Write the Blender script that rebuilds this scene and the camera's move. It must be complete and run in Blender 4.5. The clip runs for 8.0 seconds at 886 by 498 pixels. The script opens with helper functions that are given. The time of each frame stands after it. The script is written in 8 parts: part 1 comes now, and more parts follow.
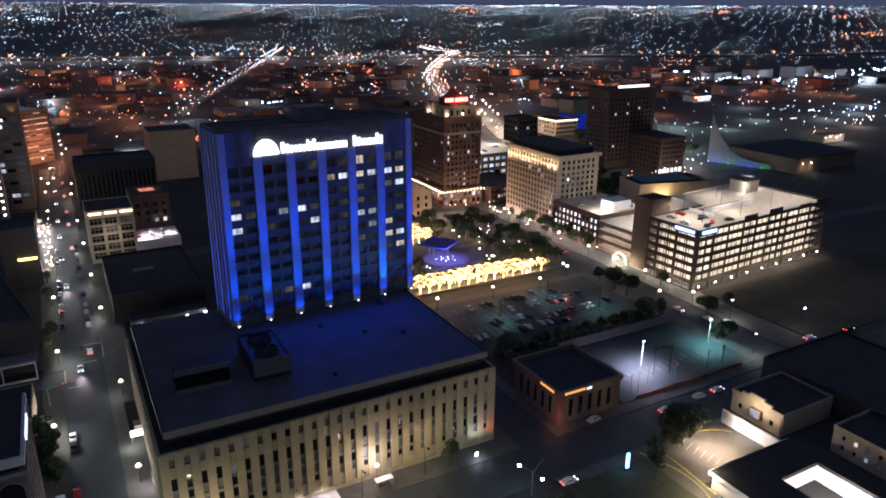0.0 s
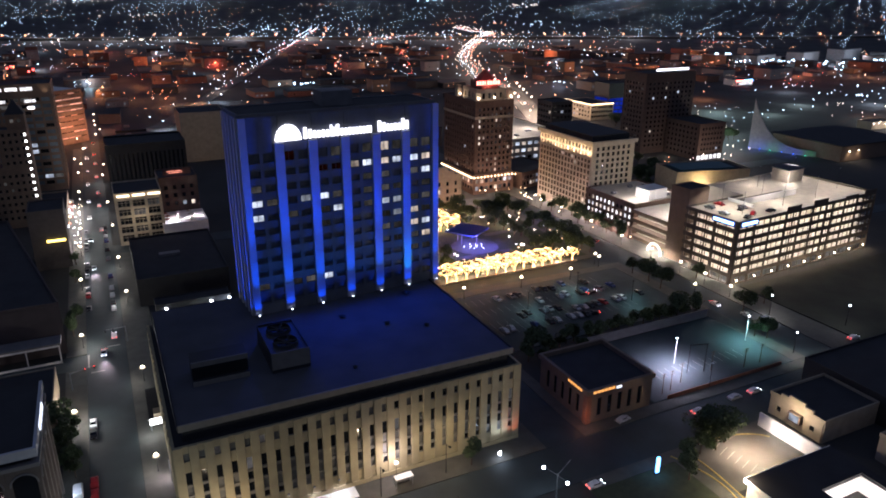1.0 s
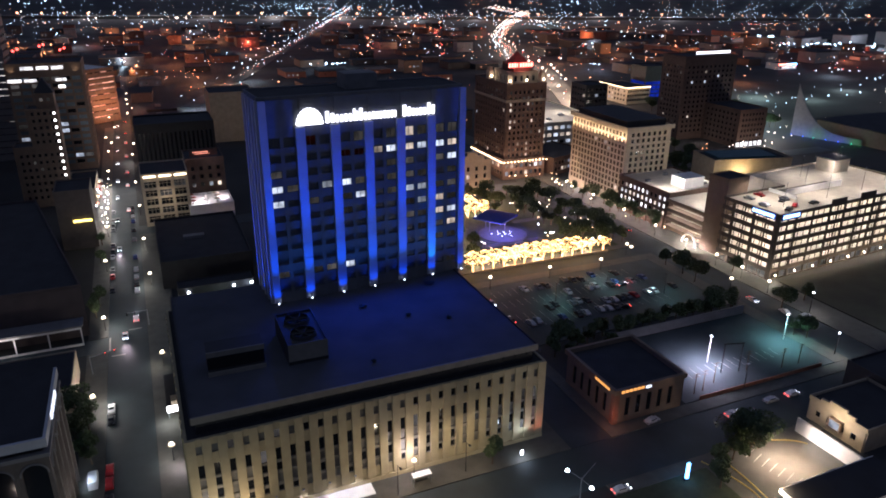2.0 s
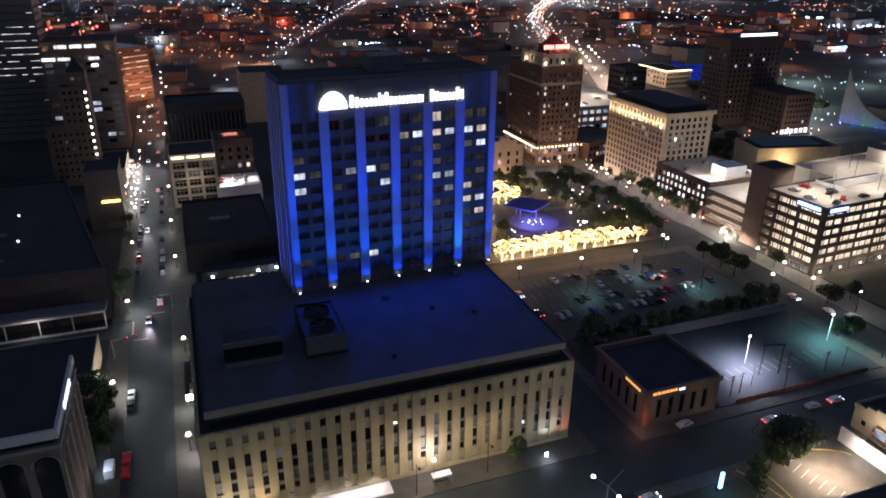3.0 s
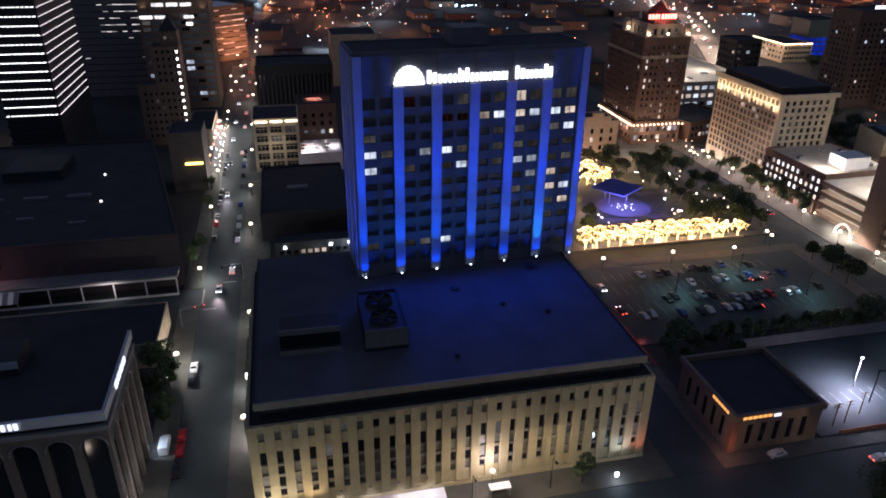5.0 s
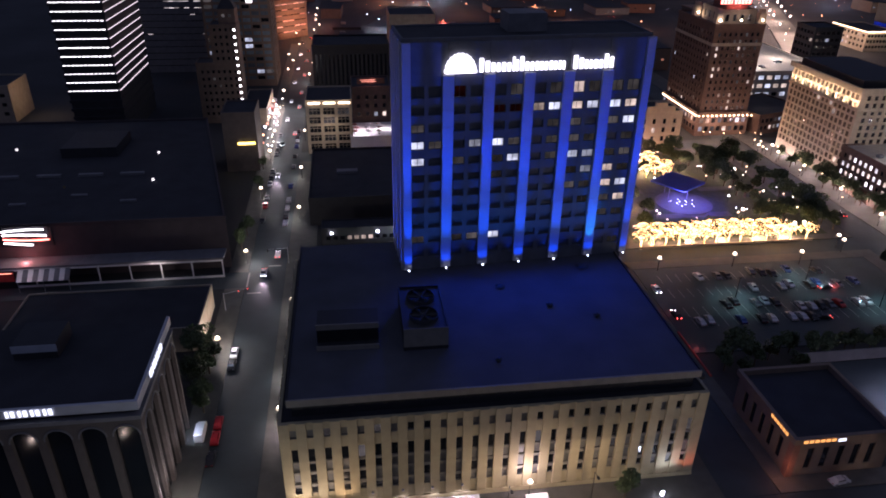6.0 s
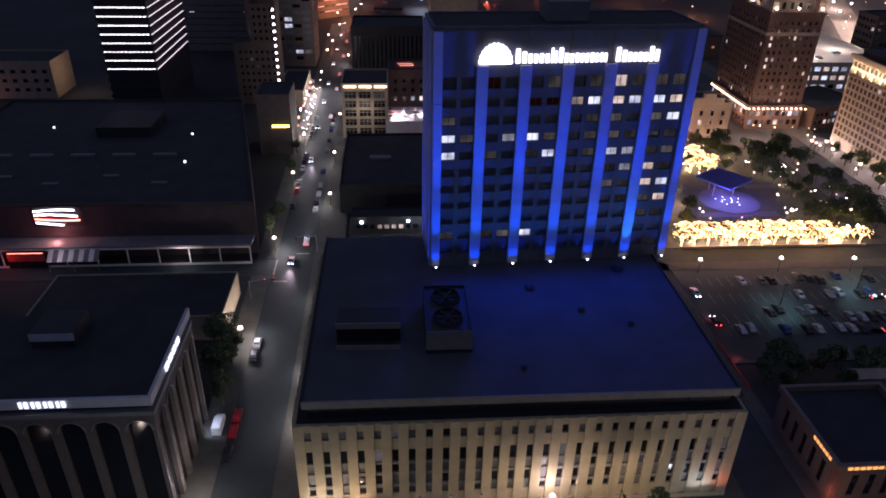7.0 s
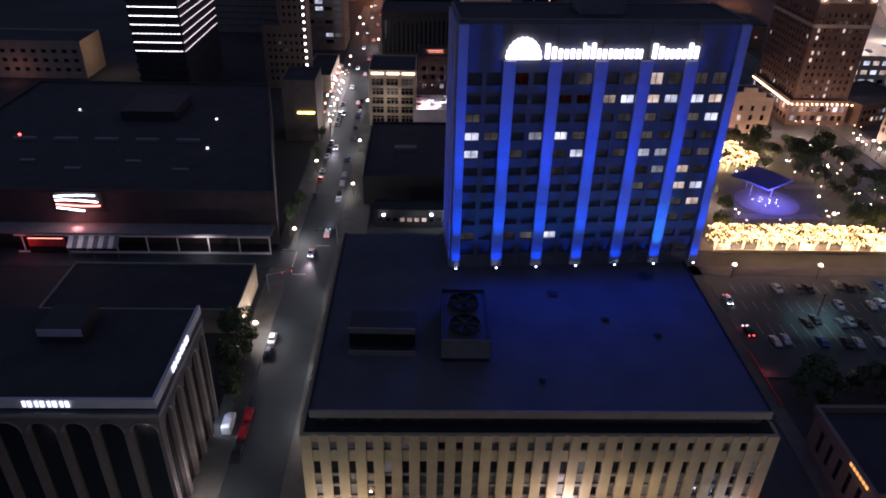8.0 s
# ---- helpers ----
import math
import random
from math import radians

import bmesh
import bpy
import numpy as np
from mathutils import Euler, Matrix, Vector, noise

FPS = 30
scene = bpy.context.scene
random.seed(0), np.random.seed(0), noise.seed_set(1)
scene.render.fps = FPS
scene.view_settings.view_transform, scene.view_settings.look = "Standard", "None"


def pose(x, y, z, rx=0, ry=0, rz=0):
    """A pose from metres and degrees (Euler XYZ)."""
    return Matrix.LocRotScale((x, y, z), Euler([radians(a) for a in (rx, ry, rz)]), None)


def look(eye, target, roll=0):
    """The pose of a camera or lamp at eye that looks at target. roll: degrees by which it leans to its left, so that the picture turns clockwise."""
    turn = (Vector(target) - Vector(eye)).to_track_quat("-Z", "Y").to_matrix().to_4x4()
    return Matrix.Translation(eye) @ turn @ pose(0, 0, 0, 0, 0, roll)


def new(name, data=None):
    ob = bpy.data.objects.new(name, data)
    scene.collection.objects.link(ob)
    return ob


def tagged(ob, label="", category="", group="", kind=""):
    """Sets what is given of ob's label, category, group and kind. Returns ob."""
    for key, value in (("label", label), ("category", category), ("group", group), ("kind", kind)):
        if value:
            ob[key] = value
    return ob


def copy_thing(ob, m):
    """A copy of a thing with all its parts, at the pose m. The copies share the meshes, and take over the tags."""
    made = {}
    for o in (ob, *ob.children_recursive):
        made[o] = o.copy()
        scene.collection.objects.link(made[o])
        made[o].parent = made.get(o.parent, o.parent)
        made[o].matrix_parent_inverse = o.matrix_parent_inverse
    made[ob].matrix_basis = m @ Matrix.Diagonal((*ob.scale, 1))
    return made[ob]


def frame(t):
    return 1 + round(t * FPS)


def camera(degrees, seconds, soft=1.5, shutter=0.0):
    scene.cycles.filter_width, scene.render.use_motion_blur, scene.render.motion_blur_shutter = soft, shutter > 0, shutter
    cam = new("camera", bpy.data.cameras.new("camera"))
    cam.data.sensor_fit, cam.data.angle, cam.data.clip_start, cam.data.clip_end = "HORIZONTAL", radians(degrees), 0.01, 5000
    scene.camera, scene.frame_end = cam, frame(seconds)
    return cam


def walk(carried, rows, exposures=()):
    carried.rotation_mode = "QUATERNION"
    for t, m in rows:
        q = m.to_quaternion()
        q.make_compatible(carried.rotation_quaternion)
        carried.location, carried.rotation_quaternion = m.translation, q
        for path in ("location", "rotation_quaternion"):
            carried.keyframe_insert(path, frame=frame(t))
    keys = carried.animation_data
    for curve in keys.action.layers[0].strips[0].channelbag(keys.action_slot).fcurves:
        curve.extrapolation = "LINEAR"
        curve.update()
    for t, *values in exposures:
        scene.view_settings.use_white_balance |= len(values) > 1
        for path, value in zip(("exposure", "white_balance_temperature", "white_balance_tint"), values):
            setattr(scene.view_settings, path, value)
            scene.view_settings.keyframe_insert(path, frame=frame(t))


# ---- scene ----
cam = camera(64.4, 8.0, 1.8)
PATH = [
    (0, (-49.199, -185.679, 111.471), (-48.181, -184.08, 110.832), 0.3),
    (0.5, (-46.624, -183.158, 111.486), (-45.647, -181.543, 110.825), 0.3),
    (1, (-43.978, -180.41, 111.442), (-43.046, -178.779, 110.755), 0.3),
    (1.5, (-41.584, -177.736, 111.361), (-40.692, -176.093, 110.65), 0.4),
    (3, (-34.348, -169.034, 111.016), (-33.592, -167.357, 110.23), 0.5),
    (3.5, (-32.261, -166.179, 111.043), (-31.549, -164.494, 110.235), 0.6),
    (4, (-30.139, -163.016, 111.151), (-29.491, -161.317, 110.318), 0.7),
    (4.5, (-28.153, -160.118, 111.357), (-27.567, -158.409, 110.502), 0.7),
    (6, (-22.677, -150.303, 111.83), (-22.317, -148.57, 110.899), 0.9),
    (6.5, (-20.943, -147.18, 111.987), (-20.639, -145.449, 111.033), 0.9),
    (7, (-19.279, -143.592, 112.202), (-19.028, -141.867, 111.223), 1.2),
    (7.5, (-17.962, -140.277, 112.508), (-17.749, -138.559, 111.506), 1.3),
    (8, (-16.468, -136.635, 112.739), (-16.301, -134.924, 111.716), 1.5),
]
walk(cam, [(t, look(e, g, r)) for t, e, g, r in PATH],
     [(0, 0.67, 5860, 17), (5.9, 0.67, 5860, 17), (6.0, 0.66, 5900, 30), (8, 0.66, 5900, 30)])

# ---- world and light ----
world = bpy.data.worlds.new("night_sky")
scene.world = world
world.use_nodes = True
wn, wl = world.node_tree.nodes, world.node_tree.links
wco = wn.new("ShaderNodeTexCoord")
wsep = wn.new("ShaderNodeSeparateXYZ")
wl.new(wco.outputs["Generated"], wsep.inputs[0])
wmap = wn.new("ShaderNodeMapRange")
wmap.inputs["To Min"].default_value = 0.082
wmap.inputs["To Max"].default_value = 0.115
wl.new(wsep.outputs["Z"], wmap.inputs["Value"])
wn["Background"].inputs["Color"].default_value = (0.4, 0.5, 0.8, 1)
wl.new(wmap.outputs["Result"], wn["Background"].inputs["Strength"])
# dim cool fill from overhead, added to lift the dark roofs
overhead_fill = bpy.data.lights.new("overhead_fill", "SUN")
overhead_fill.energy, overhead_fill.angle, overhead_fill.color = 0.012, radians(3), (0.75, 0.86, 1.0)
new("overhead_fill", overhead_fill).matrix_world = look((0, 0, 300), (60, 90, 0))

# the city grid is turned a little against the tower
TURN = radians(3.7)
CT, ST = math.cos(TURN), math.sin(TURN)


def city(u, v, z=0.0):
    return Vector((u * CT + v * ST, -u * ST + v * CT, z))


def grid_pose(u, v, z=0.0, turn=0.0):
    return Matrix.Translation(city(u, v, z)) @ Matrix.Rotation(-TURN + radians(turn), 4, "Z")


WARM = (1.0, 0.72, 0.42)
SODIUM = (1.0, 0.36, 0.13)
COOL = (0.8, 0.92, 1.0)
BLUE = (0.004, 0.072, 1.0)


def point_lamp(place, watts, color, radius=0.25):
    data = bpy.data.lights.new("point_light", "POINT")
    data.energy, data.color, data.shadow_soft_size = watts, color, radius
    ob = new("point_light", data)
    ob.matrix_world = Matrix.Translation(place)
    return ob


def spot_lamp(place, target, watts, color, cone, blend=0.6, radius=0.15):
    data = bpy.data.lights.new("spot_light", "SPOT")
    data.energy, data.color, data.shadow_soft_size = watts, color, radius
    data.spot_size, data.spot_blend = radians(cone), blend
    ob = new("spot_light", data)
    ob.matrix_world = look(place, target)
    return ob


# ---- materials ----
def paint(name, color, rough=0.8, var=0.25, scale=0.35, bump=0.15, metal=0.0, fine=6.0, island=0.0):
    """A matt surface with stains at one scale and grain at another."""
    m = bpy.data.materials.new(name)
    m.use_nodes = True
    nt = m.node_tree
    n, ln = nt.nodes, nt.links
    bsdf = n["Principled BSDF"]
    bsdf.inputs["Roughness"].default_value = rough
    bsdf.inputs["Metallic"].default_value = metal
    geo = n.new("ShaderNodeNewGeometry")
    big = n.new("ShaderNodeTexNoise")
    big.inputs["Scale"].default_value = scale
    big.inputs["Detail"].default_value = 5
    small = n.new("ShaderNodeTexNoise")
    small.inputs["Scale"].default_value = fine
    small.inputs["Detail"].default_value = 3
    for t in (big, small):
        ln.new(geo.outputs["Position"], t.inputs["Vector"])
    mul = n.new("ShaderNodeMath")
    mul.operation = "MULTIPLY_ADD"
    ln.new(big.outputs["Fac"], mul.inputs[0])
    mul.inputs[1].default_value = 0.7
    mad = n.new("ShaderNodeMath")
    mad.operation = "MULTIPLY"
    mad.inputs[1].default_value = 0.3
    ln.new(small.outputs["Fac"], mad.inputs[0])
    ln.new(mad.outputs[0], mul.inputs[2])
    ramp = n.new("ShaderNodeMapRange")
    ramp.inputs["From Min"].default_value = 0.3
    ramp.inputs["From Max"].default_value = 0.7
    ramp.inputs["To Min"].default_value = 1 - var
    ramp.inputs["To Max"].default_value = 1 + var
    ln.new(mul.outputs[0], ramp.inputs["Value"])
    fac = ramp.outputs["Result"]
    if island:
        info = n.new("ShaderNodeObjectInfo")
        r = n.new("ShaderNodeMapRange")
        r.inputs["To Min"].default_value = 1 - island
        r.inputs["To Max"].default_value = 1 + island
        ln.new(info.outputs["Random"], r.inputs["Value"])
        mm = n.new("ShaderNodeMath")
        mm.operation = "MULTIPLY"
        ln.new(fac, mm.inputs[0])
        ln.new(r.outputs["Result"], mm.inputs[1])
        fac = mm.outputs[0]
    col = n.new("ShaderNodeVectorMath")
    col.operation = "SCALE"
    col.inputs[0].default_value = color
    ln.new(fac, col.inputs["Scale"])
    ln.new(col.outputs[0], bsdf.inputs["Base Color"])
    if bump:
        b = n.new("ShaderNodeBump")
        b.inputs["Strength"].default_value = bump
        b.inputs["Distance"].default_value = 0.03
        ln.new(small.outputs["Fac"], b.inputs["Height"])
        ln.new(b.outputs["Normal"], bsdf.inputs["Normal"])
    return m


def glow(name, color, strength, vary=0.0, sampled=False, blinds=False):
    """A thing that gives off light: a bulb, a tube, a lit room behind its pane."""
    m = bpy.data.materials.new(name)
    m.use_nodes = True
    n, ln = m.node_tree.nodes, m.node_tree.links
    n.remove(n["Principled BSDF"])
    e = n.new("ShaderNodeEmission")
    e.inputs["Color"].default_value = (*color, 1)
    e.inputs["Strength"].default_value = strength
    ln.new(e.outputs[0], n["Material Output"].inputs["Surface"])
    if vary:
        info = n.new("ShaderNodeObjectInfo")
        r = n.new("ShaderNodeMapRange")
        r.inputs["To Min"].default_value = strength * (1 - vary)
        r.inputs["To Max"].default_value = strength * (1 + vary)
        ln.new(info.outputs["Random"], r.inputs["Value"])
        out = r.outputs["Result"]
        if blinds:
            geo = n.new("ShaderNodeNewGeometry")
            t = n.new("ShaderNodeTexNoise")
            t.inputs["Scale"].default_value = 0.35
            ln.new(geo.outputs["Position"], t.inputs["Vector"])
            q = n.new("ShaderNodeMapRange")
            q.inputs["From Min"].default_value = 0.38
            q.inputs["From Max"].default_value = 0.6
            q.inputs["To Min"].default_value = 0.5
            q.inputs["To Max"].default_value = 1.2
            ln.new(t.outputs["Fac"], q.inputs["Value"])
            k = n.new("ShaderNodeMath")
            k.operation = "MULTIPLY"
            ln.new(out, k.inputs[0])
            ln.new(q.outputs["Result"], k.inputs[1])
            out = k.outputs[0]
        ln.new(out, e.inputs["Strength"])
    m.cycles.emission_sampling = "AUTO" if sampled else "NONE"
    return m


def glassy(name, color=(0.01, 0.012, 0.016), rough=0.12):
    m = paint(name, color, rough, 0.3, 0.2, 0.0)
    m.node_tree.nodes["Principled BSDF"].inputs["Specular IOR Level"].default_value = 0.6
    return m


M_GROUND = paint("dry_ground", (0.03, 0.031, 0.031), 0.95, 0.5, 0.02)
M_ASPHALT = paint("asphalt", (0.03, 0.042, 0.045), 0.75, 0.35, 0.12, 0.3)
M_PAVE = paint("pavement_concrete", (0.085, 0.084, 0.072), 0.85, 0.25, 0.3)
M_REDLIT = paint("red_lit_paint", (0.38, 0.035, 0.03), 0.7, 0.25, 0.8)
M_LINE = paint("road_paint", (0.32, 0.32, 0.3), 0.7, 0.35, 0.8)
M_YELLOW = paint("yellow_road_paint", (0.42, 0.31, 0.09), 0.7, 0.3, 0.8)
M_ROOF = paint("roof_felt", (0.026, 0.026, 0.029), 0.9, 0.35, 0.15)
M_ROOFL = paint("pale_roof_membrane", (0.06, 0.062, 0.075), 0.9, 0.25, 0.12)
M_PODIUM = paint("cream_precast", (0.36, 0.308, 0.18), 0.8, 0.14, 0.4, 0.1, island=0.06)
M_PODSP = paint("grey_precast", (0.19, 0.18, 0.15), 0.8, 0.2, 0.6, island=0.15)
M_TOWER = paint("tower_concrete", (0.115, 0.12, 0.135), 0.85, 0.18, 0.3, island=0.06)
M_PIL = paint("pale_tower_panel", (0.36, 0.36, 0.38), 0.7, 0.1, 0.3, island=0.04)
M_DARKMETAL = paint("dark_metal", (0.03, 0.03, 0.033), 0.5, 0.2, 1.0, metal=0.6)
M_STEEL = paint("galvanised_steel", (0.3, 0.31, 0.33), 0.5, 0.2, 1.0, metal=0.7)
M_BEIGE = paint("beige_sheet_metal", (0.21, 0.19, 0.155), 0.6, 0.15, 0.6)
M_CREAM = paint("cream_stone", (0.44, 0.36, 0.25), 0.8, 0.15, 0.5)
M_BROWN = paint("brown_brick", (0.11, 0.066, 0.046), 0.85, 0.25, 0.6)
M_RED = paint("red_brick", (0.2, 0.09, 0.06), 0.85, 0.25, 0.6)
M_GARAGE = paint("garage_concrete", (0.48, 0.42, 0.33), 0.8, 0.15, 0.4)
# darker copy of the garage concrete: the unlit outside is in its colour
M_GARX = paint("shaded_garage_concrete", (0.09, 0.074, 0.058), 0.85, 0.15, 0.4)
M_TEAL = paint("teal_roof", (0.03, 0.09, 0.1), 0.5, 0.2, 0.4)
M_DARKP = paint("dark_plum_render", (0.06, 0.047, 0.048), 0.8, 0.2, 0.3)
M_DKB = paint("dark_brown_brick", (0.09, 0.06, 0.048), 0.85, 0.25, 0.6)
M_WHITE = paint("white_stucco", (0.75, 0.72, 0.68), 0.85, 0.1, 0.5)
M_TAN = paint("tan_stucco", (0.34, 0.28, 0.2), 0.85, 0.2, 0.4)
M_GREY = paint("grey_concrete", (0.17, 0.165, 0.165), 0.85, 0.2, 0.4)
M_NEARBLACK = paint("near_black_cladding", (0.011, 0.012, 0.013), 0.8, 0.3, 0.4)
M_BRONZE = glassy("bronze_glass", (0.09, 0.068, 0.045), 0.25)
M_DARK = paint("dark_cladding", (0.022, 0.022, 0.024), 0.7, 0.25, 0.4)
M_TANB = paint("brown_render", (0.17, 0.12, 0.085), 0.85, 0.15, 0.4)
M_BRICKT = paint("tan_brown_brick", (0.125, 0.088, 0.064), 0.85, 0.2, 0.5)
M_BLUEPANEL = paint("blue_panel", (0.02, 0.05, 0.3), 0.5, 0.1, 0.5)
M_RUST = paint("rust_red_roof", (0.22, 0.06, 0.04), 0.7, 0.25, 0.6)
M_FASCIA = paint("pale_fascia", (0.4, 0.41, 0.43), 0.6, 0.1, 0.5)
M_BLIND = paint("closed_blinds", (0.11, 0.11, 0.1), 0.5, 0.25, 0.5, 0.0, island=0.3)
M_UNLIT = paint("dark_lawn", (0.024, 0.027, 0.018), 0.95, 0.4, 0.1)
M_STONE = paint("dark_stone", (0.095, 0.078, 0.068), 0.8, 0.2, 0.5)
M_GLASS = glassy("dark_glass")
M_TGLASS = glassy("tower_glass", (0.075, 0.085, 0.11), 0.3)
# blue-grey pane colour that stands in for reflected light
M_REFLPANE = paint("blue_grey_pane", (0.1, 0.14, 0.16), 0.35, 0.3, 0.5, 0.0, island=0.45)
M_TREE = paint("leaves", (0.05, 0.075, 0.028), 0.7, 0.5, 1.2)
M_BARK = paint("bark", (0.09, 0.065, 0.045), 0.9, 0.3, 3.0)
M_GRASS = paint("grass", (0.042, 0.052, 0.026), 0.9, 0.4, 0.5)
M_TYRE = paint("tyre_rubber", (0.02, 0.02, 0.02), 0.8, 0.2, 2.0)

G_WIN_W = glow("warm_room", (1.0, 0.8, 0.6), 0.42, 0.7, blinds=True)
G_WIN_C = glow("cool_room", (0.85, 0.92, 1.0), 0.4, 0.7, blinds=True)
G_WIN_D = glow("dim_room", (0.75, 0.68, 0.6), 0.038, 0.8, blinds=True)
G_WIN_R = glow("red_room", (0.8, 0.16, 0.12), 0.005, 0.5, blinds=True)
G_SIGN = glow("white_sign", (1.0, 0.98, 1.0), 1.9, sampled=True)
G_LAMPW = glow("warm_globe", (1.0, 0.82, 0.55), 12.0)
G_HALO = glow("lamp_halo", (1.0, 0.8, 0.52), 0.7)
G_LAMPC = glow("cool_globe", (0.9, 0.96, 1.0), 14.0)
G_FAIRY = glow("fairy_lights", (1.0, 0.53, 0.17), 7.5)
G_STRIP = glow("tube_light", (1.0, 0.97, 0.9), 5.0)
G_RED = glow("red_light", (1.0, 0.08, 0.06), 5.0)
G_HEAD = glow("headlight", (0.9, 0.95, 1.0), 10.0)
G_BLUE = glow("blue_sign_light", (0.15, 0.5, 1.0), 5.0)
G_DECK = glow("deck_tubes", (1.0, 0.94, 0.82), 20.0, sampled=True)
G_SIGN2 = glow("blue_white_sign", (0.85, 0.92, 1.0), 1.2)
G_STRIPW = glow("warm_strip", (1.0, 0.8, 0.5), 3.5)
G_REDSIGN = glow("red_neon", (1.0, 0.14, 0.09), 7.0)
G_NEOND = glow("dim_neon", (1.0, 0.35, 0.22), 2.2)
G_LAMPS2 = glow("string_bulb", (1.0, 0.68, 0.36), 6.0)
G_YELLOW = glow("yellow_sign", (1.0, 0.72, 0.12), 4.0)
G_STRIPD = glow("dim_strip", (1.0, 0.86, 0.82), 0.9)
G_STRIPO = glow("orange_strip", (1.0, 0.5, 0.34), 0.9, 0.7)
G_WIN_C2 = glow("bright_room", (1.0, 0.95, 0.88), 1.2, 0.5, blinds=True)
G_WIN_O = glow("orange_deck", (1.0, 0.42, 0.24), 0.45, 0.5)
G_FARC = glow("far_cool", (0.6, 0.84, 1.0), 9.0)
G_FARW = glow("far_warm", (1.0, 0.78, 0.58), 8.0)
G_FARA = glow("far_amber", (1.0, 0.34, 0.14), 8.0)
G_FARR = glow("far_red", (1.0, 0.12, 0.08), 6.0)
G_AMBER = glow("amber_tube", (1.0, 0.42, 0.1), 0.85)
G_DEEPBLUE = glow("deep_blue_glass", (0.03, 0.08, 1.0), 0.16, 0.4)
G_GSIGN = glow("blue_letter", (0.3, 0.55, 1.0), 4.5)
G_DEEPUP = glow("blue_uplight", (0.06, 0.2, 1.0), 2.5)
G_GREENUP = glow("green_uplight", (0.1, 1.0, 0.6), 1.6)
G_OFFICE = glow("office_tubes", (1.0, 0.9, 0.78), 0.45, 0.8)
G_STRIPS = glow("office_strip", (1.0, 0.96, 0.9), 2.4, 0.3)


# ---- mesh helpers ----
BOX_F = ((0, 3, 2, 1), (4, 5, 6, 7), (0, 1, 5, 4), (1, 2, 6, 5), (2, 3, 7, 6), (3, 0, 4, 7))


def box_mesh(name, boxes, material):
    """One mesh of axis-aligned boxes (x0, x1, y0, y1, z0, z1)."""
    vs, fs = [], []
    for x0, x1, y0, y1, z0, z1 in boxes:
        k = len(vs)
        vs += [(x0, y0, z0), (x1, y0, z0), (x1, y1, z0), (x0, y1, z0), (x0, y0, z1), (x1, y0, z1), (x1, y1, z1), (x0, y1, z1)]
        fs += [tuple(k + i for i in f) for f in BOX_F]
    me = bpy.data.meshes.new(name)
    me.from_pydata(vs, [], fs)
    me.materials.append(material)
    return me


def link(name, me, parent=None, place=None, label=""):
    ob = new(name, me)
    if parent is not None:
        ob.parent = parent
    if place is not None:
        ob.matrix_local = place if isinstance(place, Matrix) else Matrix.Translation(place)
    if label:
        ob["label"] = label
    return ob


def boxes_part(name, boxes, material, parent=None, label="", place=None):
    return link(name, box_mesh(name, boxes, material), parent, place, label)


def part(name, bm, material, parent=None, label="", place=None):
    me = bpy.data.meshes.new(name)
    bm.to_mesh(me)
    bm.free()
    me.materials.append(material)
    return link(name, me, parent, place, label)


def thing(name, m, label, category, group="", kind=""):
    ob = new(name)
    ob.matrix_world = m
    return tagged(ob, label, category, group, kind)


def bevel_box(bm, x0, x1, y0, y1, z0, z1, b=0.05):
    r = bmesh.ops.create_cube(bm, size=1.0, matrix=Matrix.LocRotScale(((x0 + x1) / 2, (y0 + y1) / 2, (z0 + z1) / 2), None, (x1 - x0, y1 - y0, z1 - z0)))
    es = list({e for v in r["verts"] for e in v.link_edges})
    bmesh.ops.bevel(bm, geom=es, offset=b, segments=1, affect="EDGES")


def tube(bm, a, b, r0, r1=None, sides=8):
    a, b = Vector(a), Vector(b)
    m = Matrix.Translation((a + b) / 2) @ (b - a).to_track_quat("Z", "Y").to_matrix().to_4x4()
    bmesh.ops.create_cone(bm, cap_ends=True, segments=sides, radius1=r0, radius2=r0 if r1 is None else r1, depth=(b - a).length, matrix=m)


def sweep(bm, pts, r, sides=6):
    """One bent tube through the points."""
    pts = [Vector(p) for p in pts]
    prev = None
    for k, p in enumerate(pts):
        d = (pts[min(k + 1, len(pts) - 1)] - pts[max(k - 1, 0)]).normalized()
        q = d.to_track_quat("Z", "Y")
        row = [bm.verts.new(p + q @ Vector((r * math.cos(2 * math.pi * i / sides), r * math.sin(2 * math.pi * i / sides), 0))) for i in range(sides)]
        if prev:
            for i in range(sides):
                j = (i + 1) % sides
                bm.faces.new((prev[i], prev[j], row[j], row[i]))
        else:
            bm.faces.new(row[::-1])
        prev = row
    bm.faces.new(prev)


def ball(bm, c, r, sub=1, squash=1.0):
    bmesh.ops.create_icosphere(bm, subdivisions=sub, radius=r, matrix=Matrix.LocRotScale(c, None, (1, 1, squash)))


PANES = {}


def pane(parent, size, centre, material, name="window"):
    key = (tuple(round(s, 3) for s in size), material.name)
    if key not in PANES:
        x, y, z = (s / 2 for s in size)
        PANES[key] = box_mesh("pane", [(-x, x, -y, y, -z, z)], material)
    return link(name, PANES[key], parent, centre)


def face_box(face, w, d, s0, s1, i0, i1, z0, z1):
    """A box on a face of a block w by d: s along the face as one looks at it, i inwards."""
    if face == "S":
        return (s0, s1, i0, i1, z0, z1)
    if face == "W":
        return (i0, i1, d - s1, d - s0, z0, z1)
    if face == "E":
        return (w - i1, w - i0, s0, s1, z0, z1)
    return (w - s1, w - s0, d - i1, d - i0, z0, z1)


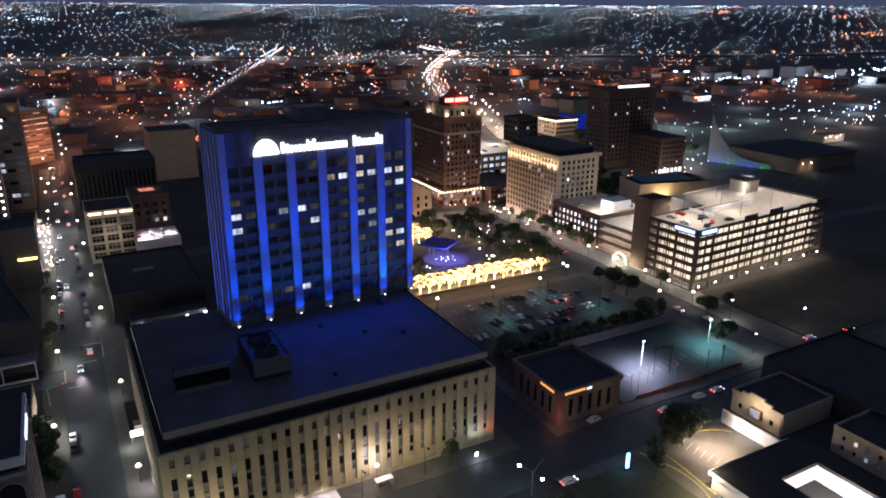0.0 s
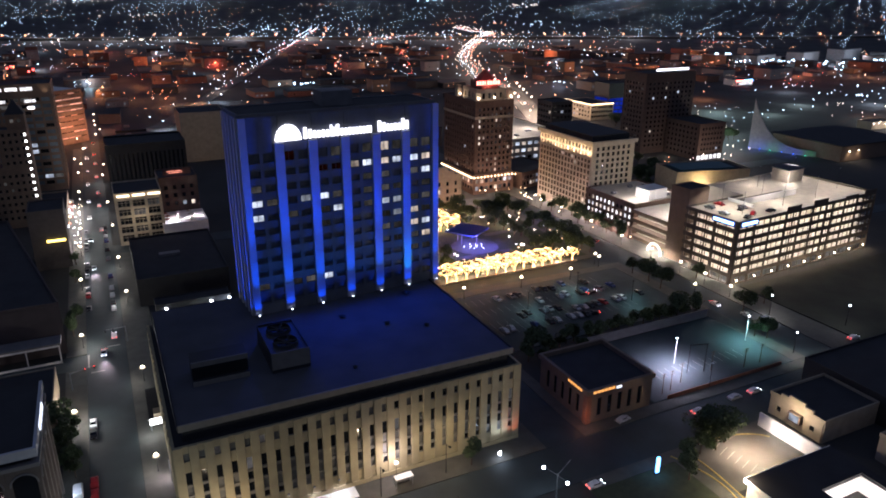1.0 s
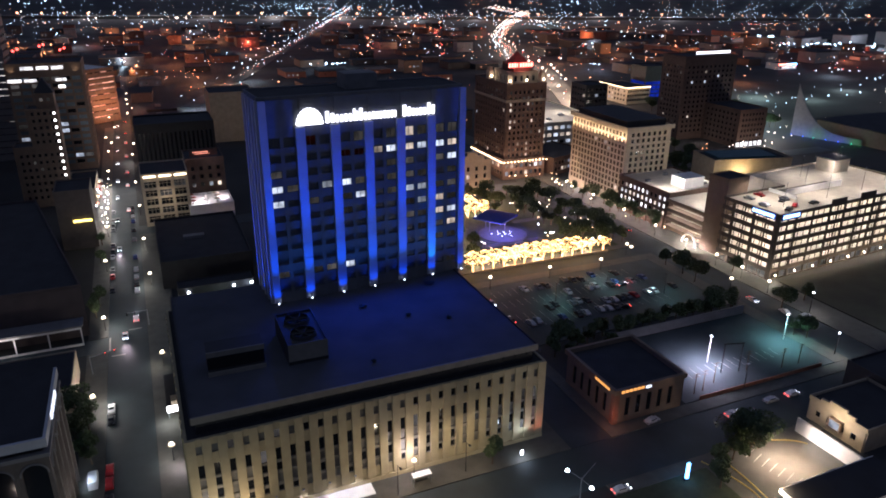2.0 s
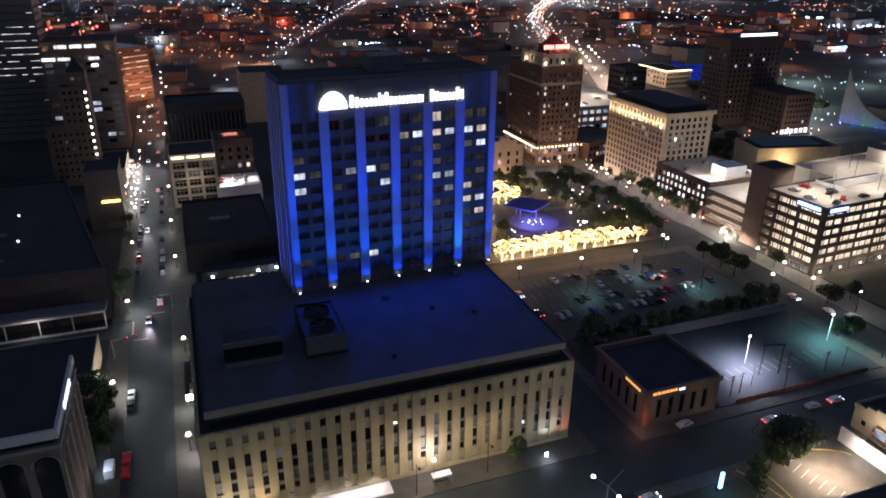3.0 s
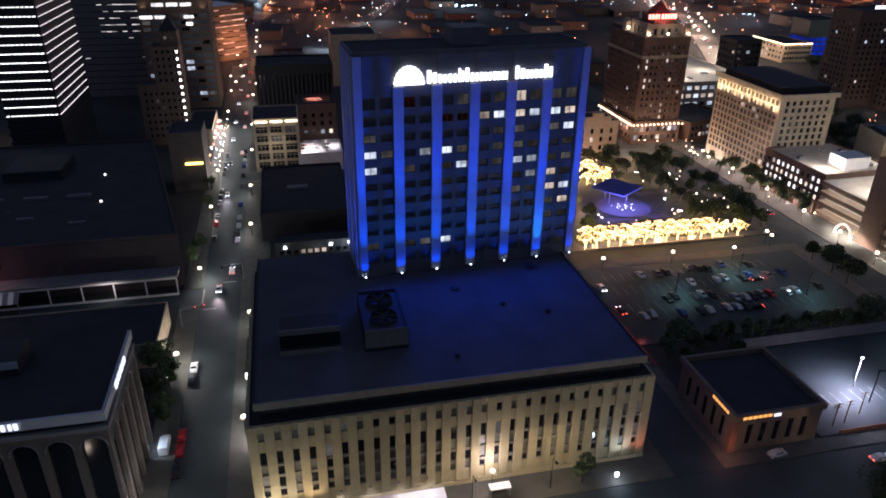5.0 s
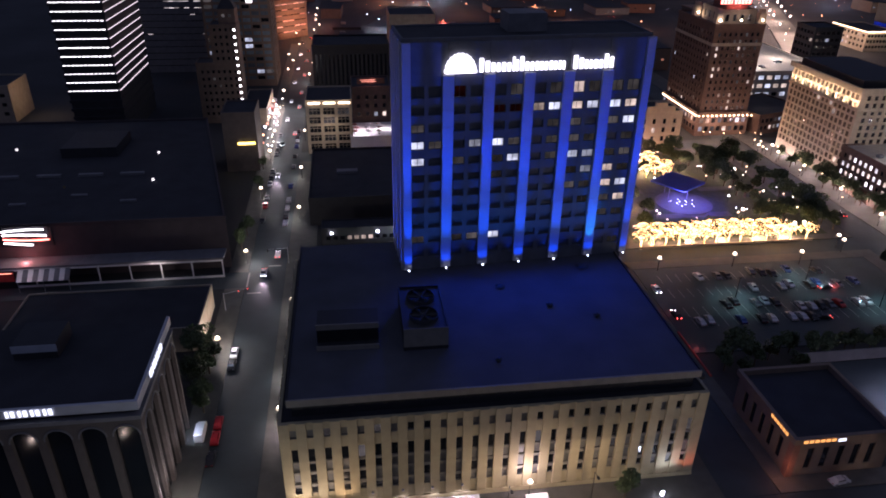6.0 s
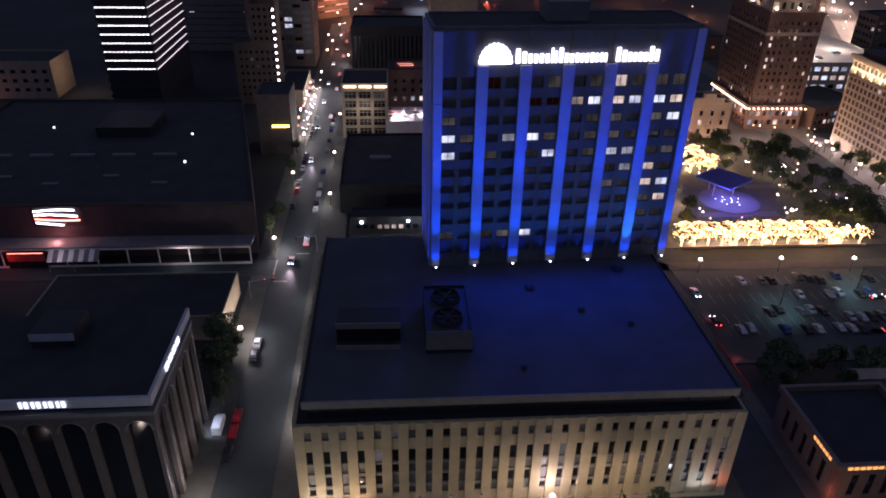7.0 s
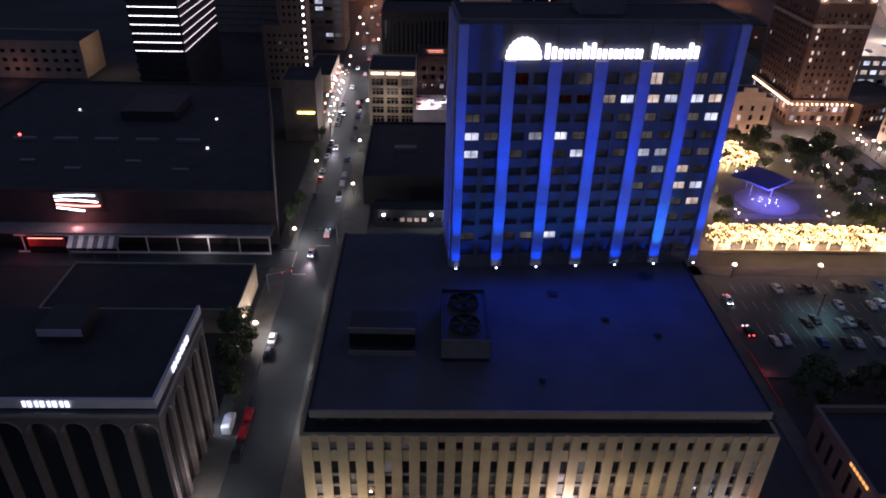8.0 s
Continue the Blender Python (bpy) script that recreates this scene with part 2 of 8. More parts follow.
def facade(b, w, d, face, rows, cols, win_w, win_h, s0, s1, z0, z1, zc, wall, pick, depth=0.35, name="window", org=(0.0, 0.0)):
    """Piers and spandrels with real recesses on a face, and a pane in each; rows: heights of the window centres."""
    pitch = (s1 - s0) / cols
    bx = []
    length = w if face in "SN" else d
    edges = [0.0 if face in "SN" else depth]
    for c in range(cols):
        m = s0 + (c + 0.5) * pitch
        edges += [m - win_w / 2, m + win_w / 2]
    edges.append(length - (0.0 if face in "SN" else depth))
    for k in range(0, len(edges), 2):
        bx.append(face_box(face, w, d, edges[k], edges[k + 1], 0, depth, z0, z1))
    zs = [z0]
    for z in zc:
        zs += [z - win_h / 2, z + win_h / 2]
    zs.append(z1)
    for c in range(cols):
        m = s0 + (c + 0.5) * pitch
        for k in range(0, len(zs), 2):
            if zs[k + 1] > zs[k] + 0.01:
                bx.append(face_box(face, w, d, m - win_w / 2, m + win_w / 2, 0.04, depth, zs[k], zs[k + 1]))
        for r, z in enumerate(zc):
            mt = pick(c, r)
            x0, x1, y0, y1, q0, q1 = face_box(face, w, d, m - win_w / 2, m + win_w / 2, depth - 0.08, depth - 0.01, z - win_h / 2, z + win_h / 2)
            pane(b, (x1 - x0, y1 - y0, q1 - q0), ((x0 + x1) / 2 + org[0], (y0 + y1) / 2 + org[1], (q0 + q1) / 2), mt, name)
    boxes_part("wall", [(p[0] + org[0], p[1] + org[0], p[2] + org[1], p[3] + org[1], p[4], p[5]) for p in bx], wall, b)


RNG = random.Random(11)


def lit(p, mats=None):
    mats = mats or (G_WIN_W, G_WIN_W, G_WIN_C, G_WIN_D, G_WIN_D)
    return lambda c, r: RNG.choice(mats) if RNG.random() < p else M_GLASS


def tier(b, x, y, w, d, z0, h, wall, roof=M_ROOF, faces=(), parapet=0.8, core=None):
    """One storey stack of a building: a core, its faces with recessed windows, a roof and a parapet."""
    dep = 0.35
    used = [f["face"] for f in faces]
    x0 = x + (dep if "W" in used else 0)
    x1 = x + w - (dep if "E" in used else 0)
    y0 = y + (dep if "S" in used else 0)
    y1 = y + d - (dep if "N" in used else 0)
    boxes_part("core", [(x0, x1, y0, y1, z0, h - 0.05)], core or wall, b)
    boxes_part("roof", [(x + 0.3, x + w - 0.3, y + 0.3, y + d - 0.3, h - 0.048, h + 0.05)], roof, b)
    if parapet:
        t, e = 0.3, 0.05
        boxes_part("parapet", [(x - e, x + w + e, y - e, y + t, h - 0.3, h + parapet), (x - e, x + w + e, y + d - t, y + d + e, h - 0.3, h + parapet),
                               (x - e, x + t, y + t + 0.002, y + d - t - 0.002, h - 0.3, h + parapet),
                               (x + w - t, x + w + e, y + t + 0.002, y + d - t - 0.002, h - 0.3, h + parapet)], wall, b)
    for f in faces:
        length = w if f["face"] in "SN" else d
        m = f.get("margin", 1.0)
        zc = [f["z0"] + k * f["dz"] for k in range(f["rows"])]
        facade(b, w, d, f["face"], f["rows"], f["cols"], f["w"], f["h"], m, length - m, z0, h - 0.3, zc, f.get("wall", wall), f["pick"], org=(x, y))


def block(name, label, u, v, w, d, h, wall, roof=M_ROOF, faces=(), parapet=0.8, turn=0.0, category="building", core=None, group="buildings"):
    b = thing(name, grid_pose(u, v, 0, turn), label, category, group)
    tier(b, 0, 0, w, d, 0, h, wall, roof, faces, parapet, core)
    return b


def windows(face, cols, rows, z0, dz, w, h, p, margin=1.0, mats=None, **more):
    return dict(face=face, cols=cols, rows=rows, z0=z0, dz=dz, w=w, h=h, pick=lit(p, mats), margin=margin, **more)

# ---- the tower with the blue floodlights ----
TOP, ROOF_Z, STOREY = 82.0, 26.0, 3.98
TX0, TX1, TD = -1.2, 56.1, 15.6
tower = thing("office_tower", Matrix.Translation((0, 0, 0)), "tall concrete office tower with pale ribs lit blue", "tower", "buildings")
boxes_part("core", [(TX0 + 0.6, TX1 - 0.6, 0.6, TD - 0.6, 0, TOP - 0.6)], M_TOWER, tower)
boxes_part("roof", [(TX0 + 0.5, TX1 - 0.5, 0.5, TD - 0.5, TOP - 0.598, TOP - 0.4)], M_ROOF, tower)
boxes_part("parapet", [(TX0, TX1, 0.0, 0.5, TOP - 0.9, TOP), (TX0, TX1, TD - 0.5, TD, TOP - 0.9, TOP),
                       (TX0, TX0 + 0.5, 0.502, TD - 0.502, TOP - 0.9, TOP), (TX1 - 0.5, TX1, 0.502, TD - 0.502, TOP - 0.9, TOP)], M_TOWER, tower)
boxes_part("penthouse", [(24, 33, 6, 13, TOP - 0.4, TOP + 3.6)], M_GREY, tower, "low plant room on the tower roof")
RIBS = [-0.2 + 9.3 * k for k in range(7)]
RIB_W, RIB_OUT = 2.5, 0.75
ROW_Z = [30.15 + STOREY * k for k in range(11)]


def rib_mesh(name, w, out, z0, z1, axis):
    """A rib of storey-high panels with narrow joints."""
    bx, z = [], z0
    while z < z1 - 0.3:
        t = min(z + STOREY, z1)
        g = 0.05
        if axis == "y":
            bx.append((-w / 2, w / 2, -out, 0.6, z + g, t - g))
        else:
            bx.append((-out, 0.6, -w / 2, w / 2, z + g, t - g))
        z = t
    bx.append((-w / 2 + 0.1, w / 2 - 0.1, -out + 0.08, 0.6, z0, z1) if axis == "y" else (-out + 0.08, 0.6, -w / 2 + 0.1, w / 2 - 0.1, z0, z1))
    return box_mesh(name, bx, M_PIL)


inner = rib_mesh("rib", RIB_W, RIB_OUT, ROOF_Z + 0.4, 74.0, "y")
outer = rib_mesh("rib", 1.9, RIB_OUT, ROOF_Z + 0.4, TOP - 0.92, "y")
for k, x in enumerate(RIBS):
    if k in (0, 6):
        link("rib", outer, tower, (x + (-0.05 if k == 0 else 0.4), 0, 0))
    else:
        link("rib", inner, tower, (x, 0, 0))

# the panelled band that carries the sign
for k in range(6):
    a = RIBS[k] + (0.95 if k == 0 else 0.06)
    c = RIBS[k + 1] - (0.6 if k == 5 else 0.06)
    boxes_part("crown_panel", [(a, c, -0.12, 0.6, 74.1, TOP - 0.92)], M_TOWER, tower)

LIT = {10: {5: G_WIN_D, 7: G_WIN_D, 8: G_WIN_W, 9: G_WIN_D, 10: G_WIN_D, 11: G_WIN_D, 2: G_WIN_R},
       9: {6: G_WIN_W, 7: G_WIN_C, 8: G_WIN_W, 9: G_WIN_C, 10: G_WIN_C, 11: G_WIN_W, 4: G_WIN_R, 5: G_WIN_R},
       8: {7: G_WIN_D, 8: G_WIN_D, 10: G_WIN_D, 11: G_WIN_C, 0: G_WIN_D},
       7: {0: G_WIN_C, 3: G_WIN_C, 4: G_WIN_C, 5: G_WIN_D, 7: G_WIN_D, 8: G_WIN_D, 9: G_WIN_D, 11: G_WIN_D, 1: G_WIN_D},
       6: {0: G_WIN_C, 2: G_WIN_D, 4: G_WIN_D, 5: G_WIN_C, 7: G_WIN_D, 8: G_WIN_C, 9: G_WIN_C, 10: G_WIN_D, 11: G_WIN_D},
       5: {4: G_WIN_D, 8: G_WIN_D, 9: G_WIN_C, 10: G_WIN_W, 11: G_WIN_D},
       4: {9: G_WIN_D, 10: G_WIN_W, 11: G_WIN_C, 8: G_WIN_D},
       3: {9: G_WIN_D, 10: G_WIN_D, 11: G_WIN_W},
       2: {11: G_WIN_D, 10: G_WIN_D},
       1: {0: G_WIN_D, 4: G_WIN_C, 2: G_WIN_D, 3: G_WIN_D},
       0: {11: G_WIN_D}}
PIER_W = 0.95
for k in range(6):
    left = RIBS[k] + RIB_W / 2 - (0.3 if k == 0 else 0)
    right = RIBS[k + 1] - RIB_W / 2 + (0.3 if k == 5 else 0)
    mid = (left + right) / 2
    half = (right - left - PIER_W) / 2
    boxes_part("mullion_pier", [(mid - PIER_W / 2, mid + PIER_W / 2, -0.05, 0.6, ROOF_Z, 74.08)], M_TOWER, tower)
    for s, (a, c) in enumerate(((left, mid - PIER_W / 2), (mid + PIER_W / 2, right))):
        below = ROOF_Z
        for r, z in enumerate(ROW_Z):
            wh = 2.5 if r == 10 else 1.75
            zc = z + (0.3 if r == 10 else 0)
            boxes_part("spandrel", [(a, c, 0.0, 0.6, below, zc - wh / 2 - 0.12), (a, c, -0.18, 0.6, zc - wh / 2 - 0.118, zc - wh / 2)], M_TOWER, tower)
            win = pane(tower, (c - a - 0.2, 0.06, wh), ((a + c) / 2, 0.52, zc), LIT.get(r, {}).get(2 * k + s, M_TGLASS))
            hw, hh = (c - a) / 2, wh / 2
            boxes_part("window_frame", [(-hw, 0.1 - hw, -0.5, 0.08, -hh, hh), (hw - 0.1, hw, -0.5, 0.08, -hh, hh), (0.1 - hw, hw - 0.1, -0.22, 0.08, hh - 0.1, hh),
                                        (-0.05, 0.05, -0.12, 0.08, -hh, hh - 0.1)], M_TOWER, win)
            below = zc + wh / 2
        boxes_part("spandrel", [(a, c, 0.0, 0.6, below, 74.08)], M_TOWER, tower)

# side face: ribs with slots between them
SIDE = [1.1, 4.5, 7.9, 11.3, 14.5]
side_rib = rib_mesh("rib", 1.3, 0.5, 0.4, TOP - 0.92, "x")
for y in SIDE:
    link("rib", side_rib, tower, (TX0, y, 0))
for a, c in zip(SIDE, SIDE[1:]):
    for r in range(-5, 11):
        z = ROW_Z[0] + STOREY * r
        boxes_part("spandrel", [(TX0 + 0.1, TX0 + 0.6, a + 0.65, c - 0.65, z - 3.1, z - 0.9)], M_TOWER, tower)
        pane(tower, (0.06, c - a - 1.3, 1.75), (TX0 + 0.5, (a + c) / 2, z), M_GLASS)
    boxes_part("crown_panel", [(TX0 + 0.1, TX0 + 0.6, a + 0.65, c - 0.65, ROW_Z[10] + 0.9, TOP - 0.92)], M_TOWER, tower)
boxes_part("side_wall", [(TX1 - 0.6, TX1, 0.6, TD, 0, TOP - 0.92)], M_TOWER, tower)
boxes_part("rear_wall", [(TX0, TX1 - 0.602, TD - 0.6, TD, 0, TOP - 0.92)], M_TOWER, tower)

# floodlights at the feet of the ribs
def floodlight(x, y, z=ROOF_Z + 0.3):
    f = thing("floodlight", Matrix.Translation((x, y, z)), "small blue-white roof floodlight below a tower rib", "floodlight", "tower floodlights")
    bm = bmesh.new()
    bevel_box(bm, -0.35, 0.35, -0.3, 0.3, 0, 0.3, 0.05)
    part("housing", bm, M_DARKMETAL, f)
    bm = bmesh.new()
    ball(bm, (0, 0, 0.36), 0.24, 1, 0.6)
    part("lens", bm, glow("flood_lens", (0.75, 0.85, 1.0), 6.0) if "flood_lens" not in bpy.data.materials else bpy.data.materials["flood_lens"], f)
    return f


for k, x in enumerate(RIBS):
    x += 0.35 if k == 6 else 0
    floodlight(x, -1.6)
    eye = Vector((x, -3.0, ROOF_Z + 1.0))
    spot_lamp(eye, (x, -0.75, 84.0), 330000, BLUE, 10, 1.0)
    spot_lamp(eye, (x, -0.75, 52.0), 34000, BLUE, 24, 1.0)
    spot_lamp(eye, (x, -0.75, ROOF_Z + 6.0), 900, BLUE, 92, 1.0)
    if k == 5:
        spot_lamp(eye, (x, -0.75, ROOF_Z + 11.0), 9000, (0.01, 0.3, 1.0), 30, 1.0)
# unseen blue fill added high on the facade to tint the roof
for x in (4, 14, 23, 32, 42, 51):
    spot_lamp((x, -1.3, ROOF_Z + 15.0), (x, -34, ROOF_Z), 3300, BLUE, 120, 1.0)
# wash spots without fittings, added to put blue on the bays between ribs
for a, c in zip(RIBS, RIBS[1:]):
    x = (a + c) / 2
    spot_lamp((x, -9.0, ROOF_Z + 0.8), (x, 0, 50.0), 2000, (0.06, 0.27, 1.0), 84, 1.0)
for y in (1.1, 7.9, 14.5):
    eye = Vector((TX0 - 2.4, y, ROOF_Z + 1.0))
    spot_lamp(eye, (TX0 - 0.5, y, 84.0), 85000, BLUE, 14, 1.0)
    spot_lamp(eye, (TX0 - 0.5, y, 48.0), 15000, BLUE, 30, 1.0)
    spot_lamp(eye, (TX0 - 0.5, y, ROOF_Z + 6.0), 700, BLUE, 92, 1.0)

# the illuminated sign: a scalloped half disc and a run of plain upright blocks
sign = thing("illuminated_sign", Matrix.Translation((8.0, -0.35, 74.35)), "glowing white half-sun emblem and word sign on the tower crown", "sign")
bm = bmesh.new()
R = 3.55
ring = []
for k in range(0, 97):
    a = math.pi * k / 96
    r = R * (0.96 + 0.07 * abs(math.sin(a * 12)))
    ring.append((3.75 - r * math.cos(a), r * 1.2 * math.sin(a)))
front = [bm.verts.new((x, -0.35, z)) for x, z in ring]
back = [bm.verts.new((x, 0.15, z)) for x, z in ring]
bm.faces.new(front)
bm.faces.new(back[::-1])
for k in range(len(ring)):
    j = (k + 1) % len(ring)
    bm.faces.new((front[j], front[k], back[k], back[j]))
part("emblem", bm, G_SIGN, sign)
# plain upright bars of the lettering's size and density
SHAPES = [(2.5, 3.1), (2.2, 2.05), (2.2, 2.05), (1.4, 3.2), (0.9, 3.2), (2.1, 2.05), (3.1, 2.05), (1.9, 2.05), (1.6, 2.05), None, (2.5, 3.1), (2.0, 2.05), (2.2, 2.05), (2.3, 3.2)]
total = sum(s[0] if s else 1.3 for s in SHAPES) + 0.45 * len(SHAPES)
x, fit_w = 8.0, 39.6 - 8.0
for s in SHAPES:
    w = (s[0] if s else 1.3) * fit_w / total
    if s:
        n = 3 if s[0] > 3 else (1 if s[0] < 1 else 2)
        stroke = w / (n + 0.5 * (n - 1))
        for k in range(n):
            bm = bmesh.new()
            bevel_box(bm, x + 1.5 * stroke * k, x + 1.5 * stroke * k + stroke, -0.3, 0.1, 0.1, s[1] * (1.0 if k == 0 else 0.8 if s[1] > 3 else 0.96), 0.08)
            part("letter_bar", bm, G_SIGN, sign)
    x += w + 0.45 * fit_w / total

# ---- the podium ----
PW, PD = 84.5, 64.0
pod = thing("bank_podium", Matrix.Translation((-31.9, -46.7, 0)) @ Matrix.Rotation(-TURN - radians(0.1), 4, "Z"),
            "long cream precast podium with narrow window columns and flat roof", "building", "buildings")
WALL_Z = 22.2
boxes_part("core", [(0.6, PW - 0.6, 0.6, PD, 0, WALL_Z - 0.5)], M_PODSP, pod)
boxes_part("terrace", [(0.6, PW - 0.6, 0.6, PD, WALL_Z - 0.498, WALL_Z - 0.3)], M_ROOF, pod)
COLS, P0, PITCH, PWIN = 26, 2.6, 3.165, 1.25
edges = [0.0]
for c in range(COLS):
    m = P0 + c * PITCH
    edges += [m - PWIN / 2, m + PWIN / 2]
edges.append(PW)
for k in range(0, len(edges), 2):
    bm = bmesh.new()
    bevel_box(bm, edges[k], edges[k + 1], -0.25, 0.6, 1.2, WALL_Z, 0.06)
    part("pier", bm, M_PODIUM, pod)
PROWS = [(19.4, 2.1), (14.0, 3.3), (10.7, 2.1), (7.7, 2.4), (4.9, 1.6)]
for c in range(COLS):
    m = P0 + c * PITCH
    a, b2 = m - PWIN / 2, m + PWIN / 2
    boxes_part("cornice_panel", [(a, b2, 0.0, 0.6, 20.45, WALL_Z - 0.02)], M_PODIUM, pod)
    boxes_part("spandrel", [(a, b2, 0.05, 0.6, 15.65, 18.35)], M_PODIUM, pod)
    below = 15.65
    for r, (z, h) in enumerate(PROWS):
        if r >= 1:
            top = z + h / 2
            if r > 1:
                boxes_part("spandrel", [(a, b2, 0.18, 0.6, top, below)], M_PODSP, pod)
            below = z - h / 2
        mt = M_GLASS
        if RNG.random() < (0.62 if r > 1 else 0.55 if r == 0 else 0.06):
            mt = M_BLIND
        if RNG.random() < 0.04:
            mt = G_WIN_D
        if (r, c) in ((1, 4), (0, 5), (3, 12)):
            mt = G_WIN_D
        win = pane(pod, (PWIN, 0.06, h), (m, 0.45, z), mt)
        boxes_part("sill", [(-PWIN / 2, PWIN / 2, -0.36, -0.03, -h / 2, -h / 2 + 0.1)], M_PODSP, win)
    boxes_part("spandrel", [(a, b2, 0.1, 0.6, 1.2, below)], M_PODIUM, pod)
boxes_part("plinth", [(0, PW, -0.35, 0.6, 0, 1.198)], M_PODIUM, pod)
# left side wall
boxes_part("side_wall", [(0, 0.6, 0.602, PD, 0, WALL_Z)], M_PODIUM, pod)
boxes_part("side_wall", [(PW - 0.6, PW, 0.602, PD, 0, WALL_Z)], M_PODIUM, pod)
for k in range(18):
    y = 3 + k * 3.4
    boxes_part("fin", [(-0.25, 0.0, y - 1.0, y + 1.0, 4.5, WALL_Z - 0.3)], M_PODIUM, pod)
# set-back clerestory, brackets and roof slab with its pale fascia
# the shadow gap under the fascia is put into this dark cladding
boxes_part("clerestory", [(2.6, PW - 2.6, 2.4, PD - 0.5, WALL_Z - 0.298, 24.9)], M_DARK, pod)
boxes_part("roof_slab", [(1.9, PW - 1.9, 1.6, PD, 25.2, 26.0)], M_ROOFL, pod, "pale blue-lit roof membrane")
boxes_part("fascia", [(1.8, PW - 1.8, 1.2, 1.598, 25.0, 26.55)], M_BEIGE, pod, "pale metal fascia along the roof edge")
boxes_part("fascia", [(1.6, 1.898, 1.6, PD, 25.0, 26.4)], M_DARKMETAL, pod)
boxes_part("fascia", [(PW - 1.898, PW - 1.6, 1.6, PD, 25.0, 26.4)], M_DARKMETAL, pod)
# brackets coloured dark along with the shadow gap
bracket = box_mesh("bracket", [(-0.45, 0.45, 0.3, 2.4, 24.2, 25.0)], M_DARK)
for c in range(COLS):
    link("bracket", bracket, pod, (P0 + c * PITCH + PITCH / 2, 1.1, 0))

# roof plant
louvre = thing("louvred_air_handler", Matrix.Translation((-23.6, -28.6, ROOF_Z)) @ Matrix.Rotation(radians(-5), 4, "Z"), "long beige louvred air handling unit on the podium roof", "air handler")
boxes_part("body", [(0.1, 12.7, 0.15, 6.0, 0.2, 5.0)], M_DARK, louvre)
boxes_part("top_band", [(0, 12.8, -0.1, 0.14, 4.0, 5.3)], M_BEIGE, louvre)
# band set forward to fit the camera's view of the gap
boxes_part("bottom_band", [(0, 12.8, -1.7, -1.45, 0, 1.1)], M_BEIGE, louvre)
# dark box added for the dark gap between the two bands
boxes_part("dark_gap_fill", [(0.1, 12.7, -1.448, 0.148, 0.2, 0.8)], M_DARK, louvre)
slat = box_mesh("slat", [(0.1, 12.7, -0.02, 0.12, 0, 0.12)], M_DARKMETAL)
for k in range(9):
    link("slat", slat, louvre, (0, 0, 1.25 + k * 0.33))
ctower = thing("cooling_tower", Matrix.Translation((-6.2, -33.3, ROOF_Z)) @ Matrix.Rotation(radians(-4), 4, "Z"), "dark cooling tower with two large roof fans", "cooling tower")
boxes_part("body", [(0, 9.2, 0.1, 17, 0, 4.8)], M_DARK, ctower)
boxes_part("front_panel", [(0, 9.2, 0, 0.098, 0.9, 5.3)], M_BEIGE, ctower)
boxes_part("rim", [(0, 0.3, 0.1, 17, 4.8, 5.3), (8.9, 9.2, 0.1, 17, 4.8, 5.3), (0.302, 8.898, 16.7, 17, 4.8, 5.3)], M_DARK, ctower)
for y in (5.0, 12.4):
    bm = bmesh.new()
    bmesh.ops.create_cone(bm, cap_ends=False, segments=28, radius1=3.1, radius2=2.9, depth=0.9, matrix=Matrix.Translation((4.6, y, 5.25)))
    bmesh.ops.solidify(bm, geom=bm.faces[:], thickness=0.1)
    part("fan_ring", bm, M_DARK, ctower)
    bm = bmesh.new()
    ball(bm, (4.6, y, 5.25), 0.5)
    hub = part("fan_hub", bm, M_DARK, ctower)
    for k in range(6):
        bm = bmesh.new()
        a = k * math.pi / 3
        tube(bm, (4.6 + 0.4 * math.cos(a), y + 0.4 * math.sin(a), 5.2), (4.6 + 2.7 * math.cos(a), y + 2.7 * math.sin(a), 5.25), 0.22, 0.3, 5)
        part("fan_blade", bm, M_DARK, hub)
for x, y, r in ((20, -12, 1.2), (29, -22, 0.9), (43, -6, 1.6), (38, -28, 0.8), (12, -40, 0.7)):
    vent = thing("roof_vent", Matrix.Translation((x, y, ROOF_Z)), "small dark roof vent cap on the membrane", "roof vent", "roof vents")
    bm = bmesh.new()
    bmesh.ops.create_cone(bm, cap_ends=True, segments=12, radius1=r * 0.6, radius2=r * 0.5, depth=0.5, matrix=Matrix.Translation((0, 0, 0.25)))
    part("curb", bm, M_DARKMETAL, vent)
    bm = bmesh.new()
    bmesh.ops.create_cone(bm, cap_ends=True, segments=12, radius1=r, radius2=r * 0.4, depth=0.3, matrix=Matrix.Translation((0, 0, 0.65)))
    part("cap", bm, M_DARKMETAL, vent)

# wall-washing floods at the podium's foot
for u, p, c in ((3.0, 900, (1.0, 0.84, 0.62)), (7.0, 600, (1.0, 0.84, 0.62)), (11.5, 700, WARM), (78.5, 700, COOL), (82.5, 450, (1.0, 0.25, 0.15))):
    q = pod.matrix_world @ Vector((u, -3.4, 2.4))
    spot_lamp(q, pod.matrix_world @ Vector((u, 0, 6.5)), p, c, 110, 1.0)
# ---- ground ----
# far ground is raised to fit the horizon line in the camera's view
def ground_z(r):
    t = max(0.0, min(1.0, (r - 1900) / 2850))
    return 146 * t * t * (3 - 2 * t)


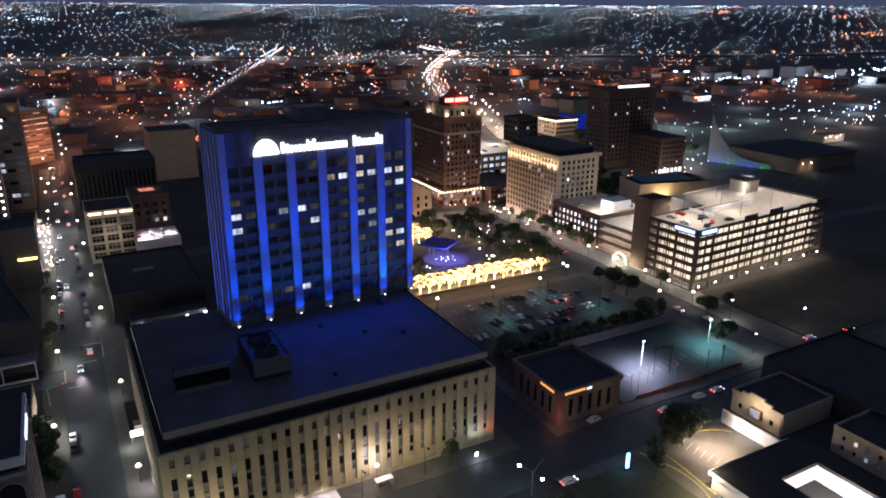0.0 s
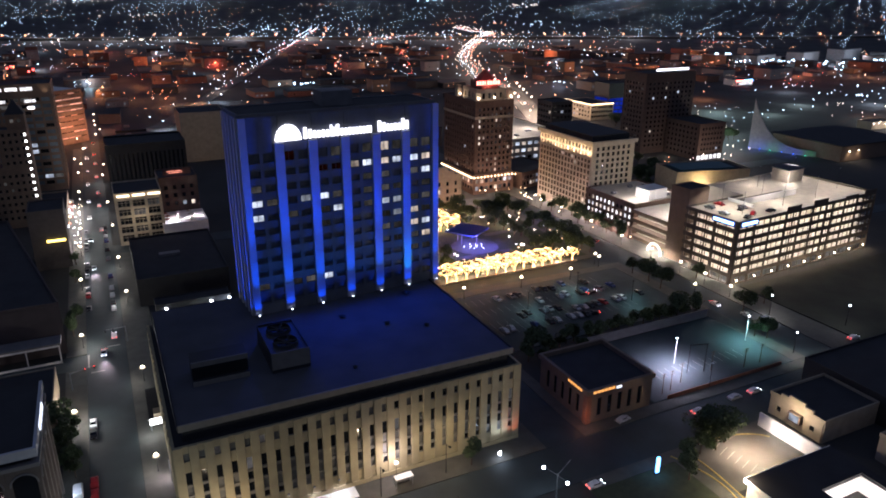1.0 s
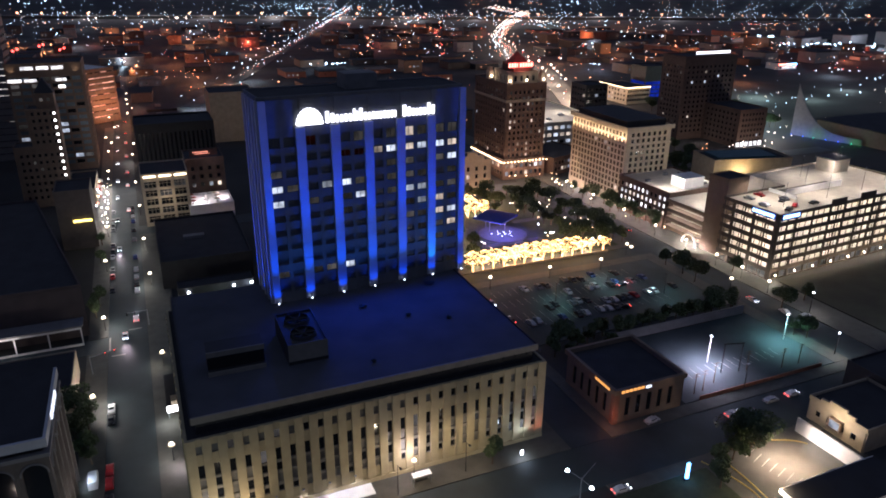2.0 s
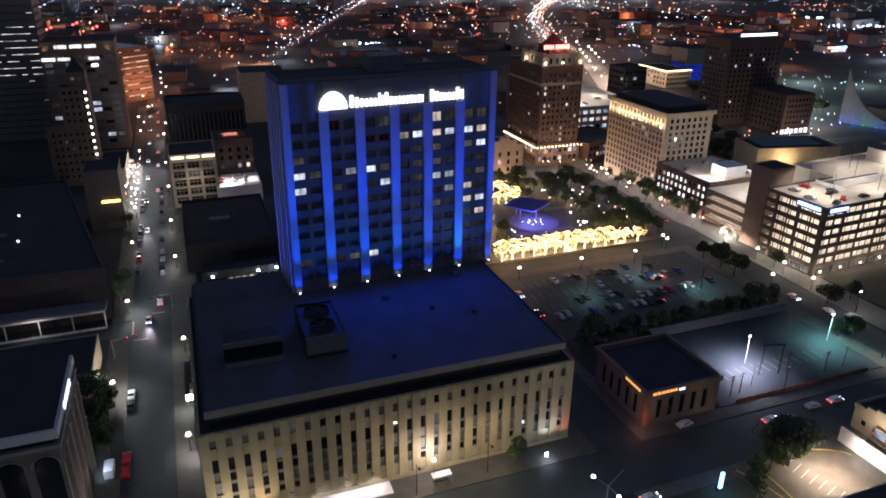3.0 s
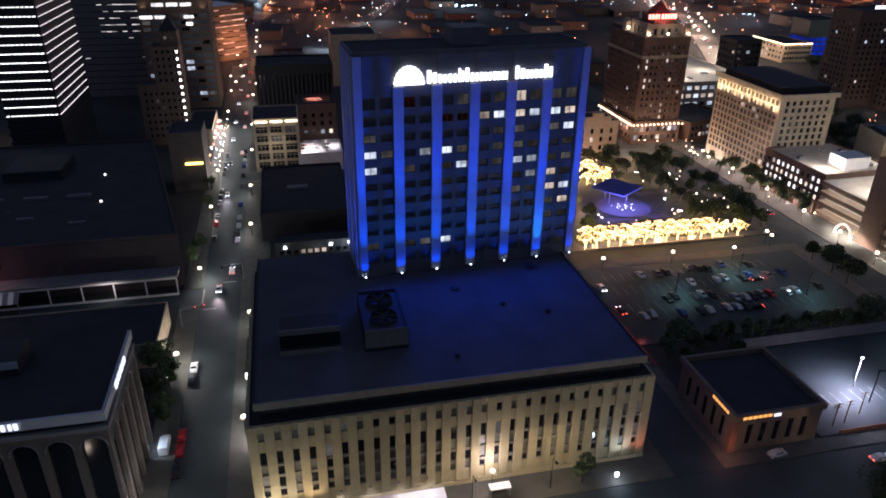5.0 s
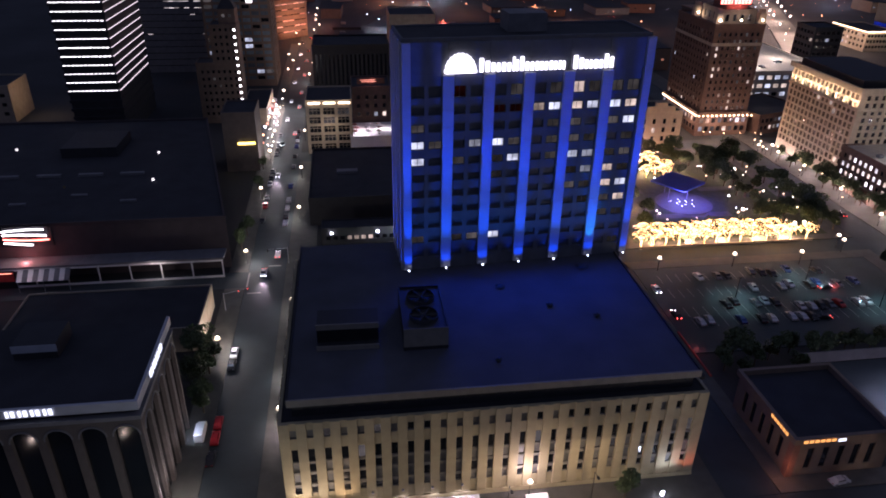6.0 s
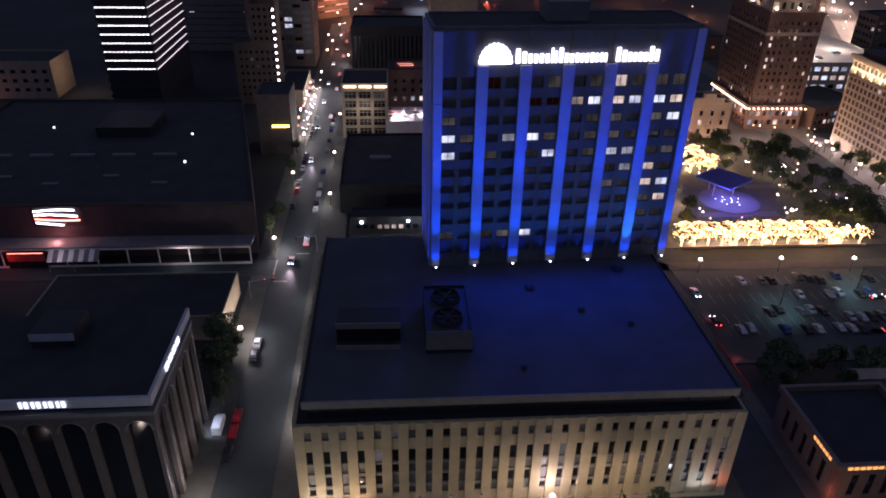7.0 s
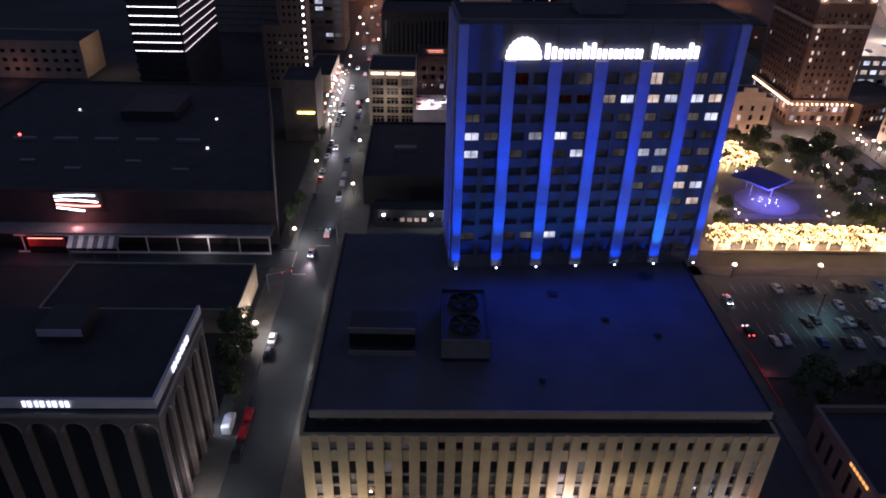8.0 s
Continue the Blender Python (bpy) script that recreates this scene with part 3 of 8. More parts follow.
bm = bmesh.new()
rings = [0, 60, 150, 300, 500, 750, 1000, 1400, 1900, 2100, 2400, 2800, 3200, 3600, 4000, 4400, 4750]
seg = 96
prev = [bm.verts.new((0, 0, -0.12))]
for r in rings[1:]:
    row = [bm.verts.new((r * math.cos(2 * math.pi * k / seg), r * math.sin(2 * math.pi * k / seg), ground_z(r) - 0.12)) for k in range(seg)]
    for k in range(seg):
        j = (k + 1) % seg
        if len(prev) == 1:
            bm.faces.new((prev[0], row[k], row[j]))
        else:
            bm.faces.new((prev[k], row[k], row[j], prev[j]))
    prev = row
ground = part("ground", bm, M_GROUND)
tagged(ground, "dark dry city ground reaching the horizon", "ground", "", "structure")


def slab(name, u0, u1, v0, v1, z0, z1, mat, label, kind="structure", category=""):
    ob = boxes_part(name, [(0, u1 - u0, 0, v1 - v0, z0, z1)], mat)
    ob.matrix_world = grid_pose(u0, v0)
    return tagged(ob, label, category or name.split("_")[0], "", kind)


# roads
slab("road_west", -47, -35.3, -400, 900, -0.1, 0.0, M_ASPHALT, "worn asphalt street between downtown blocks")
slab("road_south", -400, 600, -71, -56.5, -0.1, 0.004, M_ASPHALT, "dark asphalt street before the podium")
slab("road_middle", 60, 72, -56.4, 160, -0.1, 0.002, M_ASPHALT, "asphalt side street beside the podium")
slab("road_plaza", 72.1, 600, 43, 52, -0.1, 0.002, M_ASPHALT, "asphalt street between car park and plaza")
slab("road_east", 164, 177, -56.4, 400, -0.1, 0.006, M_ASPHALT, "lamp-lit asphalt street along the garage")
slab("road_cross", -400, -47.1, 40, 50, -0.1, 0.002, M_ASPHALT, "asphalt cross street")
slab("road_north", -35.2, 400, 148, 160, -0.1, 0.003, M_ASPHALT, "asphalt street north of the plaza")
# pavements are kerb-high steps
for n, (u0, u1, v0, v1) in enumerate(((-35.2, 59.9, -56.4, -46), (-35.2, -27, -46, 30), (55, 59.9, -46, 40), (-53, -47.1, -56.4, 39.9), (-53, -47.1, 50.1, 400), (-35.2, -26, 30, 147.9),
                                      (72.1, 163.9, -56.4, -52.1), (72.1, 76, -52, 42.9), (72.1, 163.9, 38, 42.9), (158, 163.9, -52, 38), (177.1, 190, -56.4, 400),
                                      (60, 300, -75, -71.1), (-120, -53, -56.4, -48))):
    slab("pavement", u0, u1, v0, v1, -0.1, 0.15, M_PAVE, "pale concrete pavement with kerb edge")
slab("plaza", 72.1, 163.9, 52.1, 147.9, -0.1, 0.15, M_GRASS, "dark planted plaza lawn", category="plaza")
for u0, u1, v0, v1 in ((72.1, 163.9, 52.1, 56), (72.1, 84, 56.1, 147.9), (157, 163.9, 56.1, 147.9), (84.1, 156.9, 142, 147.9), (100, 130, 74, 78), (128, 156.9, 98, 102), (84.1, 104, 98, 102)):
    slab("pavement", u0, u1, v0, v1, 0.1, 0.162, M_PAVE, "pale concrete plaza path")
slab("car_park", 76.1, 157.9, -8, 37.9, -0.1, 0.155, M_ASPHALT, "asphalt public car park with faded bays", category="car park")
slab("car_park_small", 100, 157.9, -51.9, -16, -0.1, 0.155, M_ASPHALT, "small lamp-lit asphalt car park", category="car park")

# sheet whose dark colour carries the lack of light beside the garage
slab("dark_lawn", 191, 330, -52, 0.0, -0.1, 0.14, M_UNLIT, "ground sheet coloured dark for the missing light beside the garage", category="ground")

# ---- the parking garage ----
GW, GD, DECK, NDECK = 94.0, 26.5, 3.75, 7
gar = thing("parking_garage", grid_pose(187.4, 2.2, 0, 4.2), "seven-level cream concrete parking garage with lit open decks", "parking garage", "buildings")
for k in range(1, NDECK + 1):
    z = k * DECK
    boxes_part("deck", [(0.3, GW - 0.3, 0.3, GD - 0.3, z - 0.45, z)], M_GARAGE, gar)
# inner cores behind the open decks
boxes_part("core", [(7, GW - 7, 7, GD - 5, 0, NDECK * DECK - 0.46)], M_GARAGE, gar)
bays_s = [0, 5.2, 10.4, 20, 30, 34.5, 39, 48, 53, 57.5, 62, 71, 80, 85, 90, GW]
for k in range(NDECK):
    z = k * DECK
    top = z + 1.2 if k else 0.6
    boxes_part("spandrel", [(0, GW, 0, 0.28, z - 0.5 if k else 0, top)], M_GARX, gar)
    boxes_part("spandrel", [(0, 0.28, 0.282, GD, z - 0.5 if k else 0, top)], M_GARX, gar)
boxes_part("parapet", [(0, GW, 0, 0.28, NDECK * DECK - 0.5, NDECK * DECK + 0.9)], M_GARX, gar)
boxes_part("parapet", [(0, 0.28, 0.282, GD, NDECK * DECK - 0.5, NDECK * DECK + 0.9)], M_GARX, gar)
boxes_part("parapet", [(0.282, 36, GD - 0.28, GD, NDECK * DECK - 0.5, NDECK * DECK + 0.9)], M_GARX, gar)
boxes_part("rear_wing", [(36, GW, GD - 0.29, 46, 0, NDECK * DECK - 0.002)], M_GARAGE, gar)
boxes_part("parapet", [(36, GW, 46, 46.28, NDECK * DECK - 0.5, NDECK * DECK + 0.9)], M_GARAGE, gar)
boxes_part("parapet", [(35.7, 35.998, GD, 46.28, NDECK * DECK - 0.5, NDECK * DECK + 0.9)], M_GARAGE, gar)
boxes_part("parapet", [(GW - 0.28, GW, GD - 0.278, 45.998, NDECK * DECK - 0.5, NDECK * DECK + 0.9)], M_GARX, gar)
boxes_part("parapet", [(GW - 0.28, GW, 0.282, GD - 0.282, NDECK * DECK - 0.5, NDECK * DECK + 0.9)], M_GARX, gar)
for n, x in enumerate(bays_s):
    wide = 1.1 if n in (0, 2, 4, 6, 7, 9, 10, 12, 15) else 0.4
    x = min(max(x, wide / 2), GW - wide / 2)
    boxes_part("column", [(x - wide / 2, x + wide / 2, -0.06, 0.34, 0, NDECK * DECK + 0.88)], M_GARX, gar)
for n in range(6):
    y = 0.5 + n * 4.95
    wide = 1.1 if n % 2 == 0 else 0.4
    boxes_part("column", [(-0.06, 0.34, y, y + wide, 0, NDECK * DECK + 0.88)], M_GARX, gar)
for k in range(27):
    boxes_part("mullion", [(2.6 + k * 3.4, 2.75 + k * 3.4, 0.3, 0.5, 0.6, NDECK * DECK - 0.5)], M_GARX, gar)
for k in range(10):
    boxes_part("mullion", [(0.3, 0.5, 1.9 + k * 2.5, 2.12 + k * 2.5, 0.6, NDECK * DECK - 0.5)], M_GARX, gar)
for a, b, h in ((30, 39, 2.6), (48, 57.5, 2.9), (85, 94, 2.4), (71, 80, 1.6)):
    boxes_part("raised_panel", [(a, b, -0.08, 0.3, NDECK * DECK + 0.9, NDECK * DECK + h), (a, a + 0.8, -0.08, 0.3, NDECK * DECK - 0.3, NDECK * DECK + h)], M_GARX, gar)
for k in range(NDECK):
    z = (k + 1) * DECK - 0.6
    tubes = boxes_part("tube_lights", [(2, GW - 2, 5.3, 5.6, z, z + 0.1), (5.3, 5.6, 6, GD - 2, z, z + 0.1)], G_DECK, gar, "fluorescent tubes under the deck")
    tubes["kind"] = "stuff"
boxes_part("stair_head", [(74, 85, 31, 40, NDECK * DECK, NDECK * DECK + 6)], M_GARAGE, gar, "pale stair tower on the top deck")
boxes_part("stair_roof", [(73.5, 85.5, 30.5, 40.5, NDECK * DECK + 6, NDECK * DECK + 6.5)], M_ROOFL, gar)
boxes_part("ramp_wall", [(25.002, 60, 17, 17.5, NDECK * DECK, NDECK * DECK + 2.6)], M_WHITE, gar, "white ramp wall on the top deck")
boxes_part("ramp_wall", [(24.4, 25, 12, 25, NDECK * DECK, NDECK * DECK + 1.4)], M_WHITE, gar)
boxes_part("ramp", [(26, 60, 17.6, 24.5, NDECK * DECK, NDECK * DECK + 0.12)], M_GARX, gar)
for n in range(18):
    ob = boxes_part("bay_lines", [(0, 0.14, 0, 4.8, 0, 0.012)], M_LINE)
    ob.matrix_world = gar.matrix_world @ Matrix.Translation((28 + n * 2.8, 2.0, NDECK * DECK + 0.004))
    tagged(ob, "white parking bay line on the roof deck", "road marking", "", "stuff")
for x, y in ((-3.0, -3.0), (-3.0, 12), (16, -3.5), (44, -3.5), (70, -3.5)):
    point_lamp(gar.matrix_world @ Vector((x, y, 3.0)), 560 if x < 0 else 300, (1.0, 0.84, 0.62))
garsign = thing("garage_sign", gar.matrix_world @ Matrix.Translation((0, 0, 0)), "blue-white glowing garage name bars at the corner", "sign")
boxes_part("backing", [(-0.3, -0.1, 1.5, 12.5, 24.6, 27.0), (1.0, 11.5, -0.3, -0.1, 24.6, 27.0)], M_BLUEPANEL, garsign)
for n in range(8):
    boxes_part("letter_block", [(-0.42, -0.302, 2.2 + n * 1.25, 3.1 + n * 1.25, 25.2, 26.4)], G_GSIGN, garsign)
    boxes_part("letter_block", [(1.8 + n * 1.15, 2.7 + n * 1.15, -0.42, -0.302, 25.2, 26.4)], G_GSIGN, garsign)
for x, y in ((12, 8), (14, 20), (38, 8), (40, 20), (62, 9), (86, 14), (56, 34), (88, 38)):
    q = gar.matrix_world @ Vector((x, y, 26.3))
    lp = thing("deck_lamp", Matrix.Translation(q), "slim roof-deck lamp post with warm head", "lamp post", "deck lamps")
    bm = bmesh.new()
    tube(bm, (0, 0, 0), (0, 0, 9.5), 0.09, 0.06)
    part("pole", bm, M_DARKMETAL, lp)
    bm = bmesh.new()
    bevel_box(bm, -0.4, 0.4, -0.2, 0.2, 9.5, 9.7, 0.05)
    part("head", bm, M_STEEL, lp)
    spot_lamp(q + Vector((0, 0, 9.0)), q + Vector((0, 0.01, 0)), 6400, (1.0, 0.9, 0.74), 138, 0.35)
for n in range(9):
    q = gar.matrix_world @ Vector((3 + n * 11, -0.35, 2.2))
    sc = thing("wall_sconce", Matrix.Translation(q), "small warm wall light on the garage base", "wall light", "garage wall lights")
    bm = bmesh.new()
    bevel_box(bm, -0.3, 0.3, -0.35, 0.25, 0, 0.5, 0.06)
    part("housing", bm, M_DARKMETAL, sc)
    bm = bmesh.new()
    ball(bm, (0, -0.35, -0.1), 0.36, 1)
    part("bulb", bm, G_LAMPW, sc)
    point_lamp(q + Vector((0, -1.4, -0.2)), 420, WARM)

# brown stair tower, low deck and brick office beside the garage
block("stair_tower", "plain brown windowless stair tower beside the garage", 187.6, 29.5, 12, 10, 33, M_TANB, M_ROOF, [], 0.6, 4.2)
low = thing("small_parking_deck", grid_pose(188.2, 40.5, 0, 2), "low parking deck with lit slots", "parking garage", "buildings")
for k in range(4):
    boxes_part("deck", [(0, 30, 0, 23, k * 4.1 + 1.7, k * 4.1 + 3.4)], M_TANB, low)
boxes_part("core", [(4, 30, 0.1, 22.9, 0, 15.6)], M_GARAGE, low)
boxes_part("roof_deck", [(0.3, 29.7, 0.3, 22.7, 15.7, 15.8)], M_GARAGE, low, "pale concrete roof deck")
boxes_part("tube_lights", [(1.6, 1.9, 1, 22, k * 4.1 + 1.5, k * 4.1 + 1.6) for k in range(1, 4)], G_DECK, low)["kind"] = "stuff"
# fill lamps added over the roof deck, without fittings
for x, y in ((8, 8), (22, 14)):
    point_lamp(low.matrix_world @ Vector((x, y, 20)), 2200, (1.0, 0.93, 0.8))
brick = block("brick_office", "four-storey dark red brick office with lit windows", 189, 64, 34, 36, 17, M_BROWN, M_GARAGE,
      [dict(face="W", cols=11, rows=3, z0=7.2, dz=3.4, w=1.5, h=1.9, pick=lit(0.9, (G_WIN_W, G_WIN_C2, G_WIN_C2)), margin=1.5),
       dict(face="S", cols=6, rows=4, z0=3.4, dz=3.4, w=2.0, h=1.9, pick=lit(0.3))], turn=2)
boxes_part("penthouse", [(12, 24, 4, 13, 17.06, 22)], M_WHITE, brick, "white roof penthouse")
for x, y in ((4, 20), (26, 6), (20, 26), (28, 24)):
    boxes_part("roof_unit", [(x, x + 2.2, y, y + 1.8, 17.06, 18.3)], M_GREY, brick)
for k in range(9):
    boxes_part("arcade_pier", [(-0.9, -0.1, 1.5 + k * 4.0, 2.3 + k * 4.0, 0, 5.2)], M_BROWN, brick)
boxes_part("arcade_ledge", [(-1.1, -0.1, 1, 35, 5.2, 5.8)], M_BROWN, brick)
# fill lamps added to brighten the penthouse and roof, without fittings
point_lamp(brick.matrix_world @ Vector((8.5, 2, 20.5)), 900, (1.0, 0.93, 0.85))
for x, y, z in ((6, 8, 22), (28, 12, 22)):
    point_lamp(brick.matrix_world @ Vector((x, y, z - 1)), 2200, (1.0, 0.93, 0.8))
for v, p in ((50, 2200), (44, 3000), (37, 3000), (24, 1300), (10, 1200)):
    spot_lamp(city(183.4, v, 3.4), city(186.4, v, 0), p * 1.3, (1.0, 0.84, 0.68), 135, 0.8)
arch = thing("lit_archway", grid_pose(185.6, 44.6, 0, 0), "glowing white arched garage entrance canopy", "archway")
bm = bmesh.new()
sweep(bm, [(0, 4.2 * math.cos(math.pi * k / 16), 5.0 * math.sin(math.pi * k / 16)) for k in range(17)], 0.5)
part("hoop", bm, M_WHITE, arch)
point_lamp(arch.matrix_world @ Vector((-1.6, 0, 2.6)), 2200, (1.0, 0.84, 0.64))
point_lamp(gar.matrix_world @ Vector((72, 29, 30)), 1500, (1.0, 0.92, 0.78))

# ---- cream office block with the uplit cornice ----
cream = block("cream_office_tower", "twelve-storey cream stone office block with uplit cornice", 190, 100, 27, 48, 39.4, M_CREAM, M_ROOF,
      [dict(face="W", cols=16, rows=11, z0=6.0, dz=3.05, w=2.05, h=2.2, pick=lambda c, r: G_WIN_W if RNG.random() < 0.02 else M_BRONZE, margin=1.0),
       dict(face="S", cols=7, rows=11, z0=6.0, dz=3.05, w=1.7, h=2.0, pick=lit(0.02), margin=2)], parapet=1.0)
boxes_part("cornice", [(-1.1, -0.06, -1.1, 49, 38.6, 40.6), (-0.058, 28.1, -1.1, -0.06, 38.6, 40.6)], M_CREAM, cream)
boxes_part("string_course", [(-0.5, -0.002, -0.5, 48.4, 31.2, 31.8), (0, 27.4, -0.5, -0.002, 31.2, 31.8)], M_CREAM, cream)
boxes_part("penthouse", [(1.5, 25.5, 3, 45, 39.46, 43.0)], M_DARK, cream)
for y in (3, 9, 15, 21, 27, 33, 39, 45):
    spot_lamp(cream.matrix_world @ Vector((-1.4, y, 31.9)), cream.matrix_world @ Vector((0, y, 38)), 4600, (1.0, 0.76, 0.46), 120, 0.8)
for y in (4, 16, 28, 40):
    spot_lamp(cream.matrix_world @ Vector((-9, y, 4.5)), cream.matrix_world @ Vector((0, y, 20)), 2300, (1.0, 0.62, 0.29), 110, 1.0)

# ---- brown hotel with red crown sign ----
hotel = thing("brown_hotel", grid_pose(157.5, 166), "tall brown brick hotel with a lit crown and strung lights", "hotel", "buildings")



tier(hotel, 0, 0, 27, 42, 0, 11, M_BROWN, M_ROOF, [windows("W", 12, 2, 3.5, 4.2, 2.0, 2.4, 0.5), windows("S", 8, 2, 3.5, 4.2, 2.0, 2.4, 0.5)])
tier(hotel, 1.2, 1.2, 25, 40, 11.06, 53, M_BROWN, M_ROOF, [windows("W", 12, 12, 13.6, 3.2, 1.2, 1.7, 0.08, 1.5), windows("S", 8, 12, 13.6, 3.2, 1.2, 1.7, 0.3, 1.5, (G_WIN_D, G_WIN_D, G_WIN_W))])
tier(hotel, 5, 4, 17, 20, 53.06, 59, M_TAN, M_ROOF, [windows("W", 4, 1, 56, 3, 1.6, 3.0, 0.3), windows("S", 4, 1, 56, 3, 1.6, 3.0, 0.4)])
for x, y in ((1.4, 1.4), (22.6, 1.4), (1.4, 24), (22.6, 24)):
    boxes_part("turret", [(x, x + 3.2, y, y + 3.2, 53.9, 58.5), (x + 0.5, x + 2.7, y + 0.5, y + 2.7, 58.5, 60.2)], M_TAN, hotel)
boxes_part("stone_band", [(1.0, 26.4, 1.0, 1.198, 43.6, 45.0), (1.0, 1.198, 1.2, 41.4, 43.6, 45.0)], M_TAN, hotel)
tier(hotel, 8, 7, 11, 13, 59.06, 63, M_BROWN, M_ROOF, [])
bm = bmesh.new()
bmesh.ops.create_cone(bm, cap_ends=True, segments=8, radius1=7.2, radius2=0.6, depth=6.5, matrix=Matrix.Translation((13.5, 13.5, 66.4)))
part("crown_roof", bm, M_RUST, hotel, "steep red pyramid roof on the crown")
for n in range(9):
    w = 1.0 if n != 3 else 0.4
    boxes_part("sign_block", [(3.6 + n * 1.7, 3.6 + n * 1.7 + w, 4.2, 4.6, 62.2, 64.3)], G_REDSIGN, hotel)
boxes_part("sign_rail", [(3.0, 19.5, 4.62, 4.75, 61.9, 62.3), (3.0, 19.5, 4.62, 4.75, 64.2, 64.4)], M_DARKMETAL, hotel)
boxes_part("sign_post", [(5.2, 5.5, 4.4, 4.75, 59, 62.2), (18, 18.3, 4.4, 4.75, 59, 62.2)], M_DARKMETAL, hotel)
bm = bmesh.new()
for n in range(20):
    ball(bm, (-0.5, 1 + n * 2.1, 10.2), 0.42)
for n in range(12):
    ball(bm, (0.5 + n * 2.3, -0.5, 10.2), 0.42)
for n in range(14):
    ball(bm, (27.5 + n * 2.4, 1.5 + n * 0.8, 9.0), 0.42)
part("light_string", bm, G_LAMPS2, hotel, "row of warm bulbs on the ledge")["kind"] = "stuff"
for x, y, z, p in ((-3, 6, 8, 2600), (-3, 30, 8, 1600), (8, -3, 8, 2600), (22, -3, 8, 2000)):
    point_lamp(hotel.matrix_world @ Vector((x, y, z)), p * 0.65, (1.0, 0.62, 0.36))
spot_lamp(hotel.matrix_world @ Vector((3.5, 2.2, 54.2)), hotel.matrix_world @ Vector((12, 9, 60)), 9000, (1.0, 0.58, 0.36), 120, 1.0)
spot_lamp(hotel.matrix_world @ Vector((13, 2.6, 60.0)), hotel.matrix_world @ Vector((13, 10, 67)), 5000, (1.0, 0.2, 0.14), 130, 1.0)
for x, y in ((3, 3), (24.2, 3), (3, 25.6), (24.2, 25.6), (13.5, 3.4)):
    bm = bmesh.new()
    ball(bm, (x, y - 2.0, 55.4), 0.45, 2)
    part("crown_lamp", bm, G_LAMPW, hotel, "glowing lamp on the hotel crown")
    point_lamp(hotel.matrix_world @ Vector((x, y - 2.6, 55.6)), 220, (1.0, 0.74, 0.5))
block("hotel_wing", "low brown hotel wing with a dark roof", 190, 164.5, 34, 30, 9.5, M_BROWN, M_ROOF, [windows("S", 11, 2, 3.2, 3.6, 1.8, 2.0, 0.6)], turn=18)
deck2 = block("white_parking_deck", "pale two-storey parking deck behind the hotel", 203, 205, 50, 84, 21, M_GARAGE, M_GARAGE,
              [windows("W", 12, 4, 4.5, 4.6, 3.6, 2.2, 0.9, 1, (G_WIN_C, G_WIN_W)), windows("S", 10, 4, 4.5, 4.6, 3.2, 2.2, 0.95, 1, (G_WIN_C, G_WIN_W))])
# added fill lamps that brighten the deck roof, no fittings
for x, y in ((10, 14), (34, 30), (20, 62)):
    point_lamp(deck2.matrix_world @ Vector((x, y, 29)), 6000, (1.0, 0.9, 0.75))
chapel = block("cream_church_front", "small cream stone building with a stepped gable", 120, 151, 22, 18, 17, M_CREAM, M_ROOF, [windows("S", 4, 3, 4.5, 4.2, 1.6, 2.4, 0.15), windows("W", 4, 3, 4.5, 4.2, 1.6, 2.4, 0.1)])
boxes_part("gable", [(4, 18, -0.1, 0.9, 17.8, 20), (8, 14, -0.1, 0.9, 20, 22)], M_CREAM, chapel)

# ---- dark tower with the white roof sign, low blocks round it ----
dark = thing("dark_office_tower", grid_pose(321, 212), "dark brown office slab with a white roof sign", "tower", "buildings")
tier(dark, 0, 0, 46, 24, 0, 57, M_DKB, M_ROOF, [windows("W", 6, 14, 6, 3.4, 1.5, 1.7, 0.06, 2), windows("S", 11, 14, 6, 3.4, 1.6, 1.7, 0.07, 2)])
boxes_part("sign_box", [(13, 45, 6, 7, 57.9, 60.2)], M_DARKMETAL, dark)
for n in range(14):
    boxes_part("sign_block", [(13.6 + n * 2.22, 15.4 + n * 2.22, 5.85, 5.998, 58.2, 59.9)], G_SIGN, dark)
tier(dark, 22, -34, 24, 33.8, 0, 25, M_DKB, M_ROOF, [windows("S", 7, 6, 4, 3.6, 1.5, 1.7, 0.06, 2), windows("W", 8, 6, 4, 3.6, 1.5, 1.7, 0.06, 2)])
for x, y, p in ((-4, -4, 3000), (12, -7, 3500), (24, -38, 3000), (40, -38, 4500), (50, -30, 4000), (50, -10, 3500)):
    point_lamp(dark.matrix_world @ Vector((x, y - 5, 3.0)), p * 0.12, (1.0, 0.85, 0.66))
for k in range(6):
    boxes_part("arcade_bay", [(22 + k * 4, 24.6 + k * 4, -34.3, -34.06, 0.4, 3.4)], G_WIN_C2, dark, "brightly lit ground-floor arcade bay")
block("dark_corner_office", "dark unlit corner office block", 276, 262, 19, 20, 33, M_DARK, M_ROOF, [windows("S", 5, 7, 5, 4.2, 2.6, 2.0, 0.05), windows("W", 5, 7, 5, 4.2, 2.6, 2.0, 0.05)])
hall = block("yellow_lit_hall", "tan hall with a dark teal roof behind the garage", 239, 90, 44, 22, 21, M_TAN, M_ROOF, [], 1.2, -13)
point_lamp(hall.matrix_world @ Vector((14, -5, 16)), 4200, (1.0, 0.75, 0.35))
boxes_part("roof_panel", [(5, 38, 5, 20, 21.06, 22.0)], M_TEAL, hall)
theatre = thing("curved_museum", grid_pose(414, 160), "dark museum with a sweeping pale sail-shaped wall", "museum", "buildings")
bm = bmesh.new()
N = 16
topv, botv = [], []
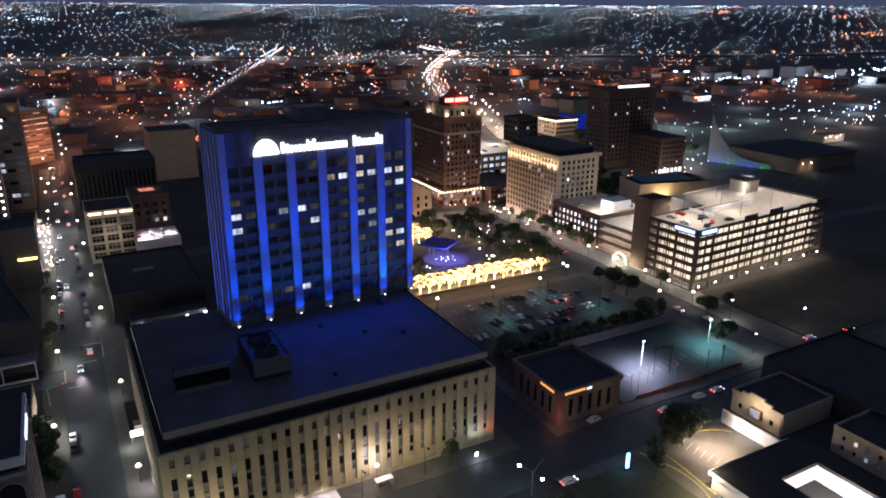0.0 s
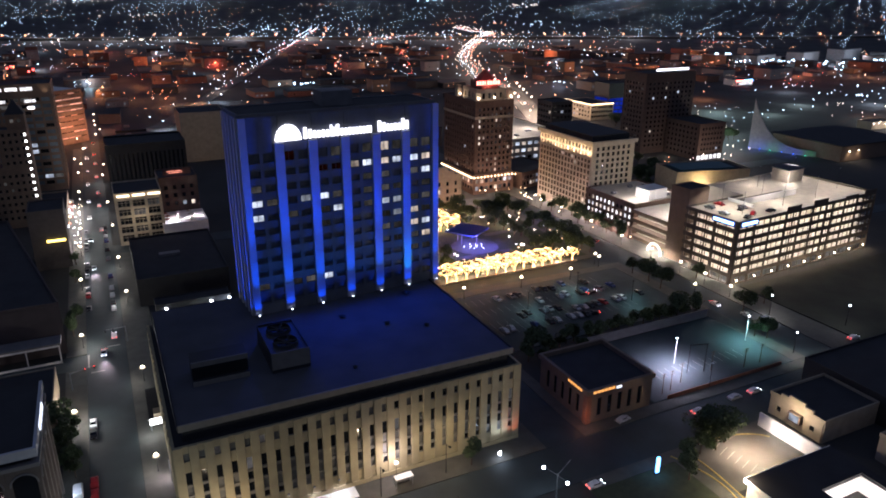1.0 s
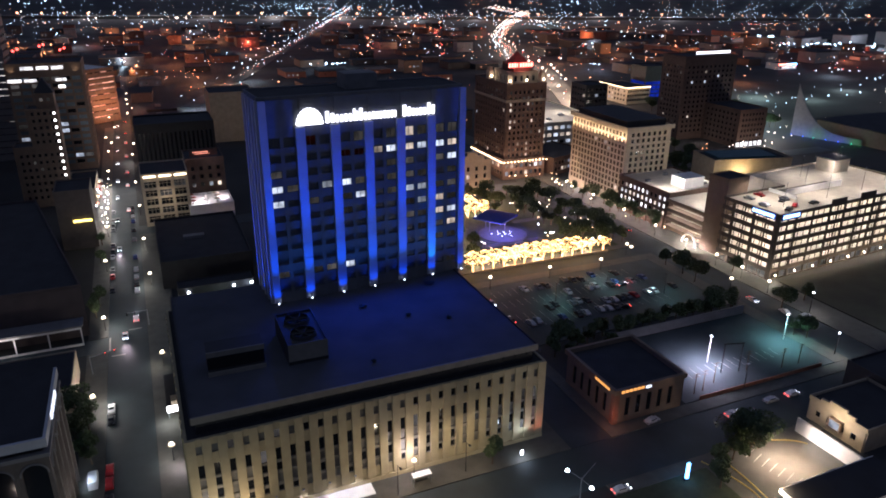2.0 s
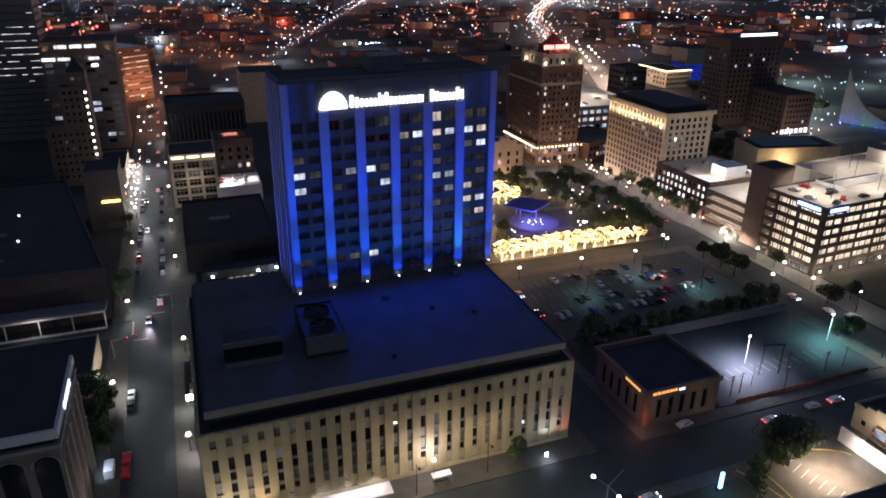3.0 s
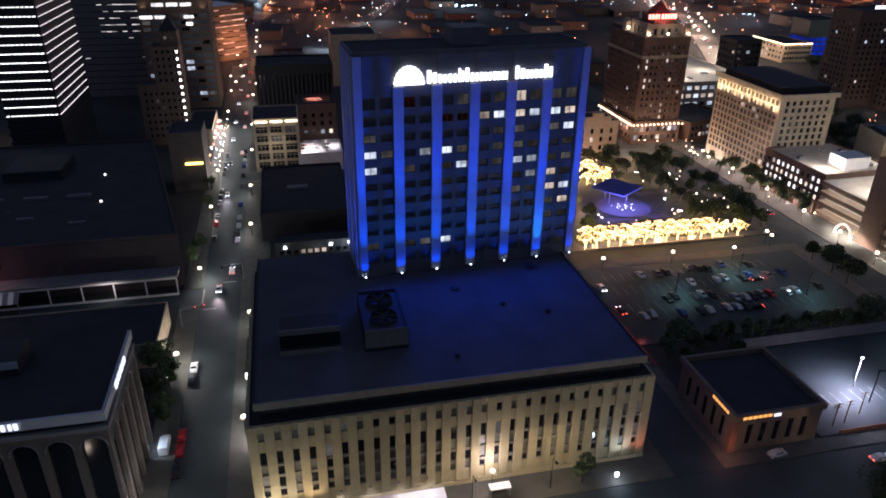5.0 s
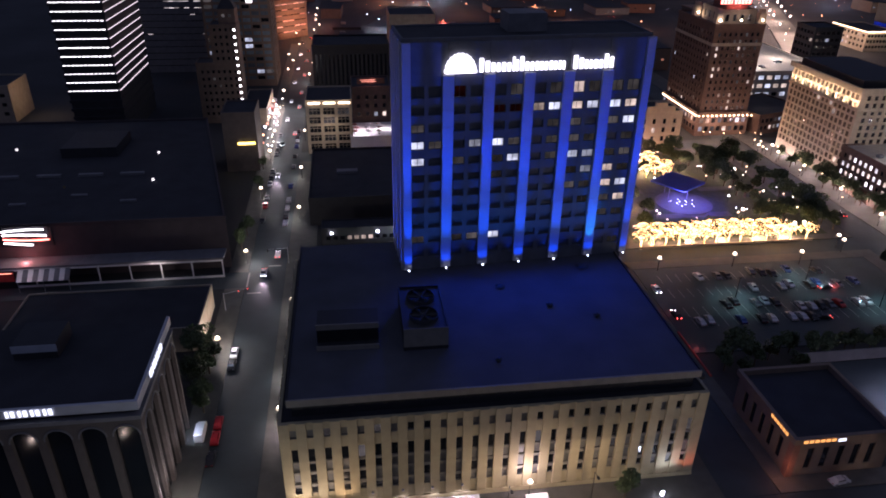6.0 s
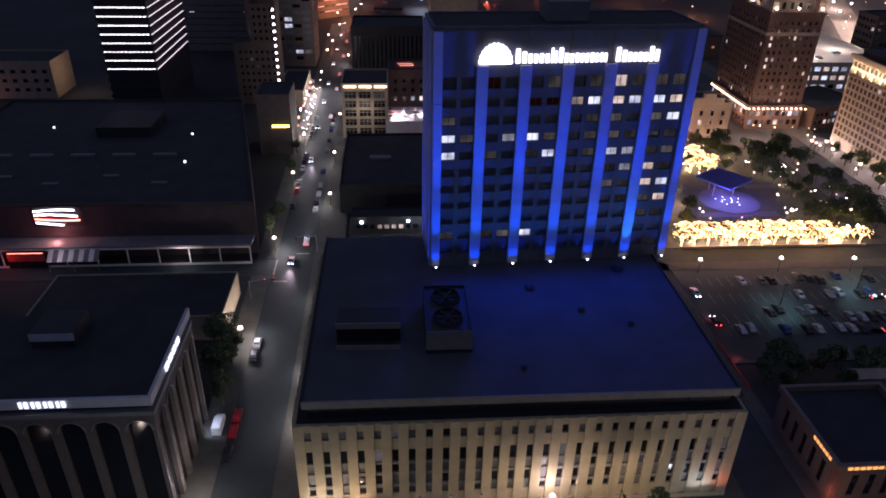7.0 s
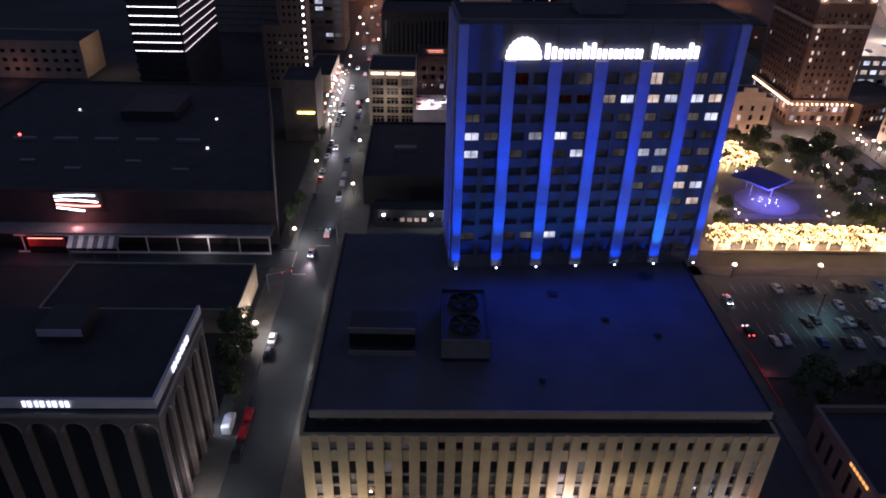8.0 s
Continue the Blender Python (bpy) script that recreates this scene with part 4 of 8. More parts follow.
for k in range(N + 1):
    t = k / N
    x = t * 46
    z = 4 + 33 * (1 - t) ** 3.6
    for lst, zz in ((topv, z), (botv, 0.0)):
        lst.append([bm.verts.new((x * 0.35, 36 - x, zz)), bm.verts.new((x * 0.35 + 0.9, 36 - x + 0.3, zz))])
for k in range(N):
    for s0 in (0, 1):
        q = (botv[k][s0], botv[k + 1][s0], topv[k + 1][s0], topv[k][s0])
        bm.faces.new(q if s0 == 0 else q[::-1])
    bm.faces.new((topv[k][0], topv[k + 1][0], topv[k + 1][1], topv[k][1]))
part("sail_wall", bm, M_GREY, theatre)
boxes_part("hall", [(18, 90, -28, 30, 0, 11)], M_TANB, theatre)
boxes_part("roof", [(17, 91, -29, 31, 11, 11.6)], M_ROOF, theatre)
for x, c, p in ((2, (0.1, 0.3, 1.0), 2600), (10, (0.1, 0.25, 1.0), 3200), (17, (0.15, 1.0, 0.35), 1500), (25, (0.1, 0.25, 1.0), 2400), (33, (0.12, 0.2, 1.0), 2400), (41, (0.15, 1.0, 0.3), 1500)):
    q = theatre.matrix_world @ Vector((x * 0.35 - 3.5, 35 - x, 0.15))
    point_lamp(q + Vector((0, 0, 1.7)), p * 0.17, c)
    up = thing("uplight", Matrix.Translation(q), "coloured ground uplight before the museum wall", "uplight", "museum uplights")
    bm = bmesh.new()
    tube(bm, (0, 0, 0), (0, 0, 0.7), 0.5, 0.6)
    part("housing", bm, M_DARKMETAL, up)
    bm = bmesh.new()
    ball(bm, (0, 0, 0.8), 0.5, 1, 0.6)
    part("lens", bm, G_DEEPUP if c[1] < 0.5 else G_GREENUP, up)
for x in (26, 36):
    wl_ = thing("wall_sconce", theatre.matrix_world @ Matrix.Translation((x, -28.3, 7.0)), "warm wall light on the museum hall", "wall light", "museum wall lights")
    boxes_part("housing", [(-0.5, 0.5, 0, 0.298, 0, 0.6)], M_DARKMETAL, wl_)
    boxes_part("lens", [(-0.4, 0.4, -0.4, -0.002, 0, 0.3)], G_LAMPW, wl_)
    spot_lamp(wl_.matrix_world @ Vector((0, -1.2, 0.4)), wl_.matrix_world @ Vector((0, -0.2, -6)), 900, WARM, 120, 0.9)
point_lamp(theatre.matrix_world @ Vector((30, -34, 5)), 500, (1.0, 0.8, 0.55))

# ---- corner bank ----
bank = thing("corner_bank", grid_pose(75.5, -52.0, 0, 0), "low dark stone corner bank with tall narrow windows", "bank", "buildings")
tier(bank, 0, 0, 22.5, 23, 0, 9.2, M_TANB, M_ROOF, [windows("W", 5, 1, 4.6, 3, 1.5, 5.6, 0.0, 2.5), windows("S", 5, 1, 4.6, 3, 1.5, 5.6, 0.0, 2.5)], 0.0)
boxes_part("cornice", [(-0.5, 23, -0.5, 0.4, 9.2, 10.6), (-0.5, 0.4, 0.402, 23.5, 9.2, 10.6), (22.1, 23, 0.402, 23.5, 9.2, 10.6), (0.402, 22.098, 22.6, 23.5, 9.2, 10.6)], M_TANB, bank)
for n in range(6):
    boxes_part("letter_block", [(-0.62, -0.502, 2.0 + n * 1.1, 2.8 + n * 1.1, 9.5, 10.2)], G_AMBER, bank, "amber glowing letter block")
    boxes_part("letter_block", [(1.5 + n * 1.25, 2.45 + n * 1.25, -0.62, -0.502, 9.5, 10.2)], G_AMBER, bank, "amber glowing letter block")
boxes_part("lit_plate", [(9.3, 11.0, -0.62, -0.502, 9.3, 10.0)], G_SIGN2, bank)
boxes_part("corner_pier", [(-0.3, 1.3, -0.3, 1.3, 0, 9.198)], M_RED, bank)
point_lamp(bank.matrix_world @ Vector((-1.6, -1.6, 3.2)), 160, (1.0, 0.4, 0.2))
point_lamp(bank.matrix_world @ Vector((12, -6.0, 7)), 24, SODIUM)
point_lamp(bank.matrix_world @ Vector((-7, 10, 7)), 24, SODIUM)

# ---- motel and houses on the corner ----
motel = thing("flat_roofed_motel", grid_pose(91, -118, 0, 0), "white motel with a dark flat roof round a lit court", "motel", "buildings")
boxes_part("wall", [(0.6, 29, 0.4, 0.8, 0, 4.2), (0.6, 1.0, 0.802, 25.5, 0, 4.2), (28.6, 29, 0.802, 25.5, 0, 4.2), (1.002, 28.598, 25.1, 25.5, 0, 4.2)], M_WHITE, motel)
boxes_part("court_wall", [(12.6, 13, -8, 16, 0, 4.2), (13.002, 26.6, 15.6, 16, 0, 4.2), (26.602, 27, -8, 16, 0, 4.2)], M_WHITE, motel)
boxes_part("roof", [(0, 12.8, -8, 26.2, 4.2, 5.0), (12.802, 29.6, 15.8, 26.2, 4.2, 5.0), (26.8, 29.6, -8, 15.798, 4.2, 5.0)], M_ROOF, motel)
boxes_part("fascia", [(-0.15, -0.002, -8, 26.2, 4.1, 5.1), (0, 29.6, 26.202, 26.35, 4.1, 5.1)], M_WHITE, motel)
boxes_part("roof_vent", [(8, 9.5, 3, 4.5, 5.0, 6.6)], M_WHITE, motel)
point_lamp(motel.matrix_world @ Vector((19, 4, 3.6)), 8000, (1.0, 0.86, 0.74))
point_lamp(motel.matrix_world @ Vector((-2.5, 10, 3.4)), 1200, (1.0, 0.86, 0.7))
spot_lamp(motel.matrix_world @ Vector((14, 36, 9.5)), motel.matrix_world @ Vector((14, 36, 0)), 23000, (1.0, 0.75, 0.5), 130, 1.0)
gwall = tagged(boxes_part("garden_wall", [(0, 0.5, 0, 18.5, 0, 4.2)], M_WHITE), "tall white stucco garden wall lit from the drive", "wall", "", "")
gwall.matrix_world = grid_pose(118.6, -91.2, 0, 2.0)
spot_lamp(city(112, -80, 5.0), city(118.6, -82, 2.0), 4000, (1.0, 0.84, 0.7), 120, 0.9)
house = thing("tan_house", grid_pose(126, -86), "tan stucco house with a stepped parapet and a lit window", "house", "buildings")
tier(house, 0, 0, 22, 17, 0, 6.2, M_TAN, M_ROOF, [windows("W", 4, 1, 2.8, 3.2, 1.4, 1.6, 0.0, 1.5)])
boxes_part("stepped_gable", [(-0.3, 0.4, 3.5, 13.5, 7.0, 8.0), (-0.3, 0.4, 6, 11, 8.0, 8.8)], M_TAN, house)
boxes_part("bay_window", [(-1.2, 0.0, 6.2, 9.8, 2.2, 4.9)], M_TANB, house)
boxes_part("lit_pane", [(-1.26, -1.202, 6.6, 9.4, 2.5, 4.6)], G_WIN_C, house)
point_lamp(house.matrix_world @ Vector((-3.5, 7, 5.6)), 900, (1.0, 0.8, 0.5))
block("pale_house", "pale stucco house with small lit windows", 133, -112, 16, 16, 7, M_TAN, M_ROOF, [windows("W", 4, 2, 2.4, 2.8, 1.0, 1.3, 0.5, 1.5)])
block("dark_hall", "large dark-roofed hall beside the corner houses", 148.5, -108, 40, 46, 8, M_DARK, M_ROOF, [])
slab("verge", 60, 91.4, -150, -75.1, -0.1, 0.12, M_GRASS, "dark grass verge by the corner")
slab("garden_path", 86.0, 91.35, -110, -74, 0.12, 0.145, M_PAVE, "pale concrete path between the kerbs", category="path")
slab("drive", 91.5, 118.4, -90.5, -71.2, 0.15, 0.156, M_PAVE, "pale lamp-lit concrete motel drive")

# ---- buildings on the left ----
abank = thing("arched_bank", grid_pose(-104.5, -48.6), "dark stone bank building with tall arched bays", "bank", "buildings")
AW, AD, AH = 52.2, 27.0, 30.2
boxes_part("core", [(0.9, AW - 0.9, 0.9, AD, 0, 27.0)], M_DARK, abank)
boxes_part("glazing", [(0.8, AW - 0.8, 0.82, 0.9, 0.3, 25.2), (AW - 0.9, AW - 0.82, 0.9, AD - 0.5, 0.3, 25.2)], M_GLASS, abank)


def arch_bay(parent, face, s0, s1, mat):
    """A pier-to-pier bay with a round arch above its opening, 0.9 m deep."""
    bm = bmesh.new()
    r = (s1 - s0) / 2 - 0.75
    c, zs, zt = (s0 + s1) / 2, 22.6, 26.2
    inner = [(c - r, 0.0)] + [(c - r * math.cos(math.pi * k / 12), zs + r * math.sin(math.pi * k / 12)) for k in range(13)] + [(c + r, 0.0)]
    outer = [(s0 + 0.02, 0.0), (s0 + 0.02, zs)] + [(s0 + 0.02 + (s1 - s0 - 0.04) * k / 10, zt) for k in range(11)] + [(s1 - 0.02, zs), (s1 - 0.02, 0.0)]
    rows = []
    for d in (0.0, 0.82):
        rows.append(([bm.verts.new(place(face, p, d)) for p in inner], [bm.verts.new(place(face, p, d)) for p in outer]))
    for k in range(len(inner) - 1):
        for d in (0, 1):
            q = (rows[d][0][k], rows[d][0][k + 1], rows[d][1][k + 1], rows[d][1][k])
            bm.faces.new(q)
        bm.faces.new((rows[0][0][k], rows[1][0][k], rows[1][0][k + 1], rows[0][0][k + 1]))
        bm.faces.new((rows[0][1][k], rows[0][1][k + 1], rows[1][1][k + 1], rows[1][1][k]))
    bmesh.ops.recalc_face_normals(bm, faces=bm.faces[:])
    part("arch_bay", bm, mat, parent)
    trim = bmesh.new()
    sweep(trim, [place(face, (c - (r + 0.2) * math.cos(math.pi * k / 12), zs + (r + 0.2) * math.sin(math.pi * k / 12)), -0.08) for k in range(13)], 0.16, 5)
    part("arch_trim", trim, M_GREY, parent)


def place(face, p, d):
    return (p[0], d, p[1]) if face == "S" else (AW - d, p[0], p[1])


nb = 9
for k in range(nb):
    arch_bay(abank, "S", k * AW / nb, (k + 1) * AW / nb, M_STONE)
for k in range(5):
    arch_bay(abank, "E", 0.85 + k * (AD - 0.85) / 5, 0.85 + (k + 1) * (AD - 0.85) / 5, M_STONE)
boxes_part("string_course", [(-0.3, AW + 0.3, -0.3, AD, 26.2, 27.0)], M_GREY, abank)
boxes_part("attic", [(1.2, AW - 1.2, 1.2, AD, 27.0, 28.3)], M_DARK, abank)
boxes_part("fascia", [(-0.2, AW + 0.2, -0.2, 0.4, 28.3, AH), (AW - 0.4, AW + 0.2, 0.402, AD, 28.3, AH)], M_FASCIA, abank, "pale grey roof fascia")
boxes_part("roof", [(-0.2, AW - 0.402, 0.402, AD, 28.6, 29.2)], M_ROOF, abank)
boxes_part("roof_house", [(26, 34, 16, 24, 29.2, 32.5)], M_DARK, abank)
boxes_part("roof_house_band", [(25.9, 34.1, 15.85, 15.998, 30.8, 32.4)], M_FASCIA, abank)
bsign = thing("bank_name_sign", abank.matrix_world @ Matrix.Translation((30.6, -0.3, 28.6)), "glowing white name sign on the bank fascia", "sign", "bank signs")
for n in range(4):
    bm = bmesh.new()
    bevel_box(bm, n * 2.05, n * 2.05 + 0.5, -0.2, 0.05, 0.1, 1.4, 0.06)
    part("letter_bar", bm, G_SIGN2, bsign)
    bm = bmesh.new()
    bevel_box(bm, n * 2.05 + 0.85, n * 2.05 + 1.5, -0.2, 0.05, 0.1, 1.4, 0.06)
    part("letter_bar", bm, G_SIGN2, bsign)
bsign2 = thing("bank_name_sign", abank.matrix_world @ Matrix.Translation((AW + 0.3, 8.5, 28.55)) @ Matrix.Rotation(radians(90), 4, "Z"), "glowing white name sign on the side fascia", "sign", "bank signs")
for n in range(4):
    boxes_part("letter_bar", [(n * 2.5, n * 2.5 + 0.6, -0.2, 0.05, 0.1, 1.3)], G_SIGN2, bsign2)
    boxes_part("letter_bar", [(n * 2.5 + 1.0, n * 2.5 + 1.7, -0.2, 0.05, 0.1, 1.3)], G_SIGN2, bsign2)
for y in (3.4, 8.7, 13.9, 19.1, 24.3):
    spot_lamp(abank.matrix_world @ Vector((AW + 1.3, y, 1.0)), abank.matrix_world @ Vector((AW, y, 12)), 850, (1.0, 0.88, 0.78), 70, 1.0)
# unseen fill lamps added to lift the arched front
for x in (24, 42):
    point_lamp(abank.matrix_world @ Vector((x, -15, 9)), 170, (1.0, 0.8, 0.6))
point_lamp(abank.matrix_world @ Vector((AW + 3.6, 4.0, 5.0)), 700, (1.0, 0.9, 0.75))

annex = block("low_annex", "low annex with a black roof behind the bank", -104, 8.5, 49.5, 22, 7.0, M_TAN, M_ROOF, [], 0.5)
for y, p in ((4, 1500), (11, 900), (18, 600)):
    spot_lamp(annex.matrix_world @ Vector((51.2, y, 0.6)), annex.matrix_world @ Vector((49.5, y, 4)), p, (1.0, 0.85, 0.62), 130, 1.0)

dept = thing("department_block", grid_pose(-170, 54), "large dark commercial block with a low canopy", "building", "buildings")


def prism(pts, z0, z1):
    bm = bmesh.new()
    lo = [bm.verts.new((x, y, z0)) for x, y in pts]
    hi = [bm.verts.new((x, y, z1)) for x, y in pts]
    bm.faces.new(lo[::-1])
    bm.faces.new(hi)
    for k in range(len(pts)):
        j = (k + 1) % len(pts)
        bm.faces.new((lo[k], lo[j], hi[j], hi[k]))
    return bm


part("wall", prism([(0, 0), (117.5, 0), (96, 104), (0, 104)], 0, 17.2), M_DARKP, dept)
part("roof", prism([(0.6, 0.6), (116.8, 0.6), (95.3, 103.4), (0.6, 103.4)], 17.2, 17.3), M_ROOF, dept)
for k in range(4):
    q = [(0, 0), (117.5, 0), (96, 104), (0, 104)]
    (x0, y0), (x1, y1) = q[k], q[(k + 1) % 4]
    d = Vector((x1 - x0, y1 - y0)).normalized() * 0.002
    nrm = Vector((-d.y, d.x)).normalized() * 0.5
    part("parapet", prism([(x0 + d.x, y0 + d.y), (x1 - d.x, y1 - d.y), (x1 - d.x + nrm.x, y1 - d.y + nrm.y), (x0 + d.x + nrm.x, y0 + d.y + nrm.y)], 17.31, 18.2), M_DARKP, dept)
for k in range(5):
    boxes_part("rooflight", [(20 + k * 14, 28 + k * 14, 40, 41.4, 17.3, 18.2)], M_GREY, dept)
    boxes_part("rooflight", [(14 + k * 17, 19 + k * 17, 16 + (k % 2) * 6, 17.2 + (k % 2) * 6, 17.3, 17.9)], M_GREY, dept)
boxes_part("plant_room", [(50, 70, 60, 80, 17.3, 21)], M_DARK, dept)
for k, (x, y) in enumerate(((30, 70), (60, 30), (88, 34), (84, 62), (20, 44))):
    boxes_part("roof_lamp", [(x, x + 0.7, y, y + 0.5, 17.3, 18.0)], (G_WIN_C2, G_WIN_D, G_WIN_C2, G_WIN_C2, G_RED)[k], dept)
boxes_part("canopy", [(0, 116.5, -6.5, -0.05, 6.4, 7.0)], M_GREY, dept)
for k in range(9):
    boxes_part("canopy_post", [(116 - k * 9.2 - 0.35, 116 - k * 9.2, -6.4, -6.05, 0, 6.4)], M_WHITE, dept)
boxes_part("canopy_rail", [(40, 116, -6.4, -6.2, 5.7, 6.38), (40, 116, -6.4, -6.2, 0, 0.7)], M_WHITE, dept)
point_lamp(dept.matrix_world @ Vector((96, -9, 5)), 250, (1.0, 0.9, 0.8))
neon = thing("neon_shop_sign", grid_pose(-118, 53.2, 3.0), "white and red neon ribbon sign over a shop entrance", "sign")
for k, (z, w, mt) in enumerate(((13.2, 12, G_STRIP), (11.6, 12.5, G_STRIP), (9.0, 8, G_STRIP), (10.6, 13, G_REDSIGN))):
    bm = bmesh.new()
    sweep(bm, [(n * w / 10, 0, z + 0.5 * math.sin(n * 0.24 + k)) for n in range(11)], 0.22)
    part("neon_tube", bm, mt, neon)
boxes_part("backing", [(-1, 14, 0.4, 0.75, 8, 14.5)], M_DARKMETAL, neon)
point_lamp(neon.matrix_world @ Vector((6, -3, 5)), 600, (1.0, 0.3, 0.25))
corner_shop = block("yellow_sign_shop", "low shop with a yellow glowing sign on the street", -65, 139, 13.5, 19, 25, M_STONE, M_ROOF, [])
for v in (160, 176, 192, 210, 228):
    spot_lamp(city(-51.6, v, 4.0), city(-49.0, v, 0), 2600, (1.0, 0.84, 0.66), 150, 0.8)
boxes_part("sign_band", [(5.6, 12.6, -0.5, -0.05, 12.0, 12.9)], G_YELLOW, corner_shop, "yellow glowing shop sign")

stripe = thing("striped_tower", grid_pose(-138.6, 183, 0, 0), "office tower with bright strip lights at every floor", "tower", "buildings")
boxes_part("core", [(0.5, 22.5, 0.5, 57, 0, 82)], M_DARK, stripe)
boxes_part("roof", [(0, 23, 0, 57, 82, 82.6)], M_ROOF, stripe)
for k in range(-4, 15):
    z = 23.8 + k * 3.85
    boxes_part("floor_band", [(0, 23, 0, 0.498, z - 1.1, z + 0.2), (22.502, 23, 0.5, 57, z - 1.1, z + 0.2)], M_DARK, stripe)
    if k < 0:
        continue
    st = boxes_part("light_strip", [(0.6 + n * 1.8, 1.9 + n * 1.8, 0.3, 0.49, z + 0.3, z + 0.62) for n in range(12)], G_STRIPS, stripe)
    st["kind"] = "stuff"
    boxes_part("light_strip", [(22.502, 22.9, 1, 56, z + 0.27, z + 0.38)], G_STRIPD, stripe)
block("dark_slab_tower", "dark office slab with a few lit floors", -141, 318, 44, 26, 84, M_GREY, M_ROOF,
           [dict(face="S", cols=14, rows=20, z0=4.3, dz=3.9, w=2.9, h=0.42, margin=1, pick=lambda c, r: G_OFFICE if RNG.random() < (0.8 if 8 < r < 17 and c > 5 else 0.05) else M_GLASS), windows("E", 7, 18, 6, 4.2, 2.6, 1.5, 0.04, 1)])
hotela = block("tall_hotel", "tall tan hotel with a lit top floor", -92.8, 280, 38.3, 30, 61, M_TANB, M_ROOF,
               [windows("S", 7, 14, 5, 3.7, 4.2, 2.1, 0.93, 1, (M_REFLPANE,) * 13 + (G_WIN_D, G_WIN_D, G_WIN_C)), windows("E", 6, 14, 5, 3.7, 3.6, 1.9, 0.9, 1, (M_REFLPANE,) * 12 + (G_WIN_D, G_WIN_W))])
for x0, x1, z0, z1 in ((7.8, 14, 58.2, 60), (15.6, 21.6, 58.2, 60), (23, 29, 58.2, 60), (0.6, 7.2, 51.6, 53.2), (8.6, 14.8, 51.6, 53.2), (24, 29.6, 51.6, 53.2), (25, 28.5, 47.8, 49.4)):
    boxes_part("lit_window", [(x0, x1, -0.3, -0.06, z0, z1)], G_WIN_C2, hotela, "brightly lit top-floor window")
for x in (2.0, 34.0):
    spot_lamp(hotela.matrix_world @ Vector((x + 1, -1.6, 56.2)), hotela.matrix_world @ Vector((x + 1, 0, 60)), 260, (1.0, 0.72, 0.45), 100, 1.0)
for x, y in ((6.8, 3), (30, 3), (17.5, 28)):
    b = thing("obstruction_light", hotela.matrix_world @ Matrix.Translation((x, y, 61.8)), "red aircraft warning light on the roof", "warning light", "warning lights")
    bm = bmesh.new()
    tube(bm, (0, 0, 0), (0, 0, 6.4), 0.12)
    tube(bm, (-1.1, 0, 6.4), (1.1, 0, 6.4), 0.1)
    part("stub", bm, M_DARKMETAL, b)
    for sx in (-1.1, 1.1):
        bm = bmesh.new()
        ball(bm, (sx, 0, 6.9 + 0.4 * sx), 0.6, 2)
        part("lens", bm, G_RED, b)
stairb = block("stepped_tower", "slim tan tower with a column of stair lights", -86, 208, 21.6, 12, 30, M_BRICKT, M_ROOF, [windows("S", 7, 7, 5, 3.5, 1.2, 1.5, 0.02, 1.6)], 0.6)
tier(stairb, 8.6, 0, 13, 12, 30.06, 48, M_BRICKT, M_ROOF, [windows("S", 4, 5, 32.5, 3.4, 1.2, 1.5, 0.02, 1.2)], 0.6)
tier(stairb, 13.4, 1, 8, 10, 48.06, 55, M_BRICKT, M_ROOF, [windows("S", 2, 1, 52.5, 3, 1.4, 1.4, 1.0, 1, (G_WIN_D,))], 0.5)
bm = bmesh.new()
bmesh.ops.create_cone(bm, cap_ends=True, segments=4, radius1=6, radius2=0.3, depth=6.5, matrix=Matrix.Translation((17.4, 6, 58.8)) @ Matrix.Rotation(radians(45), 4, "Z"))
part("spire", bm, M_DARK, stairb)
for k in range(12):
    boxes_part("stair_light", [(19.9, 20.8, -0.25, -0.06, 8.2 + k * 3.4, 9.15 + k * 3.4)], G_STRIP, stairb)
orange = block("orange_lit_garage", "parking deck glowing under sodium lamps", -64.5, 415, 29, 34, 40, M_TANB, M_WHITE, [windows("S", 5, 9, 5, 4.1, 4.9, 0.6, 0.8, 1, (G_STRIPO, G_STRIPO, M_GLASS)), windows("E", 8, 9, 4, 4.2, 3.6, 1.8, 0.5, 1, (G_WIN_O,))], turn=38)
point_lamp(orange.matrix_world @ Vector((16, -13, 15)), 11000, SODIUM)
beige = block("beige_wall_building", "low building with a blank beige gable", -262, 218, 83, 24, 18, M_TAN, M_ROOF, [windows("S", 16, 3, 4.5, 4.6, 2.4, 1.8, 0.12, 1.0, (G_WIN_D, G_WIN_C, G_WIN_D))])
point_lamp(beige.matrix_world @ Vector((96, 8, 13)), 1500, WARM)
point_lamp(beige.matrix_world @ Vector((50, -9, 5)), 300, (1.0, 0.4, 0.3))

lowc = block("low_cream_building", "five-storey cream building with a lit cornice", -31.6, 158, 20.2, 24, 24, M_CREAM, M_ROOF,
             [windows("S", 3, 5, 3.2, 4.1, 5.0, 2.9, 0.2, 0.6, (G_WIN_D, G_WIN_D, G_WIN_D)), windows("W", 5, 5, 3.2, 4.1, 2.6, 2.4, 0.1)])
for c in range(3):
    for r in range(5):
        x = 0.6 + (c + 0.5) * 6.333
        z = 3.2 + r * 4.1
        boxes_part("glazing_bar", [(x - 0.9, x - 0.75, 0.05, 0.26, z - 1.45, z + 1.45), (x + 0.75, x + 0.9, 0.05, 0.26, z - 1.45, z + 1.45), (x - 2.5, x + 2.5, 0.1, 0.26, z + 0.35, z + 0.5)], M_CREAM, lowc)
